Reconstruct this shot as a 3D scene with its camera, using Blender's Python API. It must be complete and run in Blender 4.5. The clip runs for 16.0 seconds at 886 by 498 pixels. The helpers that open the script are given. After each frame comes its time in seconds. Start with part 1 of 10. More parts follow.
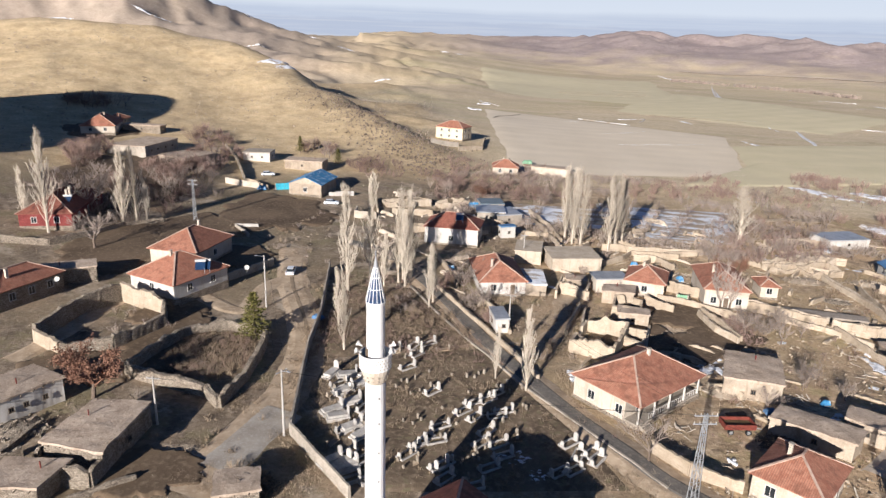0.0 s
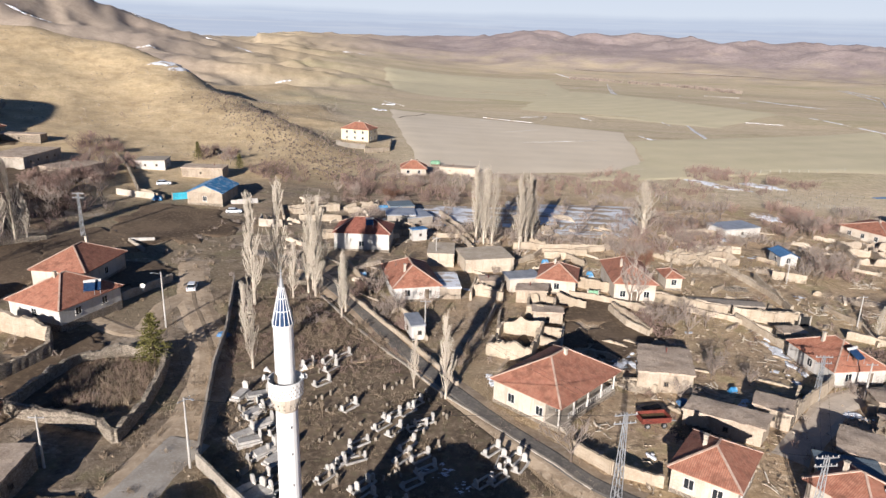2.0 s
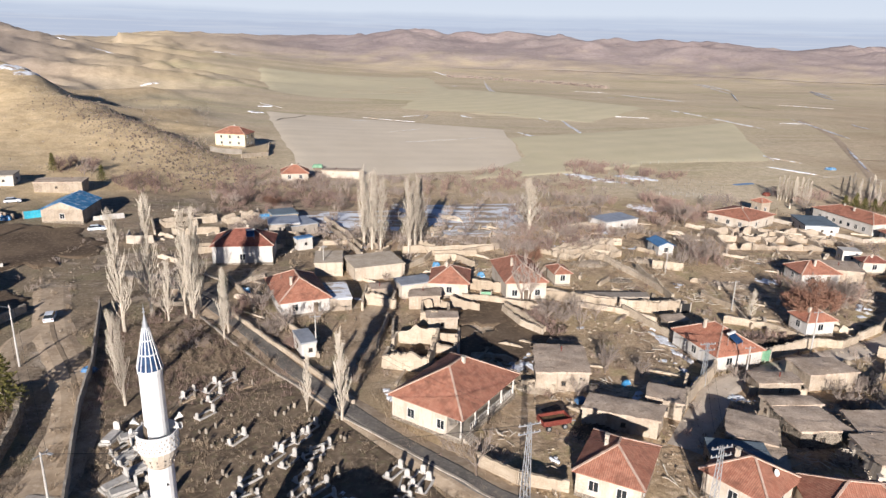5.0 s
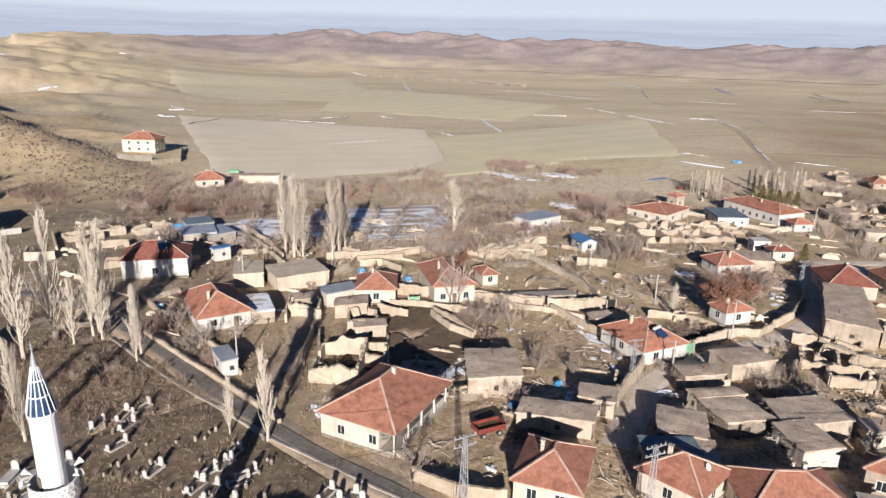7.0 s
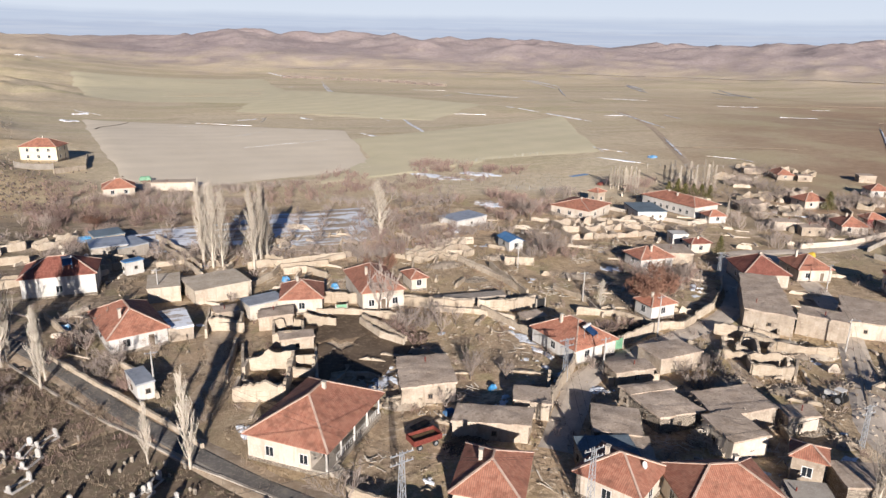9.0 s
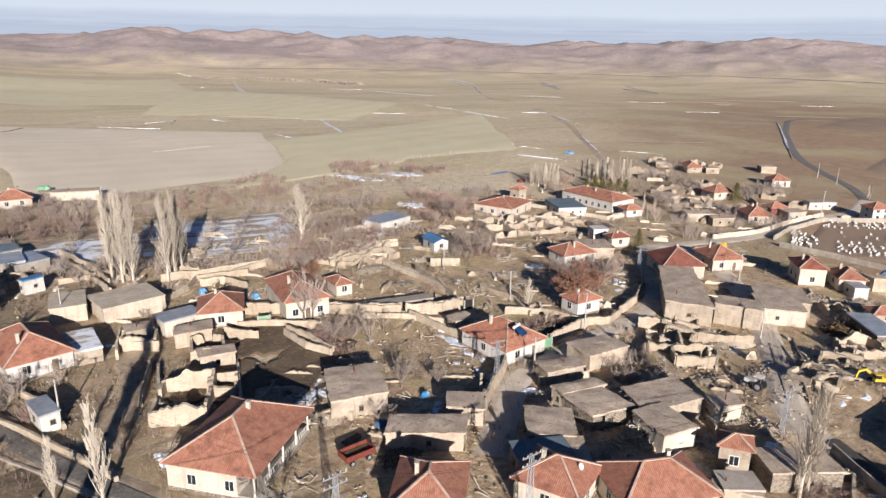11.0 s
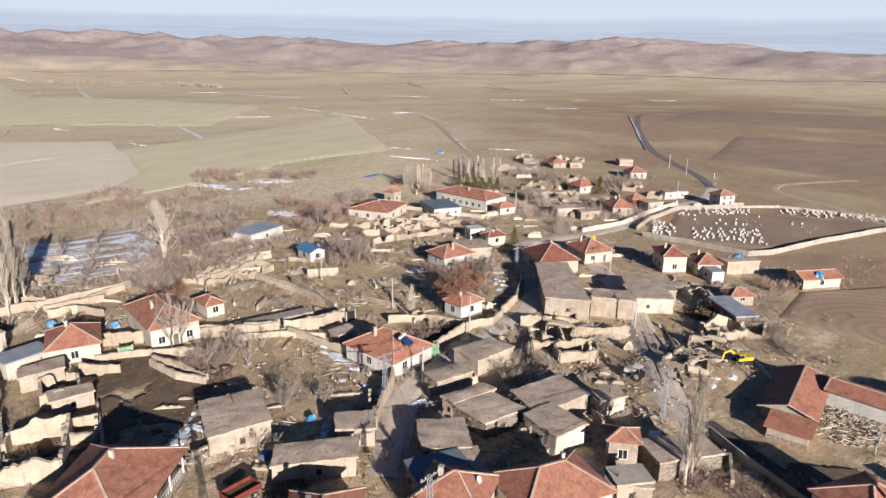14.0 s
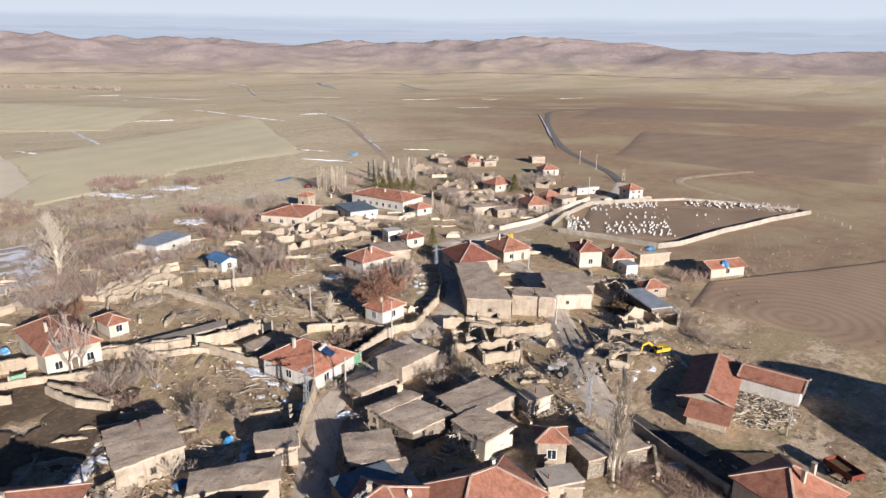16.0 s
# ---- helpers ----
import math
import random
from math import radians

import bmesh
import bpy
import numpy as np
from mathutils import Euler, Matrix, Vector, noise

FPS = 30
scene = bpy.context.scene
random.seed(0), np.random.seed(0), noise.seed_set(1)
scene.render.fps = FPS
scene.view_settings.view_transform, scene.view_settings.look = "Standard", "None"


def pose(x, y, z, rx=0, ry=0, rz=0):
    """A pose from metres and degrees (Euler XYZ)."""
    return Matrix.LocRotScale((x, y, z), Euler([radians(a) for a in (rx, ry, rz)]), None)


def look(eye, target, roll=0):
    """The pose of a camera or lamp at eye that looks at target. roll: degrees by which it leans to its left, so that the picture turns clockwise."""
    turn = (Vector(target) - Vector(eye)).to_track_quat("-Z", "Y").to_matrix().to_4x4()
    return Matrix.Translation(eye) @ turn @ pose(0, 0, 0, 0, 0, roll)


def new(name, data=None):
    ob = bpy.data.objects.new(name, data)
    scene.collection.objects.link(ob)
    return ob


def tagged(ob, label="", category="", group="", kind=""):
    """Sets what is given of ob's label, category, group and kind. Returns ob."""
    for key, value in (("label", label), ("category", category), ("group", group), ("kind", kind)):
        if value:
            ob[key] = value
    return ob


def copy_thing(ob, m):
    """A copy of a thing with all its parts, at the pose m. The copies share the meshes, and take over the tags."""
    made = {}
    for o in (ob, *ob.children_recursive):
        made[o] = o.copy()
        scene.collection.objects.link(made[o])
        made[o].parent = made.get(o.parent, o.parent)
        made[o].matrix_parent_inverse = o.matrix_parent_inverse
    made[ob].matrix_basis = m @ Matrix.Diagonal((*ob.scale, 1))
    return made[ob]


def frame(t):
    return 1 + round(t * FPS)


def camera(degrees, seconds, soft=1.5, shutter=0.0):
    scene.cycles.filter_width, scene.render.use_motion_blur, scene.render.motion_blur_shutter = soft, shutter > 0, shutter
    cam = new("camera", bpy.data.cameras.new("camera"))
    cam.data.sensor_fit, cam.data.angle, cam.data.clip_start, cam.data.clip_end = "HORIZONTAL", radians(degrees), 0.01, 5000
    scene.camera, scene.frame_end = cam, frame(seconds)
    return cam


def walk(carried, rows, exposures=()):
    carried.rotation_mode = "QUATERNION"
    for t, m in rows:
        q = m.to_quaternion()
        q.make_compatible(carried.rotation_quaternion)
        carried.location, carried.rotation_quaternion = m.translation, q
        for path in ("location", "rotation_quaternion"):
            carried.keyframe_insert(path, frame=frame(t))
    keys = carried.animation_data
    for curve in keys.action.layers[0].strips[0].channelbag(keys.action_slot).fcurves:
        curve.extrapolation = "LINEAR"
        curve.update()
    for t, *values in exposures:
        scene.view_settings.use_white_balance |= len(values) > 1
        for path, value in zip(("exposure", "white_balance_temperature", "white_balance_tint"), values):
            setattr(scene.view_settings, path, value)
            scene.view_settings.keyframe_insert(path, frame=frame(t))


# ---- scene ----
cam = camera(66.0, 16.0, soft=1.45)
PATH = [
    (0.0, (-0.88, -11.23, 49.73), (-5.183, 26.666, 37.706), 1.96),
    (0.5, (-0.96, -10.37, 49.70), (-3.963, 27.668, 37.723), 1.91),
    (1.0, (-1.05, -9.57, 49.72), (-2.654, 28.568, 37.762), 1.85),
    (1.5, (-1.14, -8.81, 49.76), (-1.500, 29.367, 37.845), 1.79),
    (2.0, (-1.21, -8.08, 49.82), (-0.329, 30.102, 37.941), 1.74),
    (2.5, (-1.25, -7.36, 49.88), (0.766, 30.804, 37.999), 1.69),
    (3.0, (-1.27, -6.64, 49.93), (1.869, 31.443, 38.094), 1.64),
    (3.5, (-1.26, -5.92, 49.98), (2.943, 32.083, 38.182), 1.59),
    (4.0, (-1.22, -5.19, 50.02), (4.025, 32.667, 38.239), 1.54),
    (6.5, (-0.68, -1.53, 50.08), (9.902, 35.234, 38.357), 1.31),
    (7.0, (-0.53, -0.80, 50.08), (11.088, 35.641, 38.399), 1.26),
    (7.5, (-0.38, -0.08, 50.08), (12.259, 36.040, 38.423), 1.22),
    (8.0, (-0.23, 0.63, 50.09), (13.453, 36.368, 38.434), 1.17),
    (8.5, (-0.07, 1.32, 50.11), (14.609, 36.684, 38.473), 1.13),
    (9.0, (0.09, 2.00, 50.14), (15.787, 36.925, 38.503), 1.09),
    (11.5, (0.97, 5.20, 50.45), (21.687, 37.357, 38.812), 0.89),
    (12.0, (1.18, 5.80, 50.54), (22.944, 37.258, 38.917), 0.85),
    (12.5, (1.42, 6.39, 50.62), (24.185, 37.150, 39.022), 0.81),
    (13.0, (1.69, 6.97, 50.70), (25.412, 37.013, 39.104), 0.77),
    (13.5, (1.99, 7.55, 50.78), (26.649, 36.848, 39.216), 0.73),
    (14.0, (2.32, 8.11, 50.83), (27.877, 36.614, 39.273), 0.69),
    (14.5, (2.68, 8.67, 50.87), (29.136, 36.348, 39.308), 0.65),
    (15.0, (3.06, 9.20, 50.87), (30.403, 36.025, 39.314), 0.61),
    (15.5, (3.47, 9.72, 50.85), (31.652, 35.658, 39.306), 0.57),
    (16.0, (3.89, 10.20, 50.78), (32.852, 35.276, 39.255), 0.54),
]
walk(cam, [(t, look(eye, target, roll)) for t, eye, target, roll in PATH], [(0.0, 0.97, 5900, 10), (16.0, 0.97, 5900, 10)])

# ---- light: low winter sun behind the camera's left, pale sky ----
SUN_AZIMUTH, SUN_ELEVATION = 197.5, 17.0
world = bpy.data.worlds.new("sky")
scene.world = world
world.use_nodes = True
wn = world.node_tree
sky = wn.nodes.new("ShaderNodeTexSky")
sky.sky_type = "NISHITA"
sky.sun_disc = False
sky.sun_elevation, sky.sun_rotation = radians(SUN_ELEVATION), radians(SUN_AZIMUTH)
sky.altitude = 1500.0
sky.air_density, sky.dust_density, sky.ozone_density = 0.45, 0.15, 3.0
wn.nodes["Background"].inputs["Strength"].default_value = 0.05
wn.links.new(sky.outputs["Color"], wn.nodes["Background"].inputs["Color"])
sun = new("sun", bpy.data.lights.new("sun", "SUN"))
sun.data.energy, sun.data.angle, sun.data.color = 5.0, radians(0.5), (1.0, 0.88, 0.76)
sa, se = radians(SUN_AZIMUTH), radians(SUN_ELEVATION)
sun.matrix_world = look((math.sin(sa) * math.cos(se) * 300, math.cos(sa) * math.cos(se) * 300, math.sin(se) * 300), (0, 0, 0))


# ---- materials ----
def nodes_of(name, rough=0.9, metal=0.0):
    m = bpy.data.materials.new(name)
    m.use_nodes = True
    nt = m.node_tree
    bsdf = nt.nodes["Principled BSDF"]
    bsdf.inputs["Roughness"].default_value = rough
    bsdf.inputs["Metallic"].default_value = metal
    bsdf.inputs["Specular IOR Level"].default_value = 0.25
    return m, nt, bsdf


def mix(nt, fac, a, b, mode="MIX"):
    n = nt.nodes.new("ShaderNodeMix")
    n.data_type, n.blend_type = "RGBA", mode
    for key, v in ((0, fac), (6, a), (7, b)):
        if isinstance(v, bpy.types.NodeSocket):
            nt.links.new(v, n.inputs[key])
        else:
            n.inputs[key].default_value = v if key == 0 else (*v[:3], 1)
    return n.outputs[2]


def ramp(nt, src, lo, hi):
    n = nt.nodes.new("ShaderNodeMapRange")
    nt.links.new(src, n.inputs[0])
    n.inputs[1].default_value, n.inputs[2].default_value = lo, hi
    return n.outputs[0]


def coords(nt, kind="Object", scale=(1, 1, 1)):
    tc = nt.nodes.new("ShaderNodeTexCoord")
    mp = nt.nodes.new("ShaderNodeMapping")
    mp.inputs["Scale"].default_value = scale
    nt.links.new(tc.outputs[kind], mp.inputs[0])
    return mp.outputs[0]


def world_coords(nt, scale=(1, 1, 1)):
    g = nt.nodes.new("ShaderNodeNewGeometry")
    mp = nt.nodes.new("ShaderNodeMapping")
    mp.inputs["Scale"].default_value = scale
    nt.links.new(g.outputs["Position"], mp.inputs[0])
    return mp.outputs[0]


def noise_tex(nt, vec, scale, detail=5.0, rough=0.6):
    n = nt.nodes.new("ShaderNodeTexNoise")
    n.inputs["Scale"].default_value, n.inputs["Detail"].default_value, n.inputs["Roughness"].default_value = scale, detail, rough
    nt.links.new(vec, n.inputs["Vector"])
    return n.outputs["Fac"]


def bump(nt, bsdf, height, strength=0.4, dist=0.05):
    b = nt.nodes.new("ShaderNodeBump")
    b.inputs["Strength"].default_value, b.inputs["Distance"].default_value = strength, dist
    nt.links.new(height, b.inputs["Height"])
    nt.links.new(b.outputs[0], bsdf.inputs["Normal"])


def rough_mat(name, dark, mid, light, big=0.35, small=6.0, rough=0.92, bumpy=0.4, dist=0.05, vary=0.18, metal=0.0, runs=None, blotch=None):
    """Two scales of stain and grain, and a random shade for each object."""
    m, nt, bsdf = nodes_of(name, rough, metal)
    v = world_coords(nt)
    n1 = noise_tex(nt, v, big, 4, 0.6)
    n2 = noise_tex(nt, v, small, 6, 0.65)
    c = mix(nt, ramp(nt, n1, 0.32, 0.62), dark, mid)
    c = mix(nt, ramp(nt, n2, 0.5, 0.78), c, light)
    if runs:
        c = mix(nt, ramp(nt, noise_tex(nt, world_coords(nt, (1.6, 1.6, 0.16)), 1.0, 5, 0.65), 0.52, 0.72), c, runs)
    if blotch:
        c = mix(nt, ramp(nt, noise_tex(nt, v, 0.9, 6, 0.7), 0.54, 0.62), c, blotch)
    if vary:
        oi = nt.nodes.new("ShaderNodeObjectInfo")
        r = ramp(nt, oi.outputs["Random"], -0.0, 1.0)
        c2 = mix(nt, 1.0, c, (1 - vary, 1 - vary, 1 - vary), "MULTIPLY")
        c = mix(nt, r, c, c2)
    nt.links.new(c, bsdf.inputs["Base Color"])
    bump(nt, bsdf, n2, bumpy, dist)
    return m


def tile_mat(name, dark, mid, light, across=0.24, along=0.36):
    """Clay roof tiles: rounded courses by the roof's own metres."""
    m, nt, bsdf = nodes_of(name, 0.85)
    uv = coords(nt, "UV")
    sep = nt.nodes.new("ShaderNodeSeparateXYZ")
    nt.links.new(uv, sep.inputs[0])

    def math_node(op, a, b=None):
        n = nt.nodes.new("ShaderNodeMath")
        n.operation = op
        for i, q in enumerate((a, b)):
            if isinstance(q, bpy.types.NodeSocket):
                nt.links.new(q, n.inputs[i])
            elif q is not None:
                n.inputs[i].default_value = q
        return n.outputs[0]
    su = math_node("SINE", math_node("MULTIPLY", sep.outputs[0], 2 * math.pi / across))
    fv = math_node("FRACT", math_node("DIVIDE", sep.outputs[1], along))
    hgt = math_node("ADD", math_node("MULTIPLY", su, 0.5), math_node("MULTIPLY", fv, -0.8))
    cell = nt.nodes.new("ShaderNodeTexWhiteNoise")
    cell.noise_dimensions = "2D"
    cm = nt.nodes.new("ShaderNodeCombineXYZ")
    nt.links.new(math_node("FLOOR", math_node("DIVIDE", sep.outputs[0], across)), cm.inputs[0])
    nt.links.new(math_node("FLOOR", math_node("DIVIDE", sep.outputs[1], along)), cm.inputs[1])
    nt.links.new(cm.outputs[0], cell.inputs["Vector"])
    w = world_coords(nt)
    stain = noise_tex(nt, w, 0.7, 5, 0.65)
    c = mix(nt, ramp(nt, cell.outputs["Value"], 0.0, 1.0), mid, light)
    c = mix(nt, ramp(nt, stain, 0.48, 0.72), c, dark)
    # troughs between the tile rows are mixed towards the dark colour
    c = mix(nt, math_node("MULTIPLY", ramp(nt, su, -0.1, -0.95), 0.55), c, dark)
    oi = nt.nodes.new("ShaderNodeObjectInfo")
    c = mix(nt, ramp(nt, oi.outputs["Random"], 0, 1.6), c, mix(nt, 1.0, c, (0.72, 0.76, 0.80), "MULTIPLY"))
    nt.links.new(c, bsdf.inputs["Base Color"])
    bump(nt, bsdf, hgt, 0.5, 0.04)
    return m


M = {}
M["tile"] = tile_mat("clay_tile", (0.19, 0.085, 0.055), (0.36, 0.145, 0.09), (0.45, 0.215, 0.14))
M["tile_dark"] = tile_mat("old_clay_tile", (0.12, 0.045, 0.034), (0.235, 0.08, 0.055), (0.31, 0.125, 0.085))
M["ridge"] = rough_mat("ridge_mortar", (0.36, 0.24, 0.18), (0.50, 0.37, 0.29), (0.6, 0.48, 0.4), 0.8, 9)
M["white"] = rough_mat("white_limewash", (0.40, 0.375, 0.33), (0.55, 0.525, 0.485), (0.63, 0.61, 0.57), 0.25, 3.0, bumpy=0.15, vary=0.10, runs=(0.42, 0.37, 0.30))
M["cream"] = rough_mat("cream_plaster", (0.38, 0.32, 0.25), (0.52, 0.46, 0.38), (0.59, 0.535, 0.46), 0.3, 3.5, bumpy=0.2, vary=0.12, runs=(0.38, 0.315, 0.24))
M["palemud"] = rough_mat("pale_mud_plaster", (0.36, 0.30, 0.225), (0.50, 0.43, 0.34), (0.57, 0.50, 0.405), 0.4, 2.6, bumpy=0.5, dist=0.10, vary=0.1, runs=(0.38, 0.31, 0.23))
M["yellow"] = rough_mat("cream_yellow_paint", (0.50, 0.43, 0.29), (0.60, 0.52, 0.37), (0.66, 0.58, 0.44), 0.3, 3.5, bumpy=0.15, vary=0.0)
M["mud"] = rough_mat("mud_plaster", (0.26, 0.205, 0.15), (0.44, 0.372, 0.29), (0.52, 0.455, 0.37), 0.45, 3.0, bumpy=0.5, dist=0.08, vary=0.22, runs=(0.30, 0.235, 0.17), blotch=(0.36, 0.29, 0.21))
M["mudroof"] = rough_mat("trodden_mud_roof", (0.30, 0.232, 0.172), (0.53, 0.43, 0.335), (0.65, 0.54, 0.425), 0.45, 3.0, bumpy=0.7, dist=0.10, vary=0.18, blotch=(0.33, 0.26, 0.195))


def stone_mat(name, dark, light, size, joint, gap):
    """Fitted rough stones: each its own shade, with sunken joints."""
    m, nt, bsdf = nodes_of(name, 0.95)
    v = world_coords(nt, (1, 1, 1.5))
    cell = nt.nodes.new("ShaderNodeTexVoronoi")
    cell.inputs["Scale"].default_value = size
    edge = nt.nodes.new("ShaderNodeTexVoronoi")
    edge.feature = "DISTANCE_TO_EDGE"
    edge.inputs["Scale"].default_value = size
    nt.links.new(v, cell.inputs["Vector"])
    nt.links.new(v, edge.inputs["Vector"])
    sp = nt.nodes.new("ShaderNodeSeparateColor")
    nt.links.new(cell.outputs["Color"], sp.inputs[0])
    n2 = noise_tex(nt, v, 5.0, 6, 0.7)
    c = mix(nt, sp.outputs[0], dark, light)
    c = mix(nt, ramp(nt, n2, 0.5, 0.85), c, light)
    c = mix(nt, ramp(nt, edge.outputs["Distance"], gap, 0.0), c, joint)
    c = mix(nt, ramp(nt, noise_tex(nt, v, 0.45, 5, 0.65), 0.45, 0.7), c, mix(nt, 1.0, c, (0.72, 0.70, 0.68), "MULTIPLY"))
    nt.links.new(c, bsdf.inputs["Base Color"])
    bump(nt, bsdf, ramp(nt, edge.outputs["Distance"], 0.0, 0.16), 0.9, 0.12)
    return m




def mudwall_mat():
    """Weathered mud brick under a thin plaster: faint courses, rain runs, worn pale patches."""
    m, nt, bsdf = nodes_of("mud_brick_wall", 0.95)
    v = world_coords(nt)
    course = noise_tex(nt, world_coords(nt, (0.7, 0.7, 6.0)), 1.0, 4, 0.6)
    n1, n2 = noise_tex(nt, v, 0.5, 5, 0.65), noise_tex(nt, v, 4.5, 6, 0.7)
    c = mix(nt, ramp(nt, n1, 0.34, 0.64), (0.35, 0.285, 0.21), (0.475, 0.405, 0.315))
    c = mix(nt, ramp(nt, course, 0.52, 0.70), c, (0.31, 0.25, 0.18))
    c = mix(nt, ramp(nt, n2, 0.52, 0.80), c, (0.53, 0.46, 0.365))
    c = mix(nt, ramp(nt, noise_tex(nt, world_coords(nt, (1.8, 1.8, 0.2)), 1.0, 5, 0.65), 0.55, 0.72), c, (0.27, 0.215, 0.15))
    oi = nt.nodes.new("ShaderNodeObjectInfo")
    c = mix(nt, oi.outputs["Random"], c, mix(nt, 1.0, c, (0.80, 0.78, 0.75), "MULTIPLY"))
    nt.links.new(c, bsdf.inputs["Base Color"])
    bump(nt, bsdf, mix(nt, 0.5, n2, course), 0.7, 0.10)
    return m


M["mudwall"] = mudwall_mat()
M["stone"] = stone_mat("field_stone", (0.22, 0.18, 0.138), (0.47, 0.405, 0.32), 4.2, (0.14, 0.11, 0.08), 0.06)
M["concrete"] = rough_mat("bare_concrete", (0.27, 0.235, 0.19), (0.40, 0.355, 0.295), (0.48, 0.43, 0.365), 0.5, 4.0, bumpy=0.2)
M["redpaint"] = rough_mat("dark_red_paint", (0.12, 0.025, 0.024), (0.18, 0.042, 0.038), (0.24, 0.08, 0.07), 0.5, 4.0, bumpy=0.2, vary=0)
M["metal"] = rough_mat("galvanised_sheet", (0.30, 0.32, 0.34), (0.46, 0.48, 0.50), (0.56, 0.58, 0.60), 0.5, 5.0, rough=0.45, bumpy=0.15, metal=0.4)
M["bluemetal"] = rough_mat("blue_sheet_metal", (0.045, 0.11, 0.22), (0.08, 0.18, 0.34), (0.16, 0.27, 0.42), 0.4, 4.0, rough=0.5, bumpy=0.15, vary=0)
M["greymetal"] = rough_mat("blue_grey_sheet", (0.10, 0.13, 0.15), (0.16, 0.20, 0.23), (0.25, 0.30, 0.33), 0.4, 4.0, rough=0.6, bumpy=0.15)
M["tarp"] = rough_mat("blue_tarpaulin", (0.03, 0.13, 0.27), (0.06, 0.24, 0.45), (0.78, 0.80, 0.82), 0.6, 0.9, rough=0.55, bumpy=0.5, dist=0.15, vary=0)
M["teal"] = rough_mat("turquoise_paint", (0.03, 0.26, 0.36), (0.06, 0.38, 0.50), (0.15, 0.48, 0.58), 0.6, 3.0, rough=0.5, bumpy=0.1, vary=0)
M["green"] = rough_mat("green_paint", (0.10, 0.22, 0.13), (0.18, 0.34, 0.21), (0.28, 0.42, 0.30), 0.6, 3.0, rough=0.5, bumpy=0.1, vary=0)
M["wood"] = rough_mat("weathered_wood", (0.09, 0.068, 0.048), (0.17, 0.13, 0.095), (0.26, 0.21, 0.16), 1.5, 7.0, bumpy=0.4)
M["pole"] = rough_mat("pole_concrete", (0.34, 0.32, 0.29), (0.46, 0.44, 0.40), (0.52, 0.5, 0.46), 0.5, 4.0, bumpy=0.1)
M["steel"] = rough_mat("dull_steel", (0.28, 0.29, 0.30), (0.40, 0.41, 0.42), (0.5, 0.5, 0.5), 1.0, 6.0, rough=0.5, bumpy=0.1, metal=0.5)
M["frame"] = rough_mat("window_frame_paint", (0.5, 0.48, 0.45), (0.66, 0.64, 0.6), (0.75, 0.73, 0.7), 2, 9, bumpy=0.1)
M["marble"] = rough_mat("white_grave_marble", (0.36, 0.335, 0.30), (0.51, 0.485, 0.445), (0.62, 0.605, 0.575), 1.5, 6.0, rough=0.6, bumpy=0.15, vary=0.25)
M["gravestone"] = rough_mat("weathered_gravestone", (0.20, 0.17, 0.13), (0.34, 0.29, 0.23), (0.46, 0.41, 0.34), 1.5, 6.0, bumpy=0.4, vary=0.3)
M["minaret"] = rough_mat("white_minaret_paint", (0.60, 0.59, 0.575), (0.68, 0.675, 0.66), (0.72, 0.72, 0.71), 0.3, 2.5, rough=0.6, bumpy=0.08, vary=0)
M["spireblue"] = rough_mat("dark_blue_cladding", (0.012, 0.03, 0.075), (0.02, 0.05, 0.12), (0.05, 0.10, 0.20), 0.8, 5.0, rough=0.35, bumpy=0.05, vary=0)
M["barkpale"] = rough_mat("pale_poplar_bark", (0.46, 0.40, 0.32), (0.58, 0.515, 0.42), (0.66, 0.60, 0.51), 1.0, 8.0, bumpy=0.3, vary=0.2)
M["poplar"] = rough_mat("pale_poplar_twigs", (0.40, 0.345, 0.27), (0.53, 0.465, 0.375), (0.62, 0.555, 0.46), 1.0, 8.0, bumpy=0.3, vary=0.2)
M["drygrass"] = rough_mat("dead_brown_grass", (0.20, 0.15, 0.10), (0.31, 0.24, 0.165), (0.42, 0.34, 0.245), 0.5, 6.0, bumpy=0.2, vary=0.2)
M["bark"] = rough_mat("grey_brown_bark", (0.10, 0.075, 0.058), (0.17, 0.13, 0.10), (0.24, 0.19, 0.15), 1.0, 8.0, bumpy=0.3, vary=0.25)
M["twigred"] = rough_mat("reddish_twigs", (0.19, 0.125, 0.10), (0.29, 0.20, 0.165), (0.38, 0.285, 0.235), 0.8, 8.0, bumpy=0.2, vary=0.25)
M["twigpurple"] = rough_mat("grey_mauve_twigs", (0.22, 0.175, 0.145), (0.32, 0.262, 0.22), (0.41, 0.345, 0.295), 0.8, 8.0, bumpy=0.2, vary=0.25)
M["rustleaf"] = rough_mat("dry_rust_leaves", (0.17, 0.085, 0.055), (0.27, 0.145, 0.095), (0.35, 0.21, 0.145), 0.8, 8.0, bumpy=0.2, vary=0.2)
M["needles"] = rough_mat("pine_needles", (0.075, 0.072, 0.02), (0.155, 0.14, 0.042), (0.24, 0.205, 0.07), 0.8, 8.0, bumpy=0.3, vary=0.2)
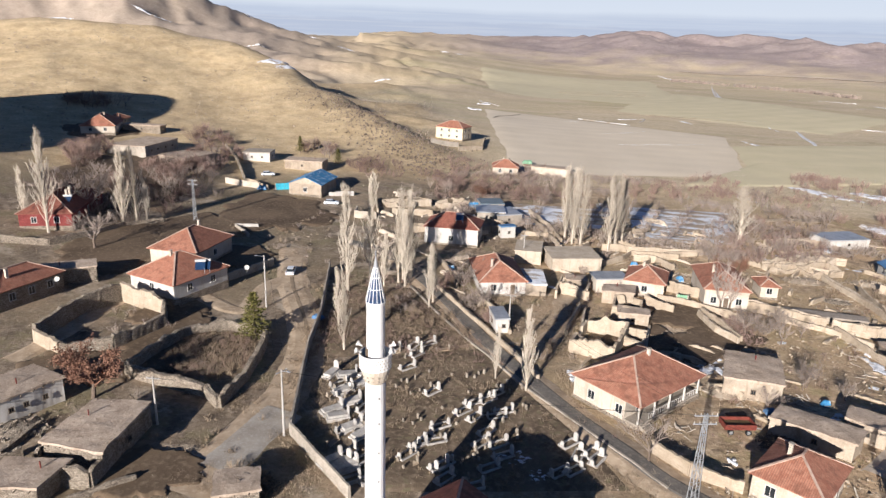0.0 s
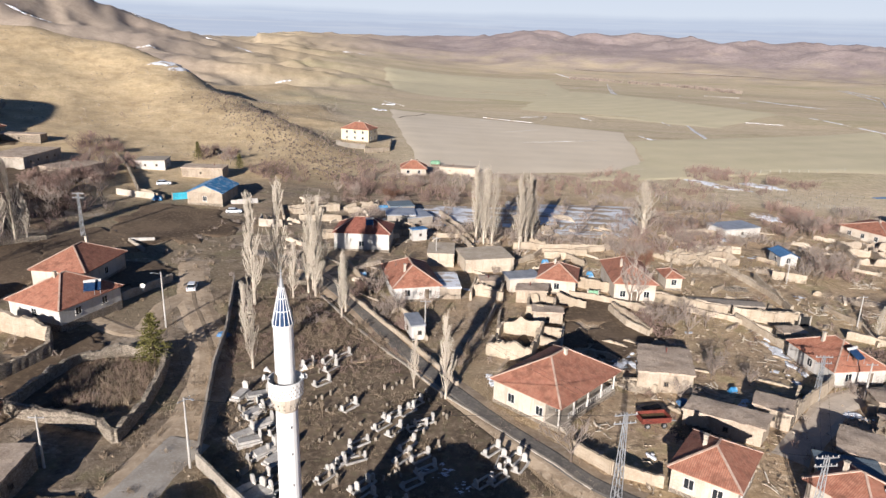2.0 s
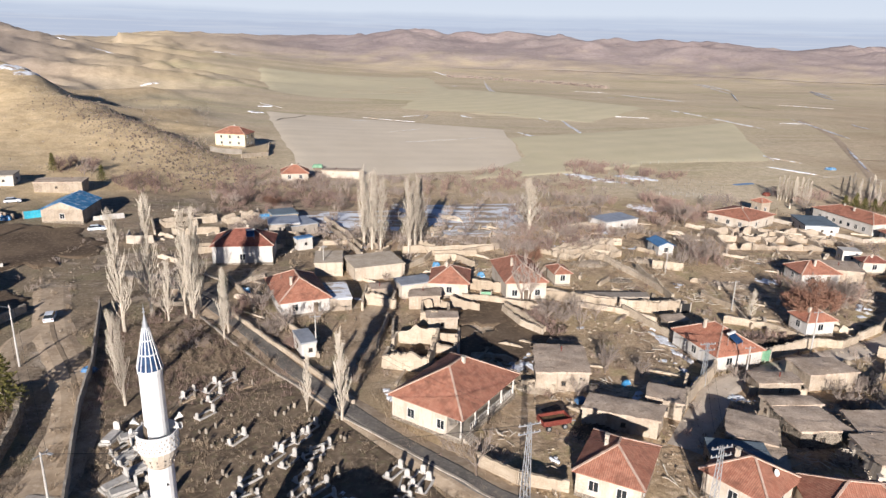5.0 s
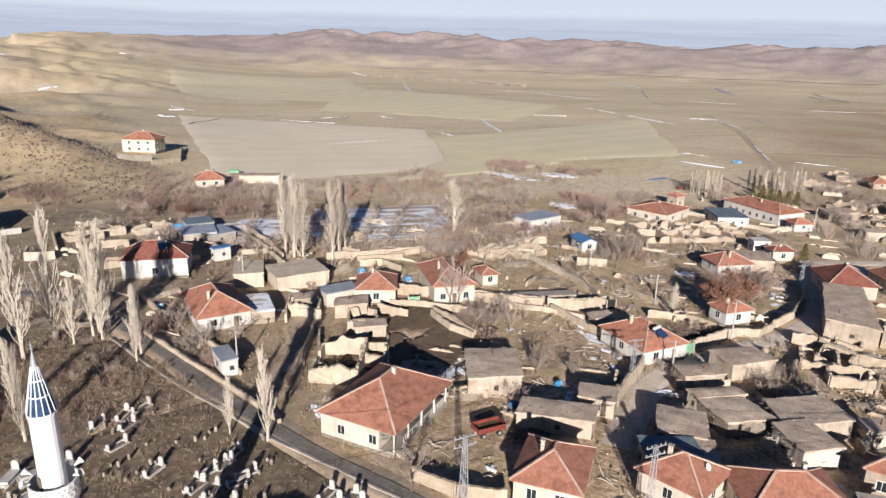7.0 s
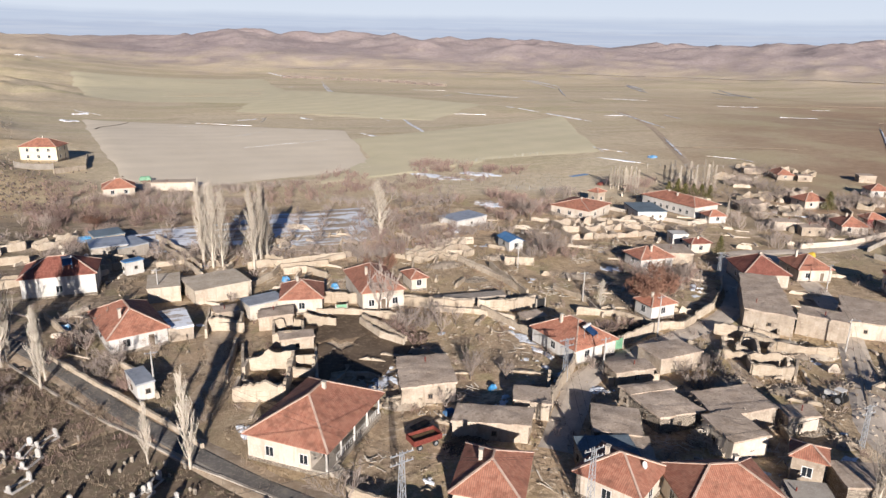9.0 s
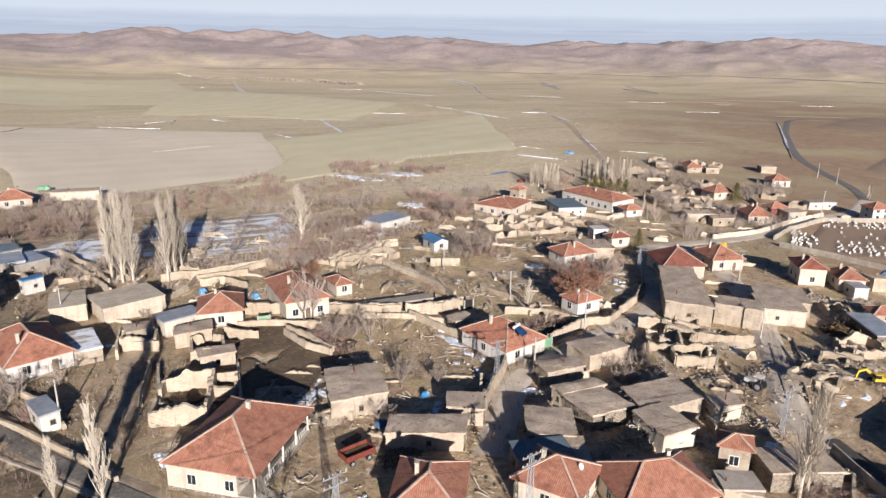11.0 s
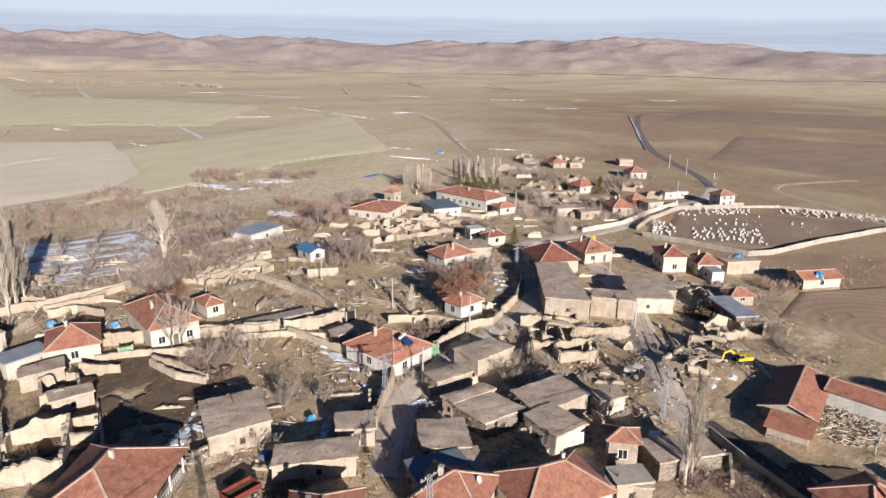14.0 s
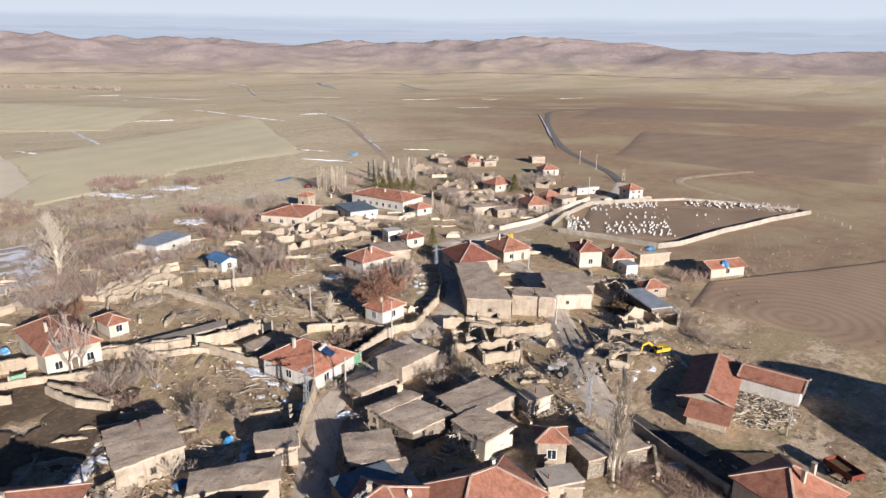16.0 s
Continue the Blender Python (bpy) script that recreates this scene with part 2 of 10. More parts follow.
def snow_mat():
    """Thin old snow with earth showing through."""
    m, nt, bsdf = nodes_of("old_snow", 0.75)
    v = world_coords(nt)
    n1, n2, n3 = noise_tex(nt, v, 0.8, 6, 0.7), noise_tex(nt, v, 4.0, 6, 0.7), noise_tex(nt, v, 0.2, 4, 0.6)
    c = mix(nt, ramp(nt, n2, 0.3, 0.7), (0.60, 0.62, 0.66), (0.76, 0.78, 0.81))
    c = mix(nt, ramp(nt, n1, 0.58, 0.64), c, (0.22, 0.175, 0.125))
    c = mix(nt, ramp(nt, n3, 0.62, 0.68), c, (0.26, 0.21, 0.15))
    nt.links.new(c, bsdf.inputs["Base Color"])
    bump(nt, bsdf, n2, 0.4, 0.05)
    return m


M["snow"] = snow_mat()


def thin_snow_mat(name, scale, lo, hi, pitch=0.0):
    """Broken snow over earth: scraps of the given size, in rows where a pitch is given."""
    m, nt, bsdf = nodes_of(name, 0.8)
    v = world_coords(nt)
    n1, n2 = noise_tex(nt, v, scale, 7, 0.72), noise_tex(nt, v, 3.0, 6, 0.7)
    f = n1
    if pitch:
        row = noise_tex(nt, world_coords(nt, (0.07, 1 / pitch, 0.0)), 1.0, 4, 0.6)
        k = nt.nodes.new("ShaderNodeMath")
        k.operation = "MULTIPLY_ADD"
        nt.links.new(row, k.inputs[0])
        k.inputs[1].default_value = 1.3
        nt.links.new(n1, k.inputs[2])
        f = k.outputs[0]
    white = mix(nt, ramp(nt, n2, 0.3, 0.7), (0.62, 0.64, 0.68), (0.78, 0.80, 0.83))
    earth = mix(nt, ramp(nt, n2, 0.3, 0.7), (0.27, 0.21, 0.15), (0.42, 0.34, 0.25))
    nt.links.new(mix(nt, ramp(nt, f, lo, hi), white, earth), bsdf.inputs["Base Color"])
    bump(nt, bsdf, n2, 0.4, 0.05)
    return m


M["rowsnow"] = thin_snow_mat("orchard_snow", 0.16, 1.08, 1.20, 3.4)
M["farsnow"] = thin_snow_mat("broken_field_snow", 0.14, 0.50, 0.56)
M["asphalt"] = rough_mat("worn_asphalt", (0.052, 0.047, 0.042), (0.085, 0.077, 0.068), (0.13, 0.117, 0.10), 0.3, 3.0, bumpy=0.2, vary=0)
M["oldasphalt"] = rough_mat("grey_old_asphalt", (0.13, 0.12, 0.108), (0.18, 0.165, 0.148), (0.24, 0.22, 0.195), 0.3, 3.0, bumpy=0.2, vary=0)
M["lanegrey"] = rough_mat("dusty_grey_asphalt", (0.105, 0.096, 0.086), (0.155, 0.142, 0.126), (0.25, 0.225, 0.19), 0.3, 2.4, bumpy=0.2, vary=0, blotch=(0.21, 0.185, 0.15))
M["dirtroad"] = rough_mat("packed_dirt", (0.30, 0.225, 0.148), (0.47, 0.37, 0.26), (0.58, 0.475, 0.35), 0.35, 1.6, bumpy=0.35, dist=0.06, vary=0)
M["paving"] = rough_mat("pale_concrete_paving", (0.44, 0.37, 0.29), (0.58, 0.50, 0.405), (0.66, 0.58, 0.475), 0.35, 3.0, bumpy=0.15, vary=0)
M["apron"] = rough_mat("pale_worn_concrete", (0.29, 0.255, 0.21), (0.40, 0.365, 0.315), (0.47, 0.44, 0.39), 0.3, 3.0, bumpy=0.15, vary=0)
M["oldlog"] = rough_mat("grey_old_logs", (0.20, 0.17, 0.14), (0.31, 0.27, 0.225), (0.40, 0.355, 0.30), 0.8, 5.0, bumpy=0.5, vary=0.1)
M["rust"] = rough_mat("red_oxide_steel", (0.09, 0.022, 0.017), (0.165, 0.04, 0.028), (0.23, 0.08, 0.055), 0.8, 5.0, rough=0.6, bumpy=0.1, vary=0)
M["yellowpaint"] = rough_mat("yellow_machine_paint", (0.42, 0.27, 0.02), (0.58, 0.40, 0.04), (0.65, 0.5, 0.12), 0.8, 5.0, rough=0.45, bumpy=0.05, vary=0)
M["black"] = rough_mat("black_rubber", (0.012, 0.012, 0.012), (0.022, 0.022, 0.022), (0.04, 0.04, 0.04), 2, 9, rough=0.8, bumpy=0.1, vary=0)
M["darkvoid"] = rough_mat("dark_interior", (0.015, 0.013, 0.011), (0.03, 0.026, 0.022), (0.05, 0.045, 0.04), 1, 5, vary=0)
M["graveearth"] = rough_mat("dark_grave_earth", (0.095, 0.070, 0.047), (0.19, 0.143, 0.096), (0.34, 0.265, 0.185), 0.25, 1.3, bumpy=0.8, dist=0.14, vary=0, blotch=(0.17, 0.145, 0.085))
# damp soil, its colour darkened further for tree and house shade not cast
M["dampshade"] = rough_mat("damp_shaded_earth", (0.08, 0.056, 0.036), (0.15, 0.108, 0.07), (0.25, 0.19, 0.128), 0.12, 1.4, bumpy=0.6, dist=0.1, vary=0)
M["dung"] = rough_mat("dung_heap", (0.07, 0.045, 0.022), (0.12, 0.08, 0.04), (0.19, 0.135, 0.075), 0.6, 3.0, bumpy=0.8, dist=0.1, vary=0)


def glass_mat():
    m, nt, bsdf = nodes_of("window_glass", 0.08)
    bsdf.inputs["Base Color"].default_value = (0.02, 0.024, 0.028, 1)
    bsdf.inputs["Specular IOR Level"].default_value = 0.5
    return m


M["glass"] = glass_mat()
m_, nt_, b_ = nodes_of("white_car_paint", 0.3)
b_.inputs["Base Color"].default_value = (0.62, 0.65, 0.68, 1)
M["carpaint"] = m_


# ---- the lie of the land ----
def smooth(a, b, v):
    t = min(1.0, max(0.0, (v - a) / (b - a)))
    return t * t * (3 - 2 * t)


def along(x, y, line):
    """Nearest point of a line of (x, y, value): signed distance (positive to its left) and the value there."""
    best = (1e9, 0.0, 0.0)
    for (x0, y0, v0), (x1, y1, v1) in zip(line, line[1:]):
        dx, dy = x1 - x0, y1 - y0
        t = min(1.0, max(0.0, ((x - x0) * dx + (y - y0) * dy) / (dx * dx + dy * dy)))
        px, py = x - x0 - dx * t, y - y0 - dy * t
        d = math.hypot(px, py)
        if d < best[0]:
            best = (d, math.copysign(d, dx * py - dy * px), v0 + (v1 - v0) * t)
    return best[1], best[2]


# crest of the bare spur above the village: x, y, extra height
SPUR = ((-420, 395, 6), (-300, 408, 8), (-192, 428, 12), (-150, 404, 10), (-106, 352, 8), (-64, 300, 5), (-36, 262, 1.5), (-26, 244, 0))


def ground_z(x, y):
    r = math.hypot(x, y)
    u = 0.87 * x + 0.5 * y
    z = 45 * math.exp(-((x + 310) ** 2 + (y - 405) ** 2) / (2 * 115 ** 2))
    z += 165 * math.exp(-((x + 860) ** 2 + (y - 1290) ** 2) / (2 * 215 ** 2))
    # unseen hill added off to the left, to shade that end of the village
    z += 74 * math.exp(-((x + 246) ** 2 + (y - 108) ** 2) / (2 * 43 ** 2))
    # unseen mound added off to the right, to throw shade past the barn
    z += 18 * math.exp(-((x - 103) ** 2 + (y + 22) ** 2) / (2 * 13 ** 2))
    # rise added behind the long barn to shorten its shadow
    z += 1.7 * math.exp(-((x - 106) ** 2 + (y - 55) ** 2) / (2 * 7.5 ** 2))
    z += 0.05 * max(0.0, -x - 28) * (1 - smooth(200, 340, r))
    z -= 0.03 * max(0.0, min(u, 240) - 60)
    z -= 30 * smooth(230, 1700, r)
    if x < 0 and 215 < y < 560:
        d, extra = along(x, y, SPUR)
        z += extra * ((1 - smooth(0, 62, -d)) if d < 0 else (1 - smooth(0, 26, d)))
    if x < 500 and r > 700:
        z += 26 * smooth(9, -14, math.degrees(math.atan2(x, y))) * smooth(700, 1800, r)
    return z


# height of the far ridge by compass bearing
RIDGE = ((-14, 34), (-4, 66), (9, 128), (14, 122), (22, 112), (35, 98), (44, 94), (50, 104), (55, 122), (60, 112), (66, 92), (70, 98), (75, 76), (95, 66), (150, 40))


def ridge_height(az):
    for (a0, h0), (a1, h1) in zip(RIDGE, RIDGE[1:]):
        if a0 <= az <= a1:
            return h0 + (h1 - h0) * (az - a0) / (a1 - a0)
    return 0.0


def relief(x, y):
    """The ground with its far ridges and fine unevenness."""
    r = math.hypot(x, y)
    z = ground_z(x, y)
    az = math.degrees(math.atan2(x, y))
    if r > 200:
        s = smooth(200, 700, r)
        z += s * 5 * noise.noise(Vector((x / 260, y / 260, 0.3)))
        hillside = smooth(2, -14, az) * smooth(160, 420, r)
        if hillside > 0:
            far = smooth(520, 900, r)
            z += hillside * far * 13 * (0.5 - abs(noise.noise(Vector((x / 64, y / 64, 1.0)))))
            z += hillside * far * 34 * (0.5 - abs(noise.noise(Vector((x / 210, y / 210, 5.0))))) * 1.2
            z += hillside * far * 5 * (0.5 - abs(noise.noise(Vector((x / 24, y / 24, 7.0)))))
            z += hillside * smooth(260, 420, r) * 5 * (0.5 - abs(noise.noise(Vector((x / 75 + 3, y / 75, 2.0)))))
            z += hillside * (4 * noise.noise(Vector((x / 90, y / 90, 4.0))) + 1.6 * noise.noise(Vector((x / 28, y / 28, 8.0))) + 0.5 * noise.noise(Vector((x / 9, y / 9, 2.0))))
    if r > 1750:
        band = smooth(1800, 2750, r) * (1 - smooth(3150, 4000, r))
        if band > 0:
            p = Vector((x, y, 0))
            big = 1 - abs(noise.noise(p / 520 + Vector((0, 0, 1.7)))) * 1.3
            mid = 1 - abs(noise.noise(p / 190 + Vector((0, 0, 9.1)))) * 1.5
            fine = 1 - abs(noise.noise(p / 75 + Vector((0, 0, 3.0)))) * 1.6
            z += band * ridge_height(az) * (0.42 + 0.33 * big + 0.22 * mid * big + 0.07 * fine * mid)
    if r < 320:
        z += 0.10 * noise.noise(Vector((x / 9, y / 9, 0))) * smooth(320, 200, r)
    return z


def build_ground():
    rings = [0.0]
    r = 6.0
    while r < 4980:
        rings.append(r)
        r += max(1.2, r * 0.0165) if r < 1750 else (27 if r < 3300 else r * 0.03)
    # bearings: close together over the half that the walk looks at
    angles = [radians(-58 + 152 * k / 560) for k in range(561)] + [radians(94 + 208 * k / 90) for k in range(1, 90)]
    na = len(angles)
    verts = [(0, 0, relief(0, 0))]
    for r in rings[1:]:
        for a in angles:
            x, y = r * math.sin(a), r * math.cos(a)
            verts.append((x, y, relief(x, y)))
    faces = [(0, 1 + (k + 1) % na, 1 + k) for k in range(na)]
    for i in range(len(rings) - 2):
        o = 1 + i * na
        for k in range(na):
            k2 = (k + 1) % na
            faces.append((o + k, o + k2, o + na + k2, o + na + k))
    me = bpy.data.meshes.new("ground")
    me.from_pydata(verts, [], faces)
    me.polygons.foreach_set("use_smooth", [True] * len(faces))
    zone = me.attributes.new("zone", "FLOAT_COLOR", "POINT")
    buf = np.zeros((len(verts), 4), dtype=np.float32)
    for i, (x, y, z) in enumerate(verts):
        r = math.hypot(x, y)
        az = math.degrees(math.atan2(x, y))
        n = noise.noise(Vector((x / 60, y / 60, 2.0)))
        village = 1 - smooth(228 + 25 * n, 262 + 25 * n, r + 2.4 * max(0, az - 44) + 34 * smooth(8, -8, az))
        hill = smooth(-2, 2.5, z + 2 * n) * smooth(12, -2, az) * smooth(150, 215, r) * (1 - 0.55 * smooth(600, 1000, r))
        hill = max(hill, 0.0)
        ridge = max(smooth(1750, 2350, r + 260 * n) * smooth(-16, 2, az), 0.6 * smooth(-9, -22, az) * smooth(560, 900, r))
        buf[i] = (village, hill, ridge, smooth(34, 58, az + 6 * n) * smooth(120, 190, r) * (1 - smooth(900, 1500, r)))
    zone.data.foreach_set("color", buf.ravel())
    m, nt, bsdf = nodes_of("earth", 0.95)
    at = nt.nodes.new("ShaderNodeAttribute")
    at.attribute_name = "zone"
    sep = nt.nodes.new("ShaderNodeSeparateColor")
    nt.links.new(at.outputs["Color"], sep.inputs[0])
    v = world_coords(nt)
    big, med, fine = noise_tex(nt, v, 0.02, 5, 0.6), noise_tex(nt, v, 0.16, 6, 0.65), noise_tex(nt, v, 1.7, 7, 0.7)
    streak = noise_tex(nt, world_coords(nt, (0.0025, 0.02, 0.0)), 1.0, 5, 0.6)
    # plain: straw and thin winter green in long bands
    plain = mix(nt, ramp(nt, streak, 0.38, 0.62), (0.67, 0.55, 0.39), (0.62, 0.52, 0.35))
    plain = mix(nt, ramp(nt, big, 0.45, 0.7), plain, (0.66, 0.56, 0.40))
    plain = mix(nt, ramp(nt, noise_tex(nt, v, 0.008, 4, 0.6), 0.52, 0.68), plain, (0.50, 0.44, 0.265))
    # narrow parcels, each a little different
    par = nt.nodes.new("ShaderNodeTexVoronoi")
    par.distance = "CHEBYCHEV"
    par.inputs["Scale"].default_value = 1.0
    rot = nt.nodes.new("ShaderNodeMapping")
    rot.inputs["Rotation"].default_value = (0, 0, radians(24))
    rot.inputs["Scale"].default_value = (0.0042, 0.017, 0.0)
    geo = nt.nodes.new("ShaderNodeNewGeometry")
    nt.links.new(geo.outputs["Position"], rot.inputs[0])
    nt.links.new(rot.outputs[0], par.inputs["Vector"])
    psep = nt.nodes.new("ShaderNodeSeparateColor")
    nt.links.new(par.outputs["Color"], psep.inputs[0])
    plain = mix(nt, ramp(nt, psep.outputs[0], 0.5, 1.0), plain, (0.62, 0.52, 0.365))
    plain = mix(nt, ramp(nt, psep.outputs[1], 0.6, 1.15), plain, (0.50, 0.44, 0.28))
    plain = mix(nt, ramp(nt, psep.outputs[2], 0.75, 1.15), plain, (0.46, 0.365, 0.255))
    rows = nt.nodes.new("ShaderNodeMapping")
    rows.inputs["Rotation"].default_value = (0, 0, radians(24))
    rows.inputs["Scale"].default_value = (0.008, 0.11, 0.0)
    nt.links.new(geo.outputs["Position"], rows.inputs[0])
    line = noise_tex(nt, rows.outputs[0], 1.0, 7, 0.72)
    plain = mix(nt, ramp(nt, line, 0.54, 0.66), plain, (0.48, 0.40, 0.25))
    plain = mix(nt, ramp(nt, line, 0.44, 0.34), plain, (0.66, 0.57, 0.42))
    plain = mix(nt, ramp(nt, noise_tex(nt, v, 0.05, 7, 0.7), 0.58, 0.72), plain, (0.44, 0.36, 0.24))
    tuft = noise_tex(nt, v, 0.32, 8, 0.78)
    plain = mix(nt, ramp(nt, tuft, 0.42, 0.60), mix(nt, 1.0, plain, (0.90, 0.89, 0.86), "MULTIPLY"), mix(nt, 1.0, plain, (1.18, 1.18, 1.16), "MULTIPLY"))
    # ploughed brown on the right
    plough = mix(nt, ramp(nt, med, 0.35, 0.65), (0.335, 0.228, 0.145), (0.44, 0.315, 0.20))
    plough = mix(nt, ramp(nt, noise_tex(nt, v, 0.012, 4, 0.6), 0.50, 0.62), plough, (0.47, 0.385, 0.235))
    c = mix(nt, at.outputs["Alpha"], plain, plough)
    hillc = mix(nt, ramp(nt, med, 0.35, 0.68), (0.57, 0.45, 0.275), (0.71, 0.58, 0.38))
    hillc = mix(nt, ramp(nt, noise_tex(nt, v, 0.035, 6, 0.7), 0.52, 0.7), hillc, (0.50, 0.385, 0.23))
    hillc = mix(nt, ramp(nt, noise_tex(nt, v, 0.55, 7, 0.75), 0.60, 0.78), hillc, (0.36, 0.275, 0.165))
    hillc = mix(nt, ramp(nt, noise_tex(nt, v, 1.1, 8, 0.75), 0.50, 0.62), hillc, (0.54, 0.415, 0.245))
    hillc = mix(nt, ramp(nt, noise_tex(nt, world_coords(nt, (0.05, 0.05, 0.5)), 1.0, 6, 0.7), 0.5, 0.7), hillc, (0.66, 0.54, 0.35))
    c = mix(nt, sep.outputs[1], c, hillc)
    mottle = noise_tex(nt, v, 0.10, 8, 0.78)
    ridgec = mix(nt, ramp(nt, noise_tex(nt, v, 0.006, 7, 0.65), 0.35, 0.65), (0.33, 0.275, 0.275), (0.44, 0.375, 0.36))
    ridgec = mix(nt, ramp(nt, noise_tex(nt, v, 0.017, 6, 0.7), 0.56, 0.68), ridgec, (0.50, 0.42, 0.37))
    ridgec = mix(nt, ramp(nt, noise_tex(nt, v, 0.03, 6, 0.7), 0.55, 0.70), ridgec, (0.27, 0.23, 0.235))
    ridgec = mix(nt, ramp(nt, noise_tex(nt, world_coords(nt, (0.03, 0.03, 0.06)), 1.0, 7, 0.75), 0.675, 0.70), ridgec, (0.72, 0.72, 0.73))
    c = mix(nt, sep.outputs[2], c, ridgec)
    rugged = nt.nodes.new("ShaderNodeMath")
    rugged.operation = "MAXIMUM"
    nt.links.new(sep.outputs[1], rugged.inputs[0])
    nt.links.new(sep.outputs[2], rugged.inputs[1])
    c = mix(nt, rugged.outputs[0], c, mix(nt, ramp(nt, mottle, 0.36, 0.60), mix(nt, 1.0, c, (0.74, 0.71, 0.69), "MULTIPLY"), mix(nt, 1.0, c, (1.12, 1.10, 1.06), "MULTIPLY")))
    dirt = mix(nt, ramp(nt, noise_tex(nt, v, 0.3, 7, 0.72), 0.36, 0.66), (0.165, 0.120, 0.080), (0.50, 0.395, 0.275))
    dirt = mix(nt, ramp(nt, noise_tex(nt, v, 0.07, 5, 0.6), 0.50, 0.62), dirt, (0.46, 0.345, 0.225))
    dirt = mix(nt, ramp(nt, big, 0.47, 0.60), dirt, (0.38, 0.295, 0.18))
    dirt = mix(nt, ramp(nt, noise_tex(nt, v, 0.11, 7, 0.7), 0.53, 0.60), dirt, (0.345, 0.285, 0.165))
    dirt = mix(nt, ramp(nt, noise_tex(nt, world_coords(nt, (0.085, 0.13, 0.1)), 1.0, 7, 0.72), 0.55, 0.61), dirt, (0.56, 0.455, 0.33))
    dirt = mix(nt, ramp(nt, noise_tex(nt, v, 0.21, 7, 0.75), 0.58, 0.66), dirt, (0.17, 0.128, 0.088))
    dirt = mix(nt, ramp(nt, fine, 0.58, 0.82), dirt, (0.54, 0.45, 0.345))
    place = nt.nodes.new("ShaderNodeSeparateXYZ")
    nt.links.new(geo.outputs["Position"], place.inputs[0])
    # dirt darker and cooler towards negative x, lighter and warmer towards positive x
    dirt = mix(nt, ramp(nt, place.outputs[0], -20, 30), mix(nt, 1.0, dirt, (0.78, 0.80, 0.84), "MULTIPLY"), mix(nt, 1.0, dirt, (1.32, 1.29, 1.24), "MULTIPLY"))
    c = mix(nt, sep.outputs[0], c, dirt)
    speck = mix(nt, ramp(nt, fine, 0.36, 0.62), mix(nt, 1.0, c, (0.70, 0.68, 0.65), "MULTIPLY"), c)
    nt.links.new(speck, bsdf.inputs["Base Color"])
    bump(nt, bsdf, fine, 0.8, 0.25)
    me.materials.append(m)
    return tagged(new("ground", me), "dry winter earth of village, fields, hills and ridges", "ground", kind="structure")


ground = build_ground()


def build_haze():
    """The hazy far plain and pale sky above it, painted as glow on a plain ring far outside everything."""
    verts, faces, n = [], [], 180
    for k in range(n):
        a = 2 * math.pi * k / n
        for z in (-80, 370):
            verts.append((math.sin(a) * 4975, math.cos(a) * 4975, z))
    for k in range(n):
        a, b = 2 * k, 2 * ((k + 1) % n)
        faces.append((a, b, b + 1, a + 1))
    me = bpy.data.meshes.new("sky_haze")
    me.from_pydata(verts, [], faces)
    m = bpy.data.materials.new("pale_haze")
    m.use_nodes = True
    nt = m.node_tree
    b = nt.nodes["Principled BSDF"]
    b.inputs["Base Color"].default_value = (0, 0, 0, 1)
    b.inputs["Specular IOR Level"].default_value = 0.0
    g = nt.nodes.new("ShaderNodeNewGeometry")
    s = nt.nodes.new("ShaderNodeSeparateXYZ")
    nt.links.new(g.outputs["Position"], s.inputs[0])
    wisp = noise_tex(nt, world_coords(nt, (0.0012, 0.0012, 0.06)), 1.0, 6, 0.65)
    skyline = noise_tex(nt, world_coords(nt, (0.0011, 0.0011, 0.0)), 1.0, 6, 0.55)
    nearer = noise_tex(nt, world_coords(nt, (0.0022, 0.0022, 0.0)), 1.0, 6, 0.55)

    def lift(src, amount, base):
        n = nt.nodes.new("ShaderNodeMath")
        n.operation = "MULTIPLY_ADD"
        nt.links.new(src, n.inputs[0])
        n.inputs[1].default_value, n.inputs[2].default_value = amount, base
        d = nt.nodes.new("ShaderNodeMath")
        d.operation = "SUBTRACT"
        nt.links.new(s.outputs[2], d.inputs[0])
        nt.links.new(n.outputs[0], d.inputs[1])
        return d.outputs[0]
    # haze, distant hill lines and sky are all painted into the emission colour
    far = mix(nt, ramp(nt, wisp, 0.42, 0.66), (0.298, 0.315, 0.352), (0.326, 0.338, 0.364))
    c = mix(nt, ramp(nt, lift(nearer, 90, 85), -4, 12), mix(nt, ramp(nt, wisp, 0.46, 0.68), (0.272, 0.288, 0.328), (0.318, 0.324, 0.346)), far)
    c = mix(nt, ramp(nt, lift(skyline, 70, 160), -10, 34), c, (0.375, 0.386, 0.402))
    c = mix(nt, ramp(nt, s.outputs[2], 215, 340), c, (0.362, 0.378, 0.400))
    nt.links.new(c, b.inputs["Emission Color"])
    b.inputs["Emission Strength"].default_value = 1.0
    me.materials.append(m)
    return tagged(new("sky_haze", me), "glowing backdrop ring painted with pale haze, far hills and sky", "sky", kind="structure")


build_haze()


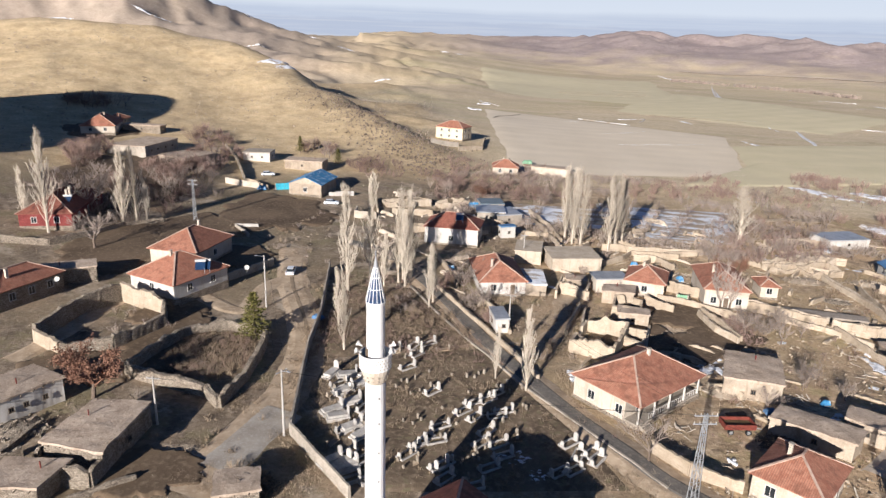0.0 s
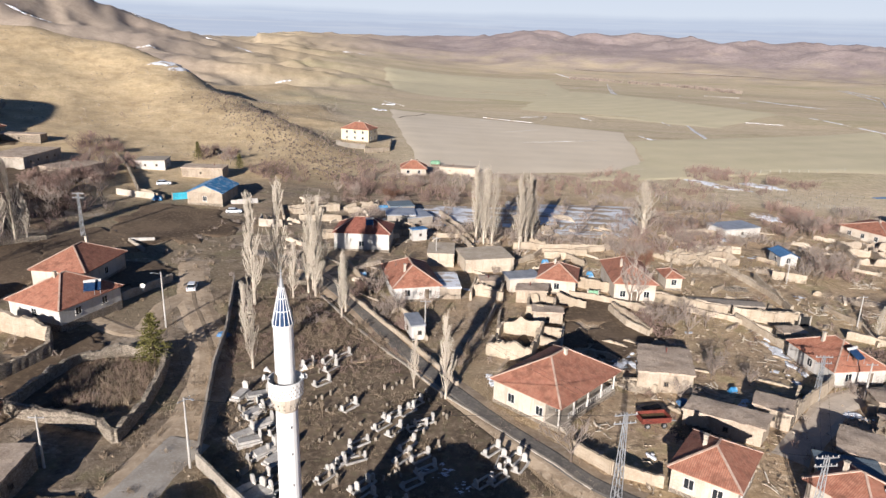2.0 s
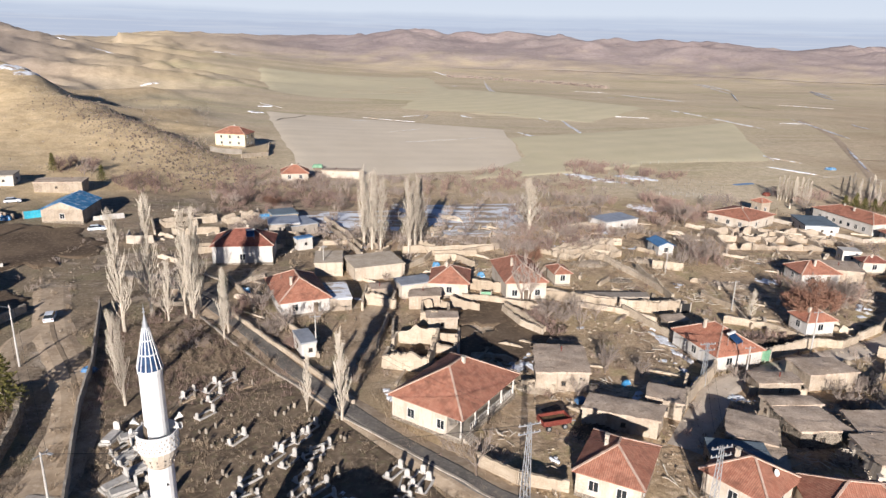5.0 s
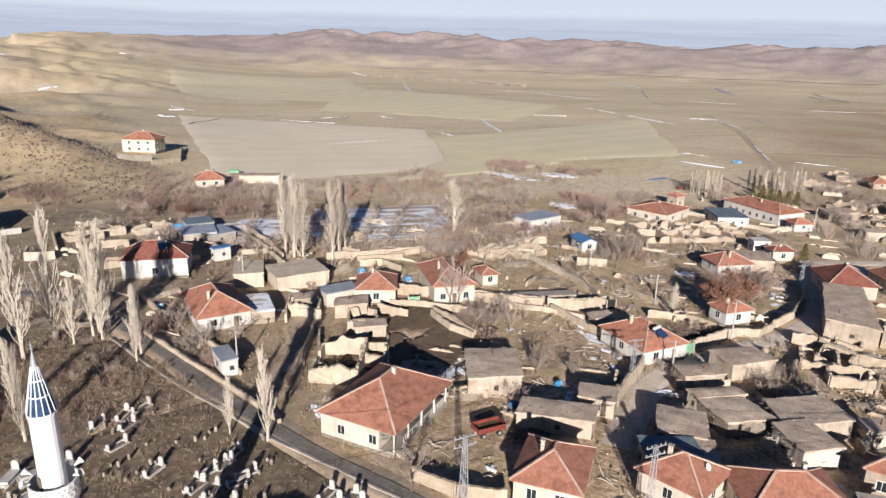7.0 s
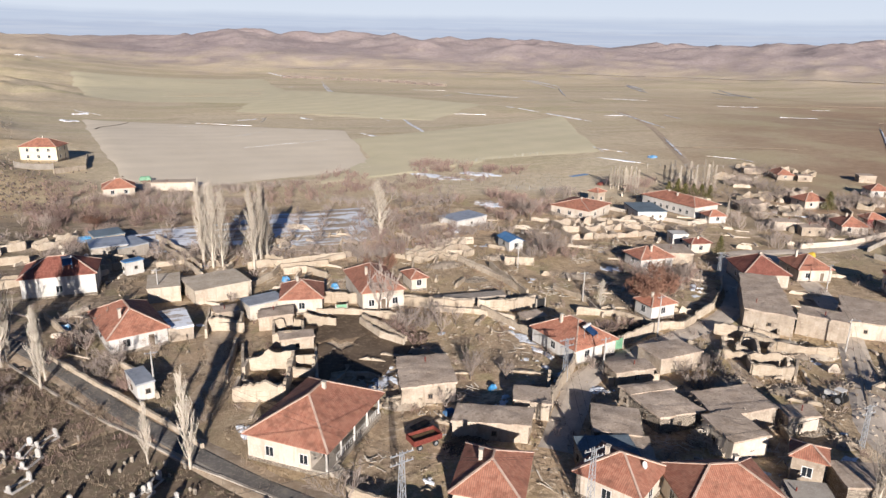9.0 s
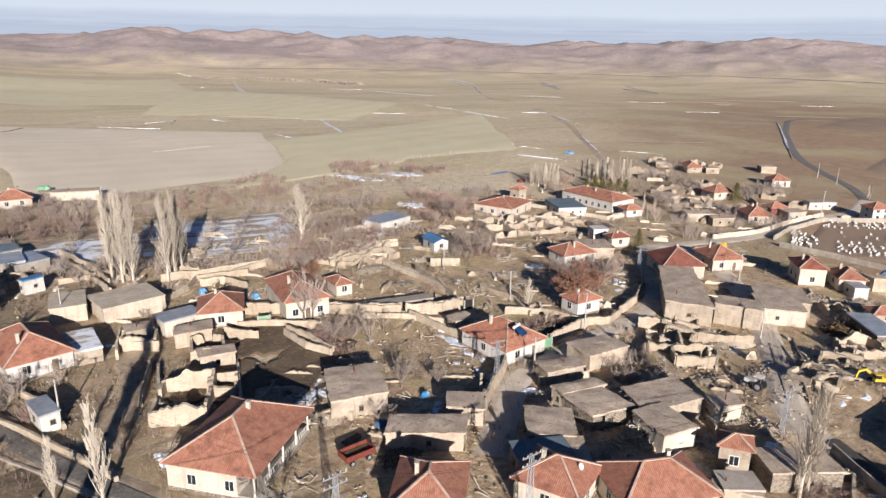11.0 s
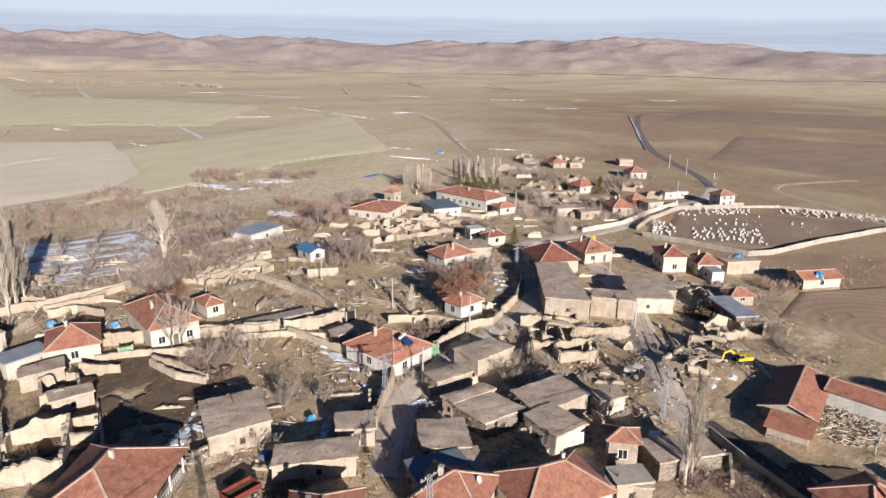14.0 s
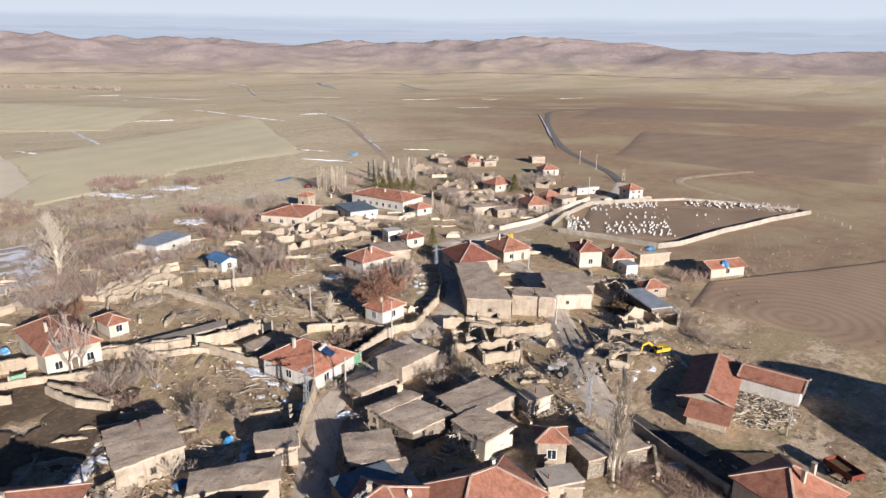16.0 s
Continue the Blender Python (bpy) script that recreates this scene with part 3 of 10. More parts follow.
# ---- building kit ----
class Mesh:
    """Vertices, faces and roof metres, gathered and then turned into one mesh."""

    def __init__(self):
        self.v, self.f, self.uv = [], [], []

    def face(self, pts, uv=None):
        o = len(self.v)
        self.v += [tuple(p) for p in pts]
        self.f.append(tuple(range(o, o + len(pts))))
        self.uv += uv if uv else [(p[0] + p[1], p[2]) for p in pts]

    def box(self, x0, x1, y0, y1, z0, z1):
        p = [Vector((x, y, z)) for z in (z0, z1) for y in (y0, y1) for x in (x0, x1)]
        for q in ((0, 2, 3, 1), (4, 5, 7, 6), (0, 1, 5, 4), (2, 6, 7, 3), (1, 3, 7, 5), (0, 4, 6, 2)):
            self.face([p[i] for i in q])
        return self

    def beam(self, a, b, wide, tall=None):
        """A bar from a to b with a rectangular section."""
        a, b = Vector(a), Vector(b)
        d = (b - a).normalized()
        s = d.cross(Vector((0, 0, 1)))
        s = s.normalized() if s.length > 1e-4 else Vector((1, 0, 0))
        u = s.cross(d)
        s, u = s * wide / 2, u * (tall or wide) / 2
        p = [e + i * s + j * u for e in (a, b) for j in (-1, 1) for i in (-1, 1)]
        for q in ((0, 2, 3, 1), (4, 5, 7, 6), (0, 1, 5, 4), (2, 6, 7, 3), (1, 3, 7, 5), (0, 4, 6, 2)):
            self.face([p[i] for i in q])
        return self

    def tube(self, a, b, ra, rb, n=8, cap=True):
        a, b = Vector(a), Vector(b)
        d = (b - a).normalized()
        s = d.orthogonal().normalized()
        u = d.cross(s)
        ring = [(s * math.cos(2 * math.pi * k / n) + u * math.sin(2 * math.pi * k / n)) for k in range(n)]
        for k in range(n):
            p, q = ring[k], ring[(k + 1) % n]
            self.face([a + p * ra, a + q * ra, b + q * rb, b + p * rb])
        if cap:
            self.face([b + p * rb for p in ring])
            self.face([a + p * ra for p in reversed(ring)])
        return self

    def pipe(self, pts, radii, n=6):
        """One unbroken tube along a line of points."""
        pts = [Vector(p) for p in pts]
        d = (pts[-1] - pts[0]).normalized()
        s = d.orthogonal().normalized()
        u = d.cross(s)
        rings = [[p + (s * math.cos(2 * math.pi * k / n) + u * math.sin(2 * math.pi * k / n)) * r for k in range(n)] for p, r in zip(pts, radii)]
        for a, b in zip(rings, rings[1:]):
            for k in range(n):
                self.face([a[k], a[(k + 1) % n], b[(k + 1) % n], b[k]])
        return self

    def data(self, name, mat):
        seen, index, points = {}, [], []
        for p in self.v:
            key = (round(p[0], 4), round(p[1], 4), round(p[2], 4))
            if key not in seen:
                seen[key] = len(points)
                points.append(p)
            index.append(seen[key])
        me = bpy.data.meshes.new(name)
        me.from_pydata(points, [], [tuple(index[i] for i in f) for f in self.f])
        layer = me.uv_layers.new(name="metres")
        layer.data.foreach_set("uv", [c for p in self.uv for c in p])
        me.materials.append(mat)
        me.update()
        return me


def part(name, mesh, mat, parent, label=""):
    data = mesh.data(name, M[mat] if isinstance(mat, str) else mat) if isinstance(mesh, Mesh) else mesh
    ob = new(name, data)
    ob.parent = parent
    if label:
        tagged(ob, label)
    return ob


def thing(name, x, y, rot, label, category, group="", z=None, sink=0.0):
    e = new(name)
    e.empty_display_size = 0.3
    e.matrix_world = pose(x, y, (relief(x, y) if z is None else z) - sink, 0, 0, rot)
    return tagged(e, label, category, group)


def roof_mesh(kind, w, d, h, rise, over, thick=0.14):
    """Sloping roof planes with a thickness; returns the mesh and its hip and ridge lines."""
    m, lines = Mesh(), []
    X, Y = w / 2 + over, d / 2 + over
    if kind in ("hip", "gable"):
        along = w >= d
        inset = min(X, Y) if kind == "hip" else 0.0
        if along:
            r0, r1 = Vector((-X + inset, 0, h + rise)), Vector((X - inset, 0, h + rise))
        else:
            r0, r1 = Vector((0, -Y + inset, h + rise)), Vector((0, Y - inset, h + rise))
        c = [Vector((-X, -Y, h)), Vector((X, -Y, h)), Vector((X, Y, h)), Vector((-X, Y, h))]
        if along:
            planes = [(c[0], c[1], r1, r0), (c[1], c[2], r1), (c[2], c[3], r0, r1), (c[3], c[0], r0)]
            hips = [(c[0], r0), (c[3], r0), (c[1], r1), (c[2], r1), (r0, r1)]
        else:
            planes = [(c[0], c[1], r0), (c[1], c[2], r1, r0), (c[2], c[3], r1), (c[3], c[0], r0, r1)]
            hips = [(c[0], r0), (c[1], r0), (c[2], r1), (c[3], r1), (r0, r1)]
        if kind == "gable":
            planes = [p for p in planes if len(p) == 4]
        if (r1 - r0).length < 0.3:
            hips = hips[:4]
        lines = hips
    else:  # mono-pitch, high at the back
        c = [Vector((-X, -Y, h)), Vector((X, -Y, h)), Vector((X, Y, h + rise)), Vector((-X, Y, h + rise))]
        planes = [tuple(c)]
    dn = Vector((0, 0, -thick))
    for p in planes:
        e = (p[1] - p[0]).normalized()
        nrm = e.cross(p[2] - p[0]).normalized()
        up = nrm.cross(e)
        uv = [((q - p[0]).dot(e), (q - p[0]).dot(up)) for q in p]
        m.face(list(p), uv)
        m.face([q + dn for q in reversed(p)], list(reversed(uv)))
        m.face([p[0] + dn, p[1] + dn, p[1], p[0]])
        if kind != "hip":
            for a, b in ((p[1], p[2]), (p[-1], p[0])) + (((p[2], p[3]),) if kind == "mono" else ()):
                m.face([a + dn, b + dn, b, a])
    return m, lines


def add_window(parent, side, along, z, w, d, ww, wh, door=False, frame_mat="frame"):
    """A window or door on one side of a house: 0 front, 1 right, 2 back, 3 left."""
    base = (Matrix.Translation((along, -d / 2, z)), Matrix.Translation((w / 2, along, z)) @ pose(0, 0, 0, 0, 0, 90),
            Matrix.Translation((-along, d / 2, z)) @ pose(0, 0, 0, 0, 0, 180), Matrix.Translation((-w / 2, -along, z)) @ pose(0, 0, 0, 0, 0, 270))[side]
    name = "door" if door else "window"
    f = Mesh()
    t = 0.09
    f.box(-ww / 2 - t, -ww / 2, -0.05, 0.02, 0, wh).box(ww / 2, ww / 2 + t, -0.05, 0.02, 0, wh)
    f.box(-ww / 2 - t, ww / 2 + t, -0.05, 0.02, wh, wh + t)
    if not door:
        f.box(-ww / 2 - t - 0.05, ww / 2 + t + 0.05, -0.11, 0.02, -t, 0).box(-0.03, 0.03, -0.04, 0.02, 0, wh)
    win = part(name, f, frame_mat, parent)
    win.matrix_local = base
    pane = Mesh().box(-ww / 2, ww / 2, -0.018, 0.015, 0, wh)
    part("leaf" if door else "pane", pane, ("wood" if door else "glass"), win)
    return win


BUILT, WAYS = [], []  # where houses stand and roads run, so that rubble keeps off them


def house(x, y, rot, w, d, h, label, roof="hip", rise=None, walls="white", tiles="tile", over=0.45, wins=(2, 2, 1, 1), chimneys=1,
          category="house", storeys=1, plinth="stone", name="house", base=0.5, door=True, frame_mat="frame", group="village houses", porch=0.0):
    hz = thing(name, x, y, rot, label, category, group)
    BUILT.append((x, y, 0.5 * min(w, d) + 0.3 * abs(w - d)))
    seed = random.Random(round(x * 7 + y * 13))
    part("wall", Mesh().box(-w / 2, w / 2 - porch, -d / 2, d / 2, base, h - 0.02), walls, hz)
    part("plinth", Mesh().box(-w / 2 - 0.05, w / 2 + 0.05, -d / 2 - 0.05, d / 2 + 0.05, -1.6, base), plinth, hz)
    rise = rise if rise is not None else 0.31 * min(w, d)
    rm, lines = roof_mesh(roof, w, d, h, rise, over)
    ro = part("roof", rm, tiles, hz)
    if roof == "gable":
        for s_ in (-1, 1):
            g = Mesh()
            if w >= d:
                g.face([(s_ * w / 2, -d / 2 * s_, h - 0.03), (s_ * w / 2, d / 2 * s_, h - 0.03), (s_ * w / 2, 0, h + rise * 0.93)])
            else:
                g.face([(w / 2 * s_, s_ * d / 2, h - 0.03), (-w / 2 * s_, s_ * d / 2, h - 0.03), (0, s_ * d / 2, h + rise * 0.93)])
            part("gable", g, walls, hz)
    if "tile" in tiles:
        for a, b in lines:
            part("ridge_cap", Mesh().beam(a + Vector((0, 0, 0.05)), b + Vector((0, 0, 0.05)), 0.26, 0.13), "ridge", ro)
    for k in range(chimneys):
        cx, cy = seed.uniform(-0.25, 0.25) * w, seed.uniform(-0.25, 0.25) * d
        top = h + rise + 0.5
        ch = part("chimney", Mesh().box(cx - 0.22, cx + 0.22, cy - 0.22, cy + 0.22, h, top), "cream", hz)
        part("chimney_cap", Mesh().box(cx - 0.29, cx + 0.29, cy - 0.29, cy + 0.29, top, top + 0.1), "concrete", ch)
    for s in range(storeys):
        z0 = base + (h - base) * s / storeys + 0.75
        for side, n in enumerate(wins):
            span = (w if side % 2 == 0 else d)
            for k in range(n):
                al = ((k + 0.5) / n - 0.5) * span * 0.86
                isdoor = door and s == 0 and side == 1 and k == n // 2 and n > 1
                add_window(hz, side, al, (base if isdoor else z0), w - (2 * porch if side == 1 else 0), d, 0.95 if isdoor else 1.05, 2.0 if isdoor else min(1.25, (h - base) / storeys - 1.2), isdoor, frame_mat)
    return hz


def flat_house(x, y, rot, w, d, h, label, walls="mud", top="mudroof", wins=(1, 1, 0, 0), group="flat-roofed mud buildings", name="mud_house",
               category="mud house", parapet=0.0, tilt=0.0, logs=True):
    """Mud or stone building with a packed-earth roof, worn edges and log ends."""
    hz = thing(name, x, y, rot, label, category, group)
    BUILT.append((x, y, 0.5 * min(w, d) + 0.3 * abs(w - d)))
    sd = round(x * 3 + y * 5)
    rnd = random.Random(sd)

    skew = [(rnd.uniform(-0.07, 0.07) * w, rnd.uniform(-0.07, 0.07) * d) for _ in range(4)]
    sag = rnd.uniform(-0.05, 0.16)

    def slab(x0, x1, y0, y1, z0, z1, wob, nx, ny):
        m = Mesh()

        def p(i, j, k):
            u, v = i / nx, j / ny
            q = Vector((x0 + (x1 - x0) * u, y0 + (y1 - y0) * v, z1 if k else z0))
            if top == "mudroof":
                for (ax, ay), f in zip(skew, ((1 - u) * (1 - v), u * (1 - v), u * v, (1 - u) * v)):
                    q.x, q.y = q.x + ax * f, q.y + ay * f
            n = noise.noise_vector(Vector((q.x * 0.55 + sd, q.y * 0.55, q.z * 0.4)))
            n = n + 0.6 * noise.noise_vector(Vector((q.x * 1.9 + sd, q.y * 1.9, q.z * 0.9)))
            dome = sag * math.sin(math.pi * u) * math.sin(math.pi * v) if top == "mudroof" else 0.0
            return q + Vector((n.x * wob, n.y * wob, (n.z * wob * 0.35 + dome + tilt * (q.y - y0)) if k else n.z * wob * 0.8))
        for i in range(nx):
            for j in range(ny):
                m.face([p(i, j, 1), p(i + 1, j, 1), p(i + 1, j + 1, 1), p(i, j + 1, 1)])
                m.face([p(i, j, 0), p(i, j + 1, 0), p(i + 1, j + 1, 0), p(i + 1, j, 0)])
        for i in range(nx):
            m.face([p(i, 0, 0), p(i + 1, 0, 0), p(i + 1, 0, 1), p(i, 0, 1)])
            m.face([p(i + 1, ny, 0), p(i, ny, 0), p(i, ny, 1), p(i + 1, ny, 1)])
        for j in range(ny):
            m.face([p(nx, j, 0), p(nx, j + 1, 0), p(nx, j + 1, 1), p(nx, j, 1)])
            m.face([p(0, j + 1, 0), p(0, j, 0), p(0, j, 1), p(0, j + 1, 1)])
        return m
    nx, ny = max(3, round(w / 0.7)), max(3, round(d / 0.7))
    part("wall", slab(-w / 2, w / 2, -d / 2, d / 2, -1.6, h, 0.12, nx, ny), walls, hz)
    o = 0.22 if top == "mudroof" else 0.14
    part("roof", slab(-w / 2 - o, w / 2 + o, -d / 2 - o, d / 2 + o, h - 0.04, h + 0.24, 0.22 if top == "mudroof" else 0.05, nx, ny), top, hz)
    clods = Mesh()
    for k in range(int(w * d * 0.7)):
        s = rnd.uniform(0.05, 0.2)
        u, q = rnd.uniform(-0.5, 0.5), rnd.uniform(-0.5, 0.5)
        if rnd.random() < 0.6:
            u, q = (math.copysign(0.49, u), q) if rnd.random() < d / (w + d) else (u, math.copysign(0.49, q))
        c = Vector((u * w * 0.94, q * d * 0.94, h + 0.22 + tilt * (q + 0.5) * d))
        z = [c + Vector((rnd.uniform(-1, 1) * s, rnd.uniform(-1, 1) * s, 0)) for _ in range(3)] + [c + Vector((0, 0, s))]
        for f in ((0, 1, 2), (0, 3, 1), (1, 3, 2), (2, 3, 0)):
            clods.face([z[i] for i in f])
    if top == "mudroof":
        tagged(part("roof_clods", clods, "stone", hz), kind="stuff")
        if rnd.random() < 0.5:
            px, py = rnd.uniform(-0.3, 0.3) * w, rnd.uniform(-0.3, 0.3) * d
            part("stovepipe", Mesh().tube((px, py, h), (px, py, h + 1.1), 0.09, 0.09, 7), "rust", hz)
    if parapet:
        for a, b in (((-w / 2, -d / 2), (w / 2, -d / 2)), ((w / 2, -d / 2), (w / 2, d / 2)), ((-w / 2, d / 2), (w / 2, d / 2)), ((-w / 2, -d / 2), (-w / 2, d / 2))):
            part("parapet", Mesh().beam((*a, h + 0.3), (*b, h + 0.3), 0.3, parapet), walls, hz)
    if logs:
        n = int(w / 1.3)
        for k in range(n):
            xx = -w / 2 + (k + 0.5) * w / n
            part("log_end", Mesh().tube((xx, -d / 2 - 0.35, h - 0.12), (xx, -d / 2 + 0.2, h - 0.12), 0.07, 0.07, 6), "wood", hz)
    for side, n in enumerate(wins):
        span = (w if side % 2 == 0 else d)
        for k in range(n):
            al = ((k + 0.5) / n - 0.5) * span * 0.8 + rnd.uniform(-0.3, 0.3)
            win = add_window(hz, side, al, h * 0.42, w + 0.14, d + 0.14, 0.5, 0.55, False, "wood")
    return hz


def rubble_wall(x0, y0, x1, y1, h, thick=0.45, ragged=0.2, mat="mudwall", label="crumbling mud-brick yard wall with a worn top", name="yard_wall",
                group="village walls"):
    """A free-standing old wall, thicker at its foot, with an uneven broken top."""
    L = math.hypot(x1 - x0, y1 - y0)
    n = max(2, int(L / 0.5))
    cx, cy = (x0 + x1) / 2, (y0 + y1) / 2
    zc = relief(cx, cy)
    ux, uy = (x1 - x0) / L, (y1 - y0) / L
    m = Mesh()
    cols = []
    for i in range(n + 1):
        s = (i / n - 0.5) * L
        px, py = cx + ux * s, cy + uy * s
        g = relief(px, py) - zc
        k = noise.noise(Vector((px * 0.16, py * 0.16, 3.1))) + 0.6 * noise.noise(Vector((px * 0.6, py * 0.6, 7.7)))
        k = round(k * 4) / 4 + 0.45 * noise.noise(Vector((px * 3.1, py * 3.1, 2.7)))
        top = max(0.25, h + ragged * h * k)
        wob = 0.10 * noise.noise(Vector((px * 0.22, py * 0.22, 1.0)))
        side = 0.06 * noise.noise(Vector((px * 1.1, py * 1.1, 5.0)))
        t0, t1 = thick * 0.62, thick * 0.42
        cols.append([Vector((s, wob - t0 + side, g - 0.8)), Vector((s, wob - (t0 + t1) / 2 + side * 1.7, g + top * 0.55)), Vector((s, wob - t1 - side, g + top)),
                     Vector((s, wob + t1 - side, g + top * (1 + 0.05 * k))), Vector((s, wob + (t0 + t1) / 2 + side, g + top * 0.55)), Vector((s, wob + t0 + side, g - 0.8))])
    for a, b in zip(cols, cols[1:]):
        for k in range(5):
            m.face([a[k], b[k], b[k + 1], a[k + 1]])
    m.face(cols[-1])
    m.face(list(reversed(cols[0])))
    ob = new(name, m.data(name, M[mat]))
    ob.matrix_world = pose(cx, cy, zc, 0, 0, math.degrees(math.atan2(uy, ux)))
    return tagged(ob, label, "wall", group)


def strip(name, pts, width, mat, label, category, lift=0.16, step=2.0, kind="structure", edge=0.0):
    """A road, track or patch laid along a line over the ground."""
    P = [Vector(p) for p in pts]
    line = []
    for i in range(len(P) - 1):
        p0, p1, p2, p3 = P[max(0, i - 1)], P[i], P[i + 1], P[min(len(P) - 1, i + 2)]
        n = max(1, int((p2 - p1).length / step))
        for k in range(n):
            t = k / n
            line.append(0.5 * ((2 * p1) + (p2 - p0) * t + (2 * p0 - 5 * p1 + 4 * p2 - p3) * t * t + (3 * p1 - p0 - 3 * p2 + p3) * t ** 3))
    line.append(P[-1])
    if category == "road":
        WAYS.extend((p.x, p.y) for p in line)
    verts, faces, nw = [], [], 5
    for i, p in enumerate(line):
        d = (line[min(i + 1, len(line) - 1)] - line[max(i - 1, 0)]).normalized()
        s = Vector((-d.y, d.x))
        w = width(i / (len(line) - 1)) if callable(width) else width
        for k in range(nw):
            f = k / (nw - 1) - 0.5
            e = edge * noise.noise(Vector((p.x * 0.3, p.y * 0.3, k * 3.0))) * (1 if k in (0, nw - 1) else 0)
            q = p + s * (w * f + e)
            sink = -0.25 if k in (0, nw - 1) else 0.0
            verts.append((q.x, q.y, relief(q.x, q.y) + lift + sink))
    for i in range(len(line) - 1):
        for k in range(nw - 1):
            a = i * nw + k
            faces.append((a, a + 1, a + nw + 1, a + nw))
    me = bpy.data.meshes.new(name)
    me.from_pydata(verts, [], faces)
    me.materials.append(M[mat])
    return tagged(new(name, me), label, category, kind=kind)


def patch(name, x, y, rx, ry, rot, mat, label, category, lift=0.13, seed=0, kind="stuff", ragged=0.6, rings=5, seg=72):
    """An irregular flat patch (snow, mud, a field) laid over the ground."""
    verts, faces = [], []
    c, s = math.cos(radians(rot)), math.sin(radians(rot))
    for i in range(rings + 1):
        for k in range(seg):
            a = 2 * math.pi * k / seg
            g = 1 + ragged * noise.noise(Vector((math.cos(a) * 1.6 + seed, math.sin(a) * 1.6, seed * 0.7))) + 1.0 * ragged * noise.noise(Vector((math.cos(a) * 5 + seed, math.sin(a) * 5, 2.0)))
            f = i / rings
            px, py = math.cos(a) * rx * f * g, math.sin(a) * ry * f * g
            wx, wy = x + c * px - s * py, y + s * px + c * py
            verts.append((wx, wy, relief(wx, wy) + (lift if i < rings else -0.12)))
    for i in range(rings):
        for k in range(seg):
            k2 = (k + 1) % seg
            a, b, d, e = i * seg + k, i * seg + k2, (i + 1) * seg + k2, (i + 1) * seg + k
            faces.append((a, e, d, b) if i else (a, e, d))
    me = bpy.data.meshes.new(name)
    me.from_pydata(verts, [], faces)
    me.polygons.foreach_set("use_smooth", [True] * len(faces))
    me.materials.append(M[mat])
    return tagged(new(name, me), label, category, kind=kind)


def snow_patch(x, y, rx, ry, rot, label, seed, lift=0.16):
    """Old snow left in scraps of many sizes over an oval."""
    rnd = random.Random(seed)
    c, s = math.cos(radians(rot)), math.sin(radians(rot))
    verts, faces = [], []
    n = max(9, min(30, int(rx * ry * 0.6 + max(rx, ry))))
    for k in range(n):
        a, f = rnd.uniform(0, 6.28), math.sqrt(rnd.random()) * 0.85 if k else 0.0
        ox, oy = math.cos(a) * f * rx, math.sin(a) * f * ry
        size = rnd.uniform(0.12, 0.34) * rnd.choice((0.35, 0.6, 1.0, 1.3)) if k else 0.45
        sx, sy, sp = size * rx, size * ry, rnd.uniform(0, 40)
        sx, sy = min(sx, 2.2 * max(sy, 0.6)), min(sy, 2.2 * max(sx, 0.6))
        sy = max(sy, 0.4 * sx)
        o, m = len(verts), 18
        for i in range(4):
            for j in range(m):
                t = 2 * math.pi * j / m
                g = max(0.15, 1 + 1.1 * noise.noise(Vector((math.cos(t) * 1.7 + sp, math.sin(t) * 1.7, sp))) + 0.5 * noise.noise(Vector((math.cos(t) * 4 + sp, math.sin(t) * 4, sp))))
                px, py = ox + math.cos(t) * sx * g * i / 3, oy + math.sin(t) * sy * g * i / 3
                wx, wy = x + c * px - s * py, y + s * px + c * py
                verts.append((wx, wy, relief(wx, wy) + (lift + 0.004 * k if i < 3 else -0.06)))
        for i in range(3):
            for j in range(m):
                j2 = (j + 1) % m
                p, q, d, e = o + i * m + j, o + i * m + j2, o + (i + 1) * m + j2, o + (i + 1) * m + j
                faces.append((p, e, d, q) if i else (p, e, d))
    me = bpy.data.meshes.new("snow_patch")
    me.from_pydata(verts, [], faces)
    me.polygons.foreach_set("use_smooth", [True] * len(faces))
    me.materials.append(M["farsnow" if math.hypot(x, y) > 170 else "snow"])
    return tagged(new("snow_patch", me), label, "snow", kind="stuff")


# ---- houses ----
house(-109.4, 135.5, 16, 11.1, 22.2, 3.4, "dark red painted house with a tiled hip roof and solar heater", walls='redpaint', tiles='tile_dark', wins=(2, 3, 1, 1), chimneys=3)
house(-164.5, 238.7, 22, 11.9, 17.7, 3.2, "pale stone house with a red tiled roof on the slope", walls='cream', wins=(2, 1, 1, 1))
flat_house(-131.3, 210.7, -4, 12.8, 20.7, 3.2, "long flat-roofed concrete house with dark windows", walls='concrete', wins=(1, 4, 0, 0), name='flat_roofed_house', category='house')
house(-63.5, 103.0, -22, 11.4, 12.6, 4.0, "white house with tiled roof, stone base and solar panel", base=1.2, wins=(1, 2, 1, 1), door=False)
house(-69.5, 120.1, -7, 10.7, 13.4, 3.6, "small cream house with an orange tiled roof", walls='cream', wins=(1, 1, 1, 1))
house(-87.5, 91.0, 75, 12.6, 7.5, 3.4, "stone house with orange tiled roof and open porch", walls='stone', wins=(3, 1, 1, 1))
flat_house(-84.9, 100.3, -150, 10.0, 4.5, 2.8, "row of low dark stone sheds with earth roof", walls='stone')
flat_house(-63.9, 59.8, 64, 8.2, 6.5, 3.2, "whitewashed flat-roofed house with small dark windows", walls='white', wins=(3, 2, 0, 0), name='flat_roofed_house', category='house')
flat_house(-48.8, 54.7, -1, 7.3, 9.7, 3.0, "stone barn with a flat trodden earth roof", walls='stone', wins=(0, 1, 0, 0))
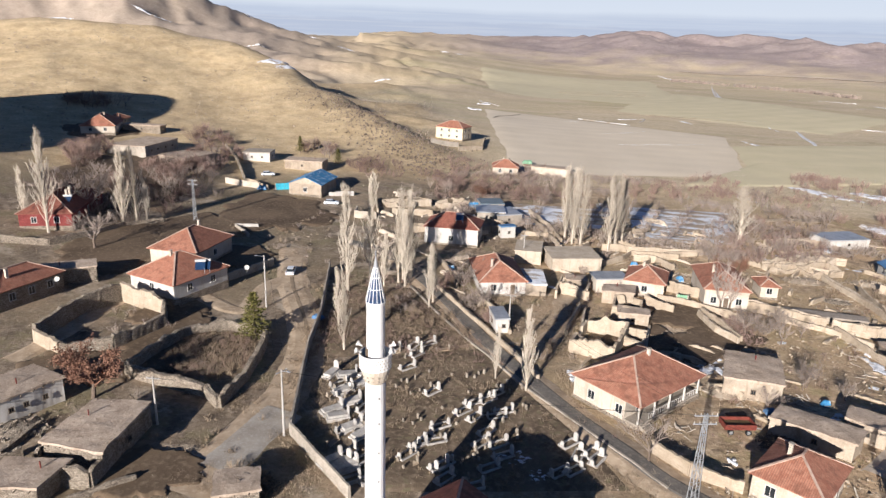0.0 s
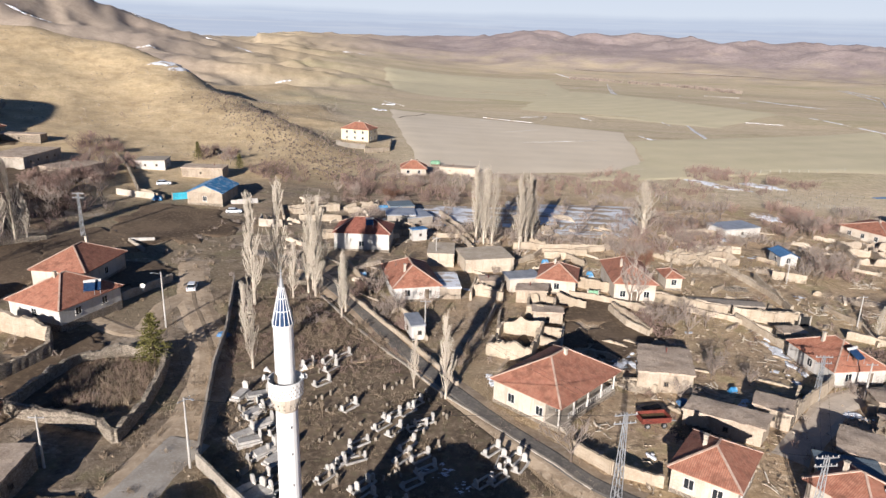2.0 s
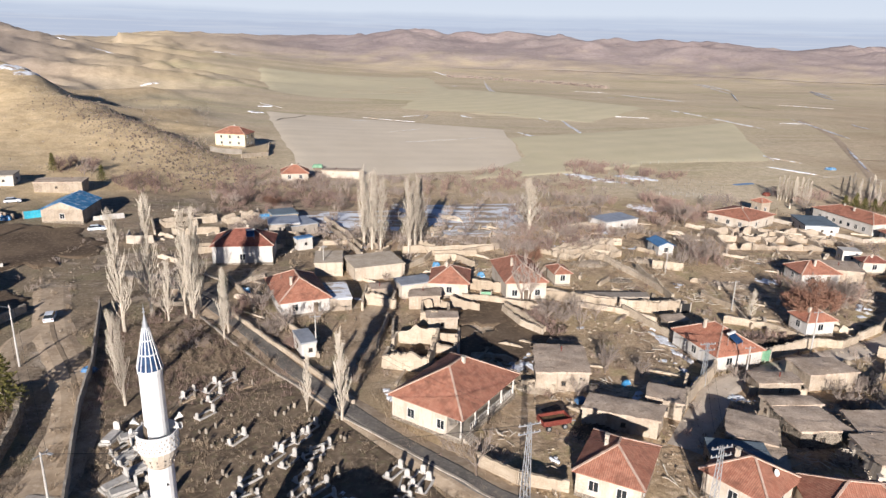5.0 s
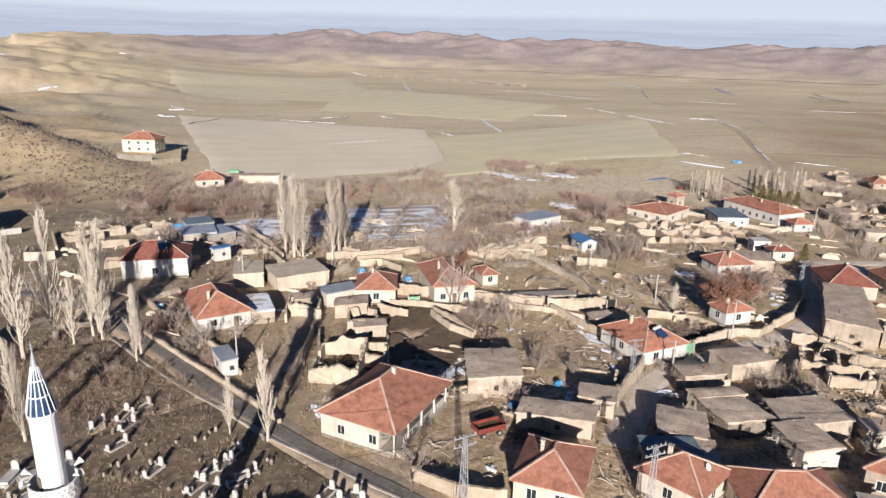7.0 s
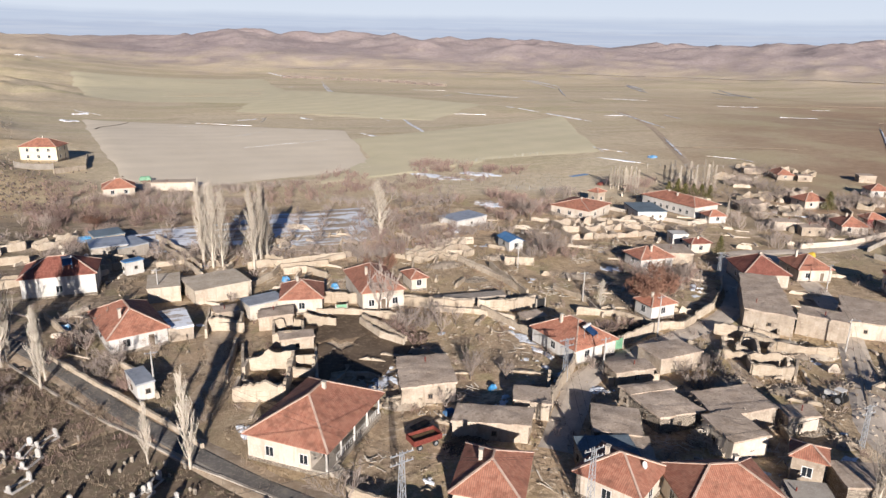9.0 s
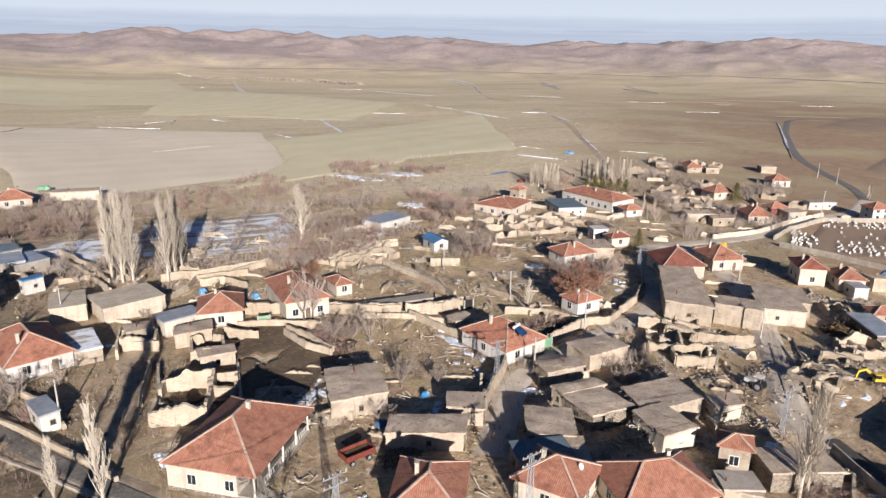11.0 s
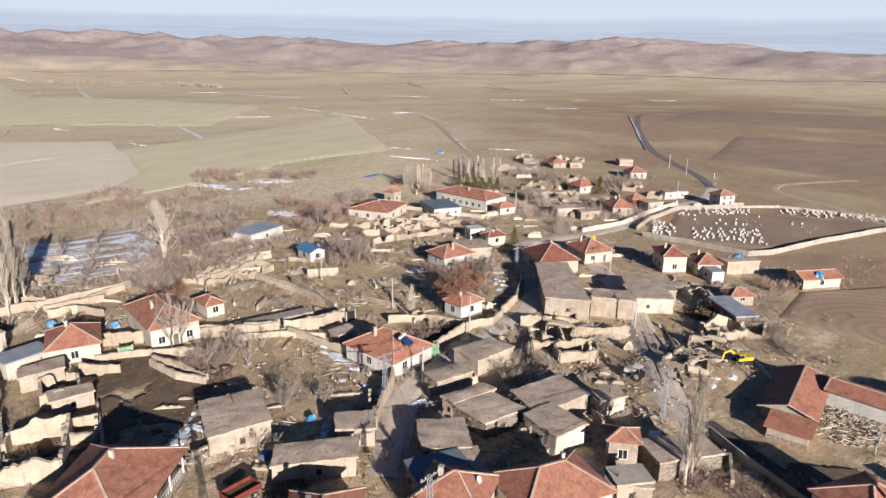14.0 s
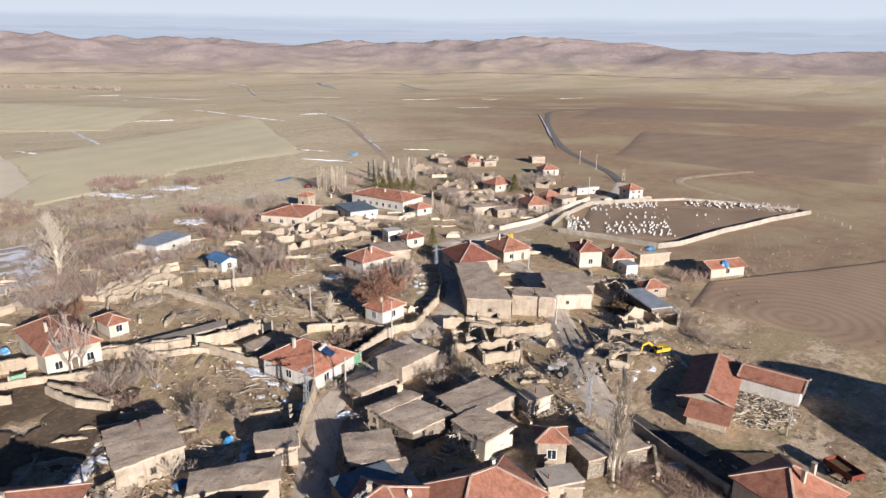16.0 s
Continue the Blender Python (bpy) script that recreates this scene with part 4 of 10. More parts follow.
house(-35.9, 326.1, -20, 14.5, 10.0, 6.0, "two-storey cream-yellow house with red roof and balcony", walls='yellow', storeys=2, wins=(3, 2, 1, 1), rise=2.8)
house(-7.5, 251.3, 2, 9.5, 8.0, 3.2, "small white house with a red hip roof", walls='cream')
flat_house(9.9, 258.8, -13, 13.6, 5.0, 2.8, "long low pale shed at the village edge", walls='cream', wins=(2, 0, 0, 0))
house(-16.9, 152.8, -3, 13.2, 9.0, 4.6, "streaked white house with dark red hip roof", tiles='tile_dark', wins=(1, 1, 1, 1), door=False)
house(-4.7, 123.7, -77, 14.1, 9.1, 3.2, "white cottage with an orange tiled hip roof", wins=(1, 2, 1, 1))
house(26.6, 128.4, -14, 7.7, 8.4, 3.4, "cream house with tiled hip roof beside a metal roof", walls='cream', wins=(1, 1, 1, 1))
house(41.6, 129.0, -93, 14.4, 8.4, 4.2, "cream house with a pale ridged tiled roof", walls='cream', wins=(0, 3, 1, 1))
house(52.4, 133.2, -90, 5.2, 3.5, 3.0, "small tiled outbuilding with cream walls", walls='cream', wins=(0, 1, 0, 0), chimneys=0)
house(66.4, 93.1, -82, 11.2, 9.1, 3.2, "white house with red tiled roof and solar heater", wins=(1, 2, 1, 1), walls='white')
flat_house(88.3, 183.9, -72, 7.9, 12.5, 2.6, "small white hut with a pale metal roof", walls='white', top='metal', wins=(0, 1, 0, 0), name='hut', category='hut', logs=False)
house(88.6, 154.8, -92, 6.3, 4.1, 3.0, "white hut with a blue sheet-metal roof", tiles='bluemetal', roof='gable', chimneys=0, wins=(1, 1, 0, 0), rise=1.0)
house(114.6, 130.3, -96, 7.1, 9.2, 3.2, "white house with bright red tiled roof", wins=(1, 2, 1, 1))
house(92.1, 101.8, -89, 4.8, 5.9, 3.2, "white house with red roof behind bare trees", wins=(1, 1, 1, 1))
house(172.1, 182.6, -84, 23.4, 11.4, 4.2, "long white school building with red tiled roof", wins=(7, 2, 6, 1), chimneys=2, rise=2.0)
house(169.9, 164.2, -102, 5.0, 6.0, 2.8, "small white annex with red tiled roof", wins=(1, 1, 0, 0), chimneys=0)
flat_house(153.5, 178.4, -109, 13.2, 9.8, 3.0, "long shed with a blue-grey metal roof", walls='white', top='greymetal', wins=(2, 3, 0, 0), name='metal_roofed_shed', category='shed', logs=False)
house(133.2, 186.5, -62, 13.8, 15.3, 3.6, "long cream house with pale red hip roof", walls='cream', wins=(3, 2, 1, 1), rise=1.9)
house(150.8, 201.6, -75, 4.2, 4.2, 4.4, "tall narrow mud house behind long roofs", walls='mud', wins=(1, 1, 0, 0), chimneys=0)
house(131.9, 112.2, -117, 11.3, 10.0, 3.6, "cream house with broad brown tiled roof", walls='cream', tiles='tile_dark', wins=(1, 2, 1, 1))
house(146.5, 110.9, -111, 8.9, 8.2, 3.4, "cream house with red tiled hip roof", walls='cream', wins=(1, 2, 1, 1))
house(155.6, 92.8, -130, 7.7, 5.8, 4.6, "tall cream house with dark red roof", walls='cream', wins=(2, 1, 1, 1), tiles='tile_dark')
house(159.3, 85.4, -131, 7.0, 5.6, 3.4, "low house with red tiled hip roof", walls='cream', wins=(1, 1, 1, 1))
flat_house(156.1, 81.6, -125, 6.0, 3.0, 2.6, "small pale blue lean-to beside a red-roofed house", walls='white', top='metal', wins=(1, 0, 0, 0), name='lean_to', category='shed', logs=False)
flat_house(167.0, 79.8, -124, 2.2, 8.5, 3.2, "square mud store with blue sheet on its roof", wins=(1, 0, 0, 0))
house(170.5, 63.5, -121, 5.5, 9.8, 2.8, "lone red-roofed barn at the field edge", walls='cream', wins=(2, 1, 0, 0), chimneys=0, roof='gable', rise=1.2)
flat_house(133.3, 65.5, -124, 11.0, 4.5, 2.6, "open shed under a white sheet-metal roof", walls='wood', top='metal', name='open_shed', category='shed', wins=(0, 0, 0, 0), logs=False)
house(144.0, 69.3, -126, 4.0, 5.0, 2.4, "small shed with a red tiled roof", walls='mud', wins=(0, 1, 0, 0), chimneys=0)
flat_house(114.9, 95.7, -132, 23.5, 7.9, 4.2, "big flat-roofed mud building above the crossroads", wins=(0, 1, 0, 0))
flat_house(116.1, 82.6, -144, 4.9, 8.0, 4.2, "tall mud building with a blank pale wall", wins=(1, 0, 0, 0))
flat_house(125.6, 80.6, -138, 7.7, 9.0, 3.2, "flat-roofed cream house beside the asphalt road", walls='cream')
flat_house(132.0, 84.3, -144, 9.0, 10.3, 3.0, "broad flat earth-roofed barn")
house(104.3, 41.3, -77, 7.2, 14.6, 2.1, "long barn with a red gable roof", walls='concrete', roof='gable', chimneys=0, wins=(0, 2, 0, 0), rise=1.35, door=False)
house(94.2, 38.0, -79, 5.2, 3.4, 1.8, "low pen with a tiled roof against the barn", walls='mud', roof='mono', rise=0.8, chimneys=0, wins=(0, 0, 0, 0))
house(110.4, 34.0, -86, 8.5, 5.0, 3.0, "long pale plastered cowshed with dark red roof", walls='white', roof='gable', chimneys=0, rise=0.9, wins=(0, 1, 0, 0), door=False)
house(17.8, 80.3, -44, 11.1, 14.9, 3.8, "large cream house with broad red pyramid roof and verandah", walls='cream', wins=(2, 3, 1, 1), rise=3.5, porch=2.2)
house(33.2, 60.6, -37, 7.4, 9.1, 3.4, "cream house with a red and brown tiled roof", walls='cream', tiles='tile', wins=(2, 2, 1, 1))
house(56.5, 49.5, 72, 7.9, 11.1, 3.4, "near house with wide orange tiled pyramid roof", walls='cream', wins=(1, 1, 1, 1))
house(80.8, 24.1, 70, 7.9, 8.5, 3.4, "house with worn orange tiled roof by the lane", walls='cream', wins=(1, 2, 1, 1), chimneys=2)
flat_house(36.1, 87.9, -102, 10.3, 7.9, 3.2, "cream mud house with flat cracked earth roof", wins=(1, 1, 0, 0))
flat_house(40.0, 72.8, -119, 4.5, 10.0, 2.6, "long low mud barn with earth roof")
flat_house(48.0, 76.1, -123, 3.9, 4.9, 2.6, "small mud store with an earth roof beside the lane")
flat_house(54.7, 66.2, -128, 6.9, 6.0, 2.6, "low stable with trodden grey earth roof", walls='stone')
flat_house(65.2, 72.0, -97, 2.3, 7.5, 2.8, "mud house with bulging earth roof")
flat_house(64.6, 67.6, -92, 6.7, 6.6, 2.6, "low stone stable with earth roof", walls='stone')
flat_house(73.6, 64.5, -98, 6.6, 9.4, 3.0, "long mud house with grey earth roof and pale gable wall")
flat_house(68.4, 59.0, -95, 6.6, 5.4, 3.0, "mud house with white end wall and earth roof", walls='cream')
flat_house(68.1, 79.6, -99, 3.4, 6.7, 2.4, "small ruined mud store with earth roof")
flat_house(78.3, 82.0, -92, 5.2, 7.8, 2.8, "mud house ruin with dark sagging roof")
flat_house(80.5, 58.9, -111, 2.9, 4.6, 2.8, "small cream store with a grey flat roof", walls='cream')
house(71.3, 49.9, -142, 3.2, 3.6, 3.8, "narrow tower-like shed with red tiled roof", walls='mud', wins=(1, 1, 0, 0), chimneys=0)
flat_house(75.9, 44.0, -117, 4.9, 8.3, 2.8, "stone barn with broad flat earth roof", walls='stone')
flat_house(65.0, 44.9, -136, 3.0, 5.0, 2.4, "low shed with pale flat roof", walls='mud')
flat_house(1.9, 143.6, -93, 8.7, 6.0, 3.0, "pale cream mud barn with a plastered roof", walls="palemud", top="palemud", logs=False, wins=(0, 0, 0, 0))
flat_house(11.7, 141.4, -77, 9.2, 11.3, 3.0, "long cream mud barn with rounded roof", walls="palemud", top="palemud", logs=False, wins=(0, 0, 0, 0))
flat_house(19.9, 120.2, -92, 3.8, 6.0, 2.6, "old mud stable with earth roof")
flat_house(21.2, 109.2, -98, 3.0, 5.0, 2.4, "low mud stable with green-grey roof")
flat_house(11.6, 125.0, -90, 3.2, 4.0, 2.4, "low broken mud shed with earth roof")
house(-63.8, 186.7, -4, 10.0, 13.0, 3.6, "barn under a torn blue tarpaulin roof", tiles='tarp', walls='mud', roof='gable', rise=2.2, chimneys=0, wins=(1, 0, 0, 0))
flat_house(-76.0, 216.4, -1, 13.6, 7.0, 3.0, "flat-roofed barn behind the blue roof")
flat_house(-95.0, 222.9, 7, 9.4, 8.0, 3.0, "white house with dark porch", walls='white', wins=(2, 1, 0, 0), name='flat_roofed_house', category='house', top='concrete')
flat_house(-9.2, 177.8, -83, 8.1, 8.0, 3.0, "long grey metal-roofed shed", walls='concrete', top='metal', logs=False, name='metal_roofed_shed', category='shed')
flat_house(-3.8, 160.9, -64, 1.8, 4.0, 3.0, "pale blue lean-to shed", walls='white', top='bluemetal', logs=False, name='lean_to', category='shed')
house(47.3, 55.7, -62, 7.5, 7.0, 3.4, "near low house with orange tiled roof beside the lane", walls='cream', wins=(1, 1, 1, 1))
flat_house(294.3, 199.7, -123, 6.0, 7.0, 3.0, "small beige block house by the country road", walls='mud', logs=False)
house(267.5, 176.0, -121, 7.4, 7.4, 3.0, "white house with red hip roof by the road", wins=(1, 2, 0, 0), chimneys=0)
house(222.2, 170.5, -103, 7.4, 8.7, 3.2, "cream house with a pale red roof", walls='cream', wins=(1, 2, 0, 0))
house(203.3, 140.8, -121, 9.4, 7.8, 3.0, "long house with a bright red roof", walls='cream', wins=(1, 2, 0, 0))
house(216.6, 142.5, -113, 5.0, 5.8, 3.4, "red brick house behind street trees", walls='redpaint', wins=(1, 1, 0, 0), chimneys=0)
flat_house(217.0, 136.4, -104, 5.0, 7.0, 3.0, "pale grey house beside the street", walls='concrete', logs=False)
house(242.7, 122.9, -116, 6.1, 6.2, 4.6, "white two-storey house with red roof at the bend", storeys=2, wins=(1, 2, 0, 0), chimneys=0)
flat_house(239.8, 142.9, -120, 4.0, 5.0, 2.6, "small white garage beside the street", walls='white', logs=False, top='concrete')
flat_house(244.7, 140.9, -122, 4.0, 5.0, 2.6, "small white garage beside the street", walls='white', logs=False, top='concrete')
flat_house(259.7, 231.4, -113, 5.0, 8.0, 2.4, "low pale barn at the village edge", walls='mud')
house(262.3, 217.1, -119, 11.0, 6.8, 2.6, "low barn with a red roof", walls='mud', wins=(1, 1, 0, 0), chimneys=0)
flat_house(267.3, 209.2, -118, 4.0, 6.0, 2.4, "low pale shed at the village edge", walls='mud')
flat_house(186.9, 150.7, -121, 5.0, 8.0, 2.6, "pale shed with a flat earth roof", walls='cream', logs=False)
flat_house(188.3, 142.3, -113, 4.0, 7.0, 2.6, "pale stable with dark openings", walls='mud', wins=(1, 2, 0, 0), logs=False)
flat_house(195.1, 174.3, -106, 6.0, 7.0, 2.8, "old flat-roofed stone house", walls='stone')
flat_house(137.8, 145.5, -109, 4.0, 4.5, 3.2, "white transformer house beside the square", walls='white', logs=False, name='transformer_house', category='building', top='white')
house(136.6, 136.6, -102, 3.6, 5.7, 3.2, "old house with a patched red roof", walls='cream', wins=(1, 1, 0, 0), tiles='tile_dark')
flat_house(125.2, 133.5, -109, 8.3, 7.9, 2.8, "wide low house with an earth roof", walls='mud')
house(-164.8, 250.6, -8, 6.0, 6.0, 3.0, "small red-roofed house on the slope", walls='mud', wins=(1, 1, 0, 0), chimneys=0)
flat_house(-151.8, 246.5, -88, 5.0, 14.4, 2.6, "low stone sheds on the slope", walls='stone')
flat_house(-111.5, 202.7, -26, 11.7, 15.2, 2.8, "old earth-roofed barn under the hill", walls='mud')
flat_house(-5.2, 178.2, -66, 8.5, 7.4, 2.6, "small store with a grey roof", walls='concrete', top='metal', logs=False)
flat_house(-9.7, 189.2, -75, 6.6, 7.0, 2.6, "grey sheet-roofed barn with mud walls", walls='mud', top='greymetal', logs=False)
flat_house(18.7, 127.1, -76, 4.5, 7.0, 3.0, "shed with a shining corrugated metal roof", walls='cream', top='metal', logs=False, name='metal_roofed_shed', category='shed')
flat_house(49.4, 60.9, -109, 5.0, 7.0, 2.6, "low shed with a dark sheet roof", walls='stone', top='greymetal', logs=False)
flat_house(-3.2, 101.6, -75, 5.4, 2.4, 2.6, "small white hut with a metal roof", walls='white', top='metal', logs=False, name='hut', category='hut')
flat_house(65.3, 44.9, -122, 3.4, 4.4, 2.8, "low shed with grey flat roof", walls='mud', top='concrete')


# ---- trees ----
def limb(m, a, b, ra, rb, n=3):
    m.tube(a, b, ra, rb, n, False)


def branch(m, rnd, start, way, length, r, depth, spread, twig, up=0.15):
    """A crooked branch that forks on."""
    segs = 3 if depth > 0 else 2
    p, d = Vector(start), Vector(way).normalized()
    pts = [p.copy()]
    for s in range(segs):
        d = (d + Vector((rnd.uniform(-1, 1), rnd.uniform(-1, 1), rnd.uniform(-0.6, 1) + up)) * 0.16).normalized()
        q = p + d * (length / segs)
        r2 = max(twig, r * (1 - 0.28 * (s + 1) / segs * 2))
        limb(m, p, q, r, r2, 4 if r > 0.08 else 3)
        p, r = q, r2
        pts.append(p.copy())
    if depth:
        k = 4 if depth > 1 else 5
        for i in range(k):
            at = pts[rnd.choice((1, 2, 3))] if i else pts[-1]
            side = d.orthogonal().normalized()
            side.rotate(Matrix.Rotation(rnd.uniform(0, 6.28), 3, d))
            w = (d + side * rnd.uniform(0.4, 1.0) * spread + Vector((0, 0, up))).normalized()
            branch(m, rnd, at, w, length * rnd.uniform(0.45, 0.75), max(twig, r * 0.75), depth - 1, spread, twig, up)


def poplar_parts(seed):
    """A fastigiate poplar 10 m high, bare, with steep limbs."""
    rnd = random.Random(seed)
    t, c = Mesh(), Mesh()
    lean = Vector((rnd.uniform(-0.2, 0.2), rnd.uniform(-0.2, 0.2), 0))
    pts = [Vector((0, 0, -0.4))] + [lean * (k / 6) ** 2 * 3 + Vector((rnd.uniform(-0.06, 0.06), rnd.uniform(-0.06, 0.06), 10 * k / 6)) for k in range(1, 7)]
    t.pipe(pts, [0.17 * (1 - k / 6.3) for k in range(7)], 6)
    for i in range(104):
        f = rnd.uniform(0.10, 0.97)
        k = min(5, int(f * 6))
        a = pts[k].lerp(pts[k + 1], f * 6 - k)
        ang = rnd.uniform(0, 6.28)
        out = rnd.uniform(0.10, 0.56) * (1.25 - 0.6 * f)
        L = rnd.uniform(1.2, 3.0) * (1.15 - 0.75 * f)
        w = Vector((math.cos(ang) * out, math.sin(ang) * out, 0.9)).normalized()
        b = a + w * L
        mid = a.lerp(b, 0.45) + Vector((math.cos(ang), math.sin(ang), 0)) * 0.10
        limb(c, a, mid, 0.044, 0.030)
        limb(c, mid, b, 0.030, 0.018)
        for j in range(5):
            s = mid.lerp(b, rnd.uniform(0, 1)) if j else b
            a2 = rnd.uniform(0, 6.28)
            e = s + Vector((math.cos(a2) * 0.2, math.sin(a2) * 0.2, rnd.uniform(0.35, 0.95)))
            limb(c, s, e, 0.020, 0.012)
    return t, c


def bare_tree_parts(seed, leafy=False):
    """A round bare tree about 6 m high."""
    rnd = random.Random(seed)
    t, c = Mesh(), Mesh()
    top = Vector((rnd.uniform(-0.2, 0.2), rnd.uniform(-0.2, 0.2), 1.7))
    t.tube((0, 0, -0.4), top, 0.19, 0.13, 7, False)
    for i in range(5):
        a = i * 1.26 + rnd.uniform(0, 0.5)
        w = Vector((math.cos(a) * 0.8, math.sin(a) * 0.8, rnd.uniform(0.6, 1.3)))
        branch(c, rnd, top * rnd.uniform(0.75, 1.0), w, rnd.uniform(1.8, 2.6), 0.085, 3, 0.75, 0.018)
    return t, c


def bush_parts(seed):
    """A thicket of bare stems about 3 m high."""
    rnd = random.Random(seed)
    t, c = Mesh(), Mesh()
    t.tube((0, 0, -0.3), (0.05, 0, 0.5), 0.10, 0.06, 6, False)
    for i in range(13):
        a = rnd.uniform(0, 6.28)
        r = rnd.uniform(0, 0.9)
        s = Vector((math.cos(a) * r, math.sin(a) * r, -0.1))
        w = Vector((math.cos(a) * rnd.uniform(0.1, 0.8), math.sin(a) * rnd.uniform(0.1, 0.8), 1))
        branch(c, rnd, s, w, rnd.uniform(1.0, 1.9), 0.034, 2, 0.75, 0.017, 0.1)
    return t, c


def dense_parts(seed):
    """A close-twigged bare fruit tree about 5 m high."""
    rnd = random.Random(seed)
    t, c = Mesh(), Mesh()
    t.tube((0, 0, -0.4), (0.05, 0, 1.1), 0.16, 0.11, 7, False)
    for i in range(14):
        a = rnd.uniform(0, 6.28)
        w = Vector((math.cos(a) * rnd.uniform(0.2, 1.0), math.sin(a) * rnd.uniform(0.2, 1.0), rnd.uniform(0.5, 1.2)))
        branch(c, rnd, (0, 0, rnd.uniform(0.6, 1.1)), w, rnd.uniform(1.5, 2.3), 0.06, 2, 0.9, 0.030, 0.1)
    return t, c


def pine_parts(seed):
    """A conifer 6 m high of layered needle sprays."""
    rnd = random.Random(seed)
    t, c = Mesh(), Mesh()
    t.tube((0, 0, -0.4), (0, 0, 5.8), 0.14, 0.03, 6, False)
    for i in range(120):
        z = 0.7 + 5.2 * (i / 120)
        reach = (1 - (z - 0.6) / 5.6) * 2.0 + 0.15
        a = i * 2.4 + rnd.uniform(-0.3, 0.3)
        L = reach * rnd.uniform(0.7, 1.1)
        tip = Vector((math.cos(a) * L, math.sin(a) * L, z - 0.12 * L + 0.25))
        limb(c, (0, 0, z), tip, 0.03, 0.01)
        for j in range(16):
            s = Vector((0, 0, z)).lerp(tip, rnd.uniform(0.25, 1.0))
            d = Vector((rnd.uniform(-1, 1), rnd.uniform(-1, 1), rnd.uniform(-0.3, 0.8))) * 0.30
            q = d.cross(Vector((rnd.uniform(-1, 1), rnd.uniform(-1, 1), 1))).normalized() * 0.07
            c.face([s - q, s + q, s + d + q * 0.3, s + d - q * 0.3])
    return t, c


def rust_parts(seed):
    """A small tree with dry rust leaves still hanging."""
    rnd = random.Random(seed)
    t, c = bare_tree_parts(seed)
    ends = [Vector(v) for v in c.v[::7] if v[2] > 1.6]
    for s in ends:
        for j in range(2):
            o = Vector((rnd.gauss(0, 0.22), rnd.gauss(0, 0.22), rnd.gauss(0, 0.2)))
            d = Vector((rnd.uniform(-1, 1), rnd.uniform(-1, 1), rnd.uniform(-1, 0.4))) * 0.09
            q = d.orthogonal().normalized() * 0.055
            c.face([s + o - q, s + o + d, s + o + q, s + o - d])
    return t, c


KINDS = {
    "poplar": (poplar_parts, 10.0, "poplar", "poplar", "poplar", "tall slender bare poplar with pale steep twigs", "village poplars"),
    "tree": (bare_tree_parts, 6.0, "bark", "twigpurple", "bare_tree", "bare round-crowned winter tree with grey-brown twigs", "bare trees"),
    "bush": (bush_parts, 3.0, "bark", "twigred", "bare_bush", "bare reddish-brown thicket of winter stems", "bare bushes"),
    "greybush": (bush_parts, 3.0, "bark", "twigpurple", "bare_bush", "bare grey-mauve thicket of winter stems", "bare bushes"),
    "strawbush": (bush_parts, 3.0, "drygrass", "drygrass", "dry_bush", "dry brown bush with fine stems", "bare bushes"),
    "rust": (rust_parts, 6.0, "bark", "rustleaf", "tree_with_dry_leaves", "small tree with dry rust-brown leaves", "rust-leaved trees"),
    "pine": (pine_parts, 6.0, "bark", "needles", "conifer", "small olive-green conifer with layered branches", "conifers"),
}
KINDS["fruit"] = (dense_parts, 5.0, "bark", "twigred", "fruit_tree", "dense bare fruit tree with red-brown twigs", "bare fruit trees")
GROWN = {}


def plant(kind, x, y, h, lean=0.0, wide=1.0):
    make, tall, bark, leaf, name, label, group = KINDS[kind]
    rnd = random.Random(round(x * 11 + y * 17))
    k = rnd.randrange(4)
    s = h / tall
    m = pose(x, y, relief(x, y) - 0.1, lean, 0, rnd.uniform(0, 360)) @ Matrix.Diagonal((s * wide, s * wide, s, 1))
    if (kind, k) in GROWN:
        g = GROWN[kind, k]
        return copy_thing(g, m @ Matrix.Diagonal((1 / g.scale[0], 1 / g.scale[1], 1 / g.scale[2], 1)))
    t, c = make(100 * len(kind) + k)
    e = new(name)
    tagged(e, label, "tree" if "bush" not in kind else "bush", group)
    e.empty_display_size = 0.3
    part("trunk", t, bark, e)
    part("crown", c, leaf, e)
    GROWN[kind, k] = e
    proto = copy_thing(e, m)
    for o in (*e.children, e):
        bpy.data.objects.remove(o)
    GROWN[kind, k] = proto
    return proto


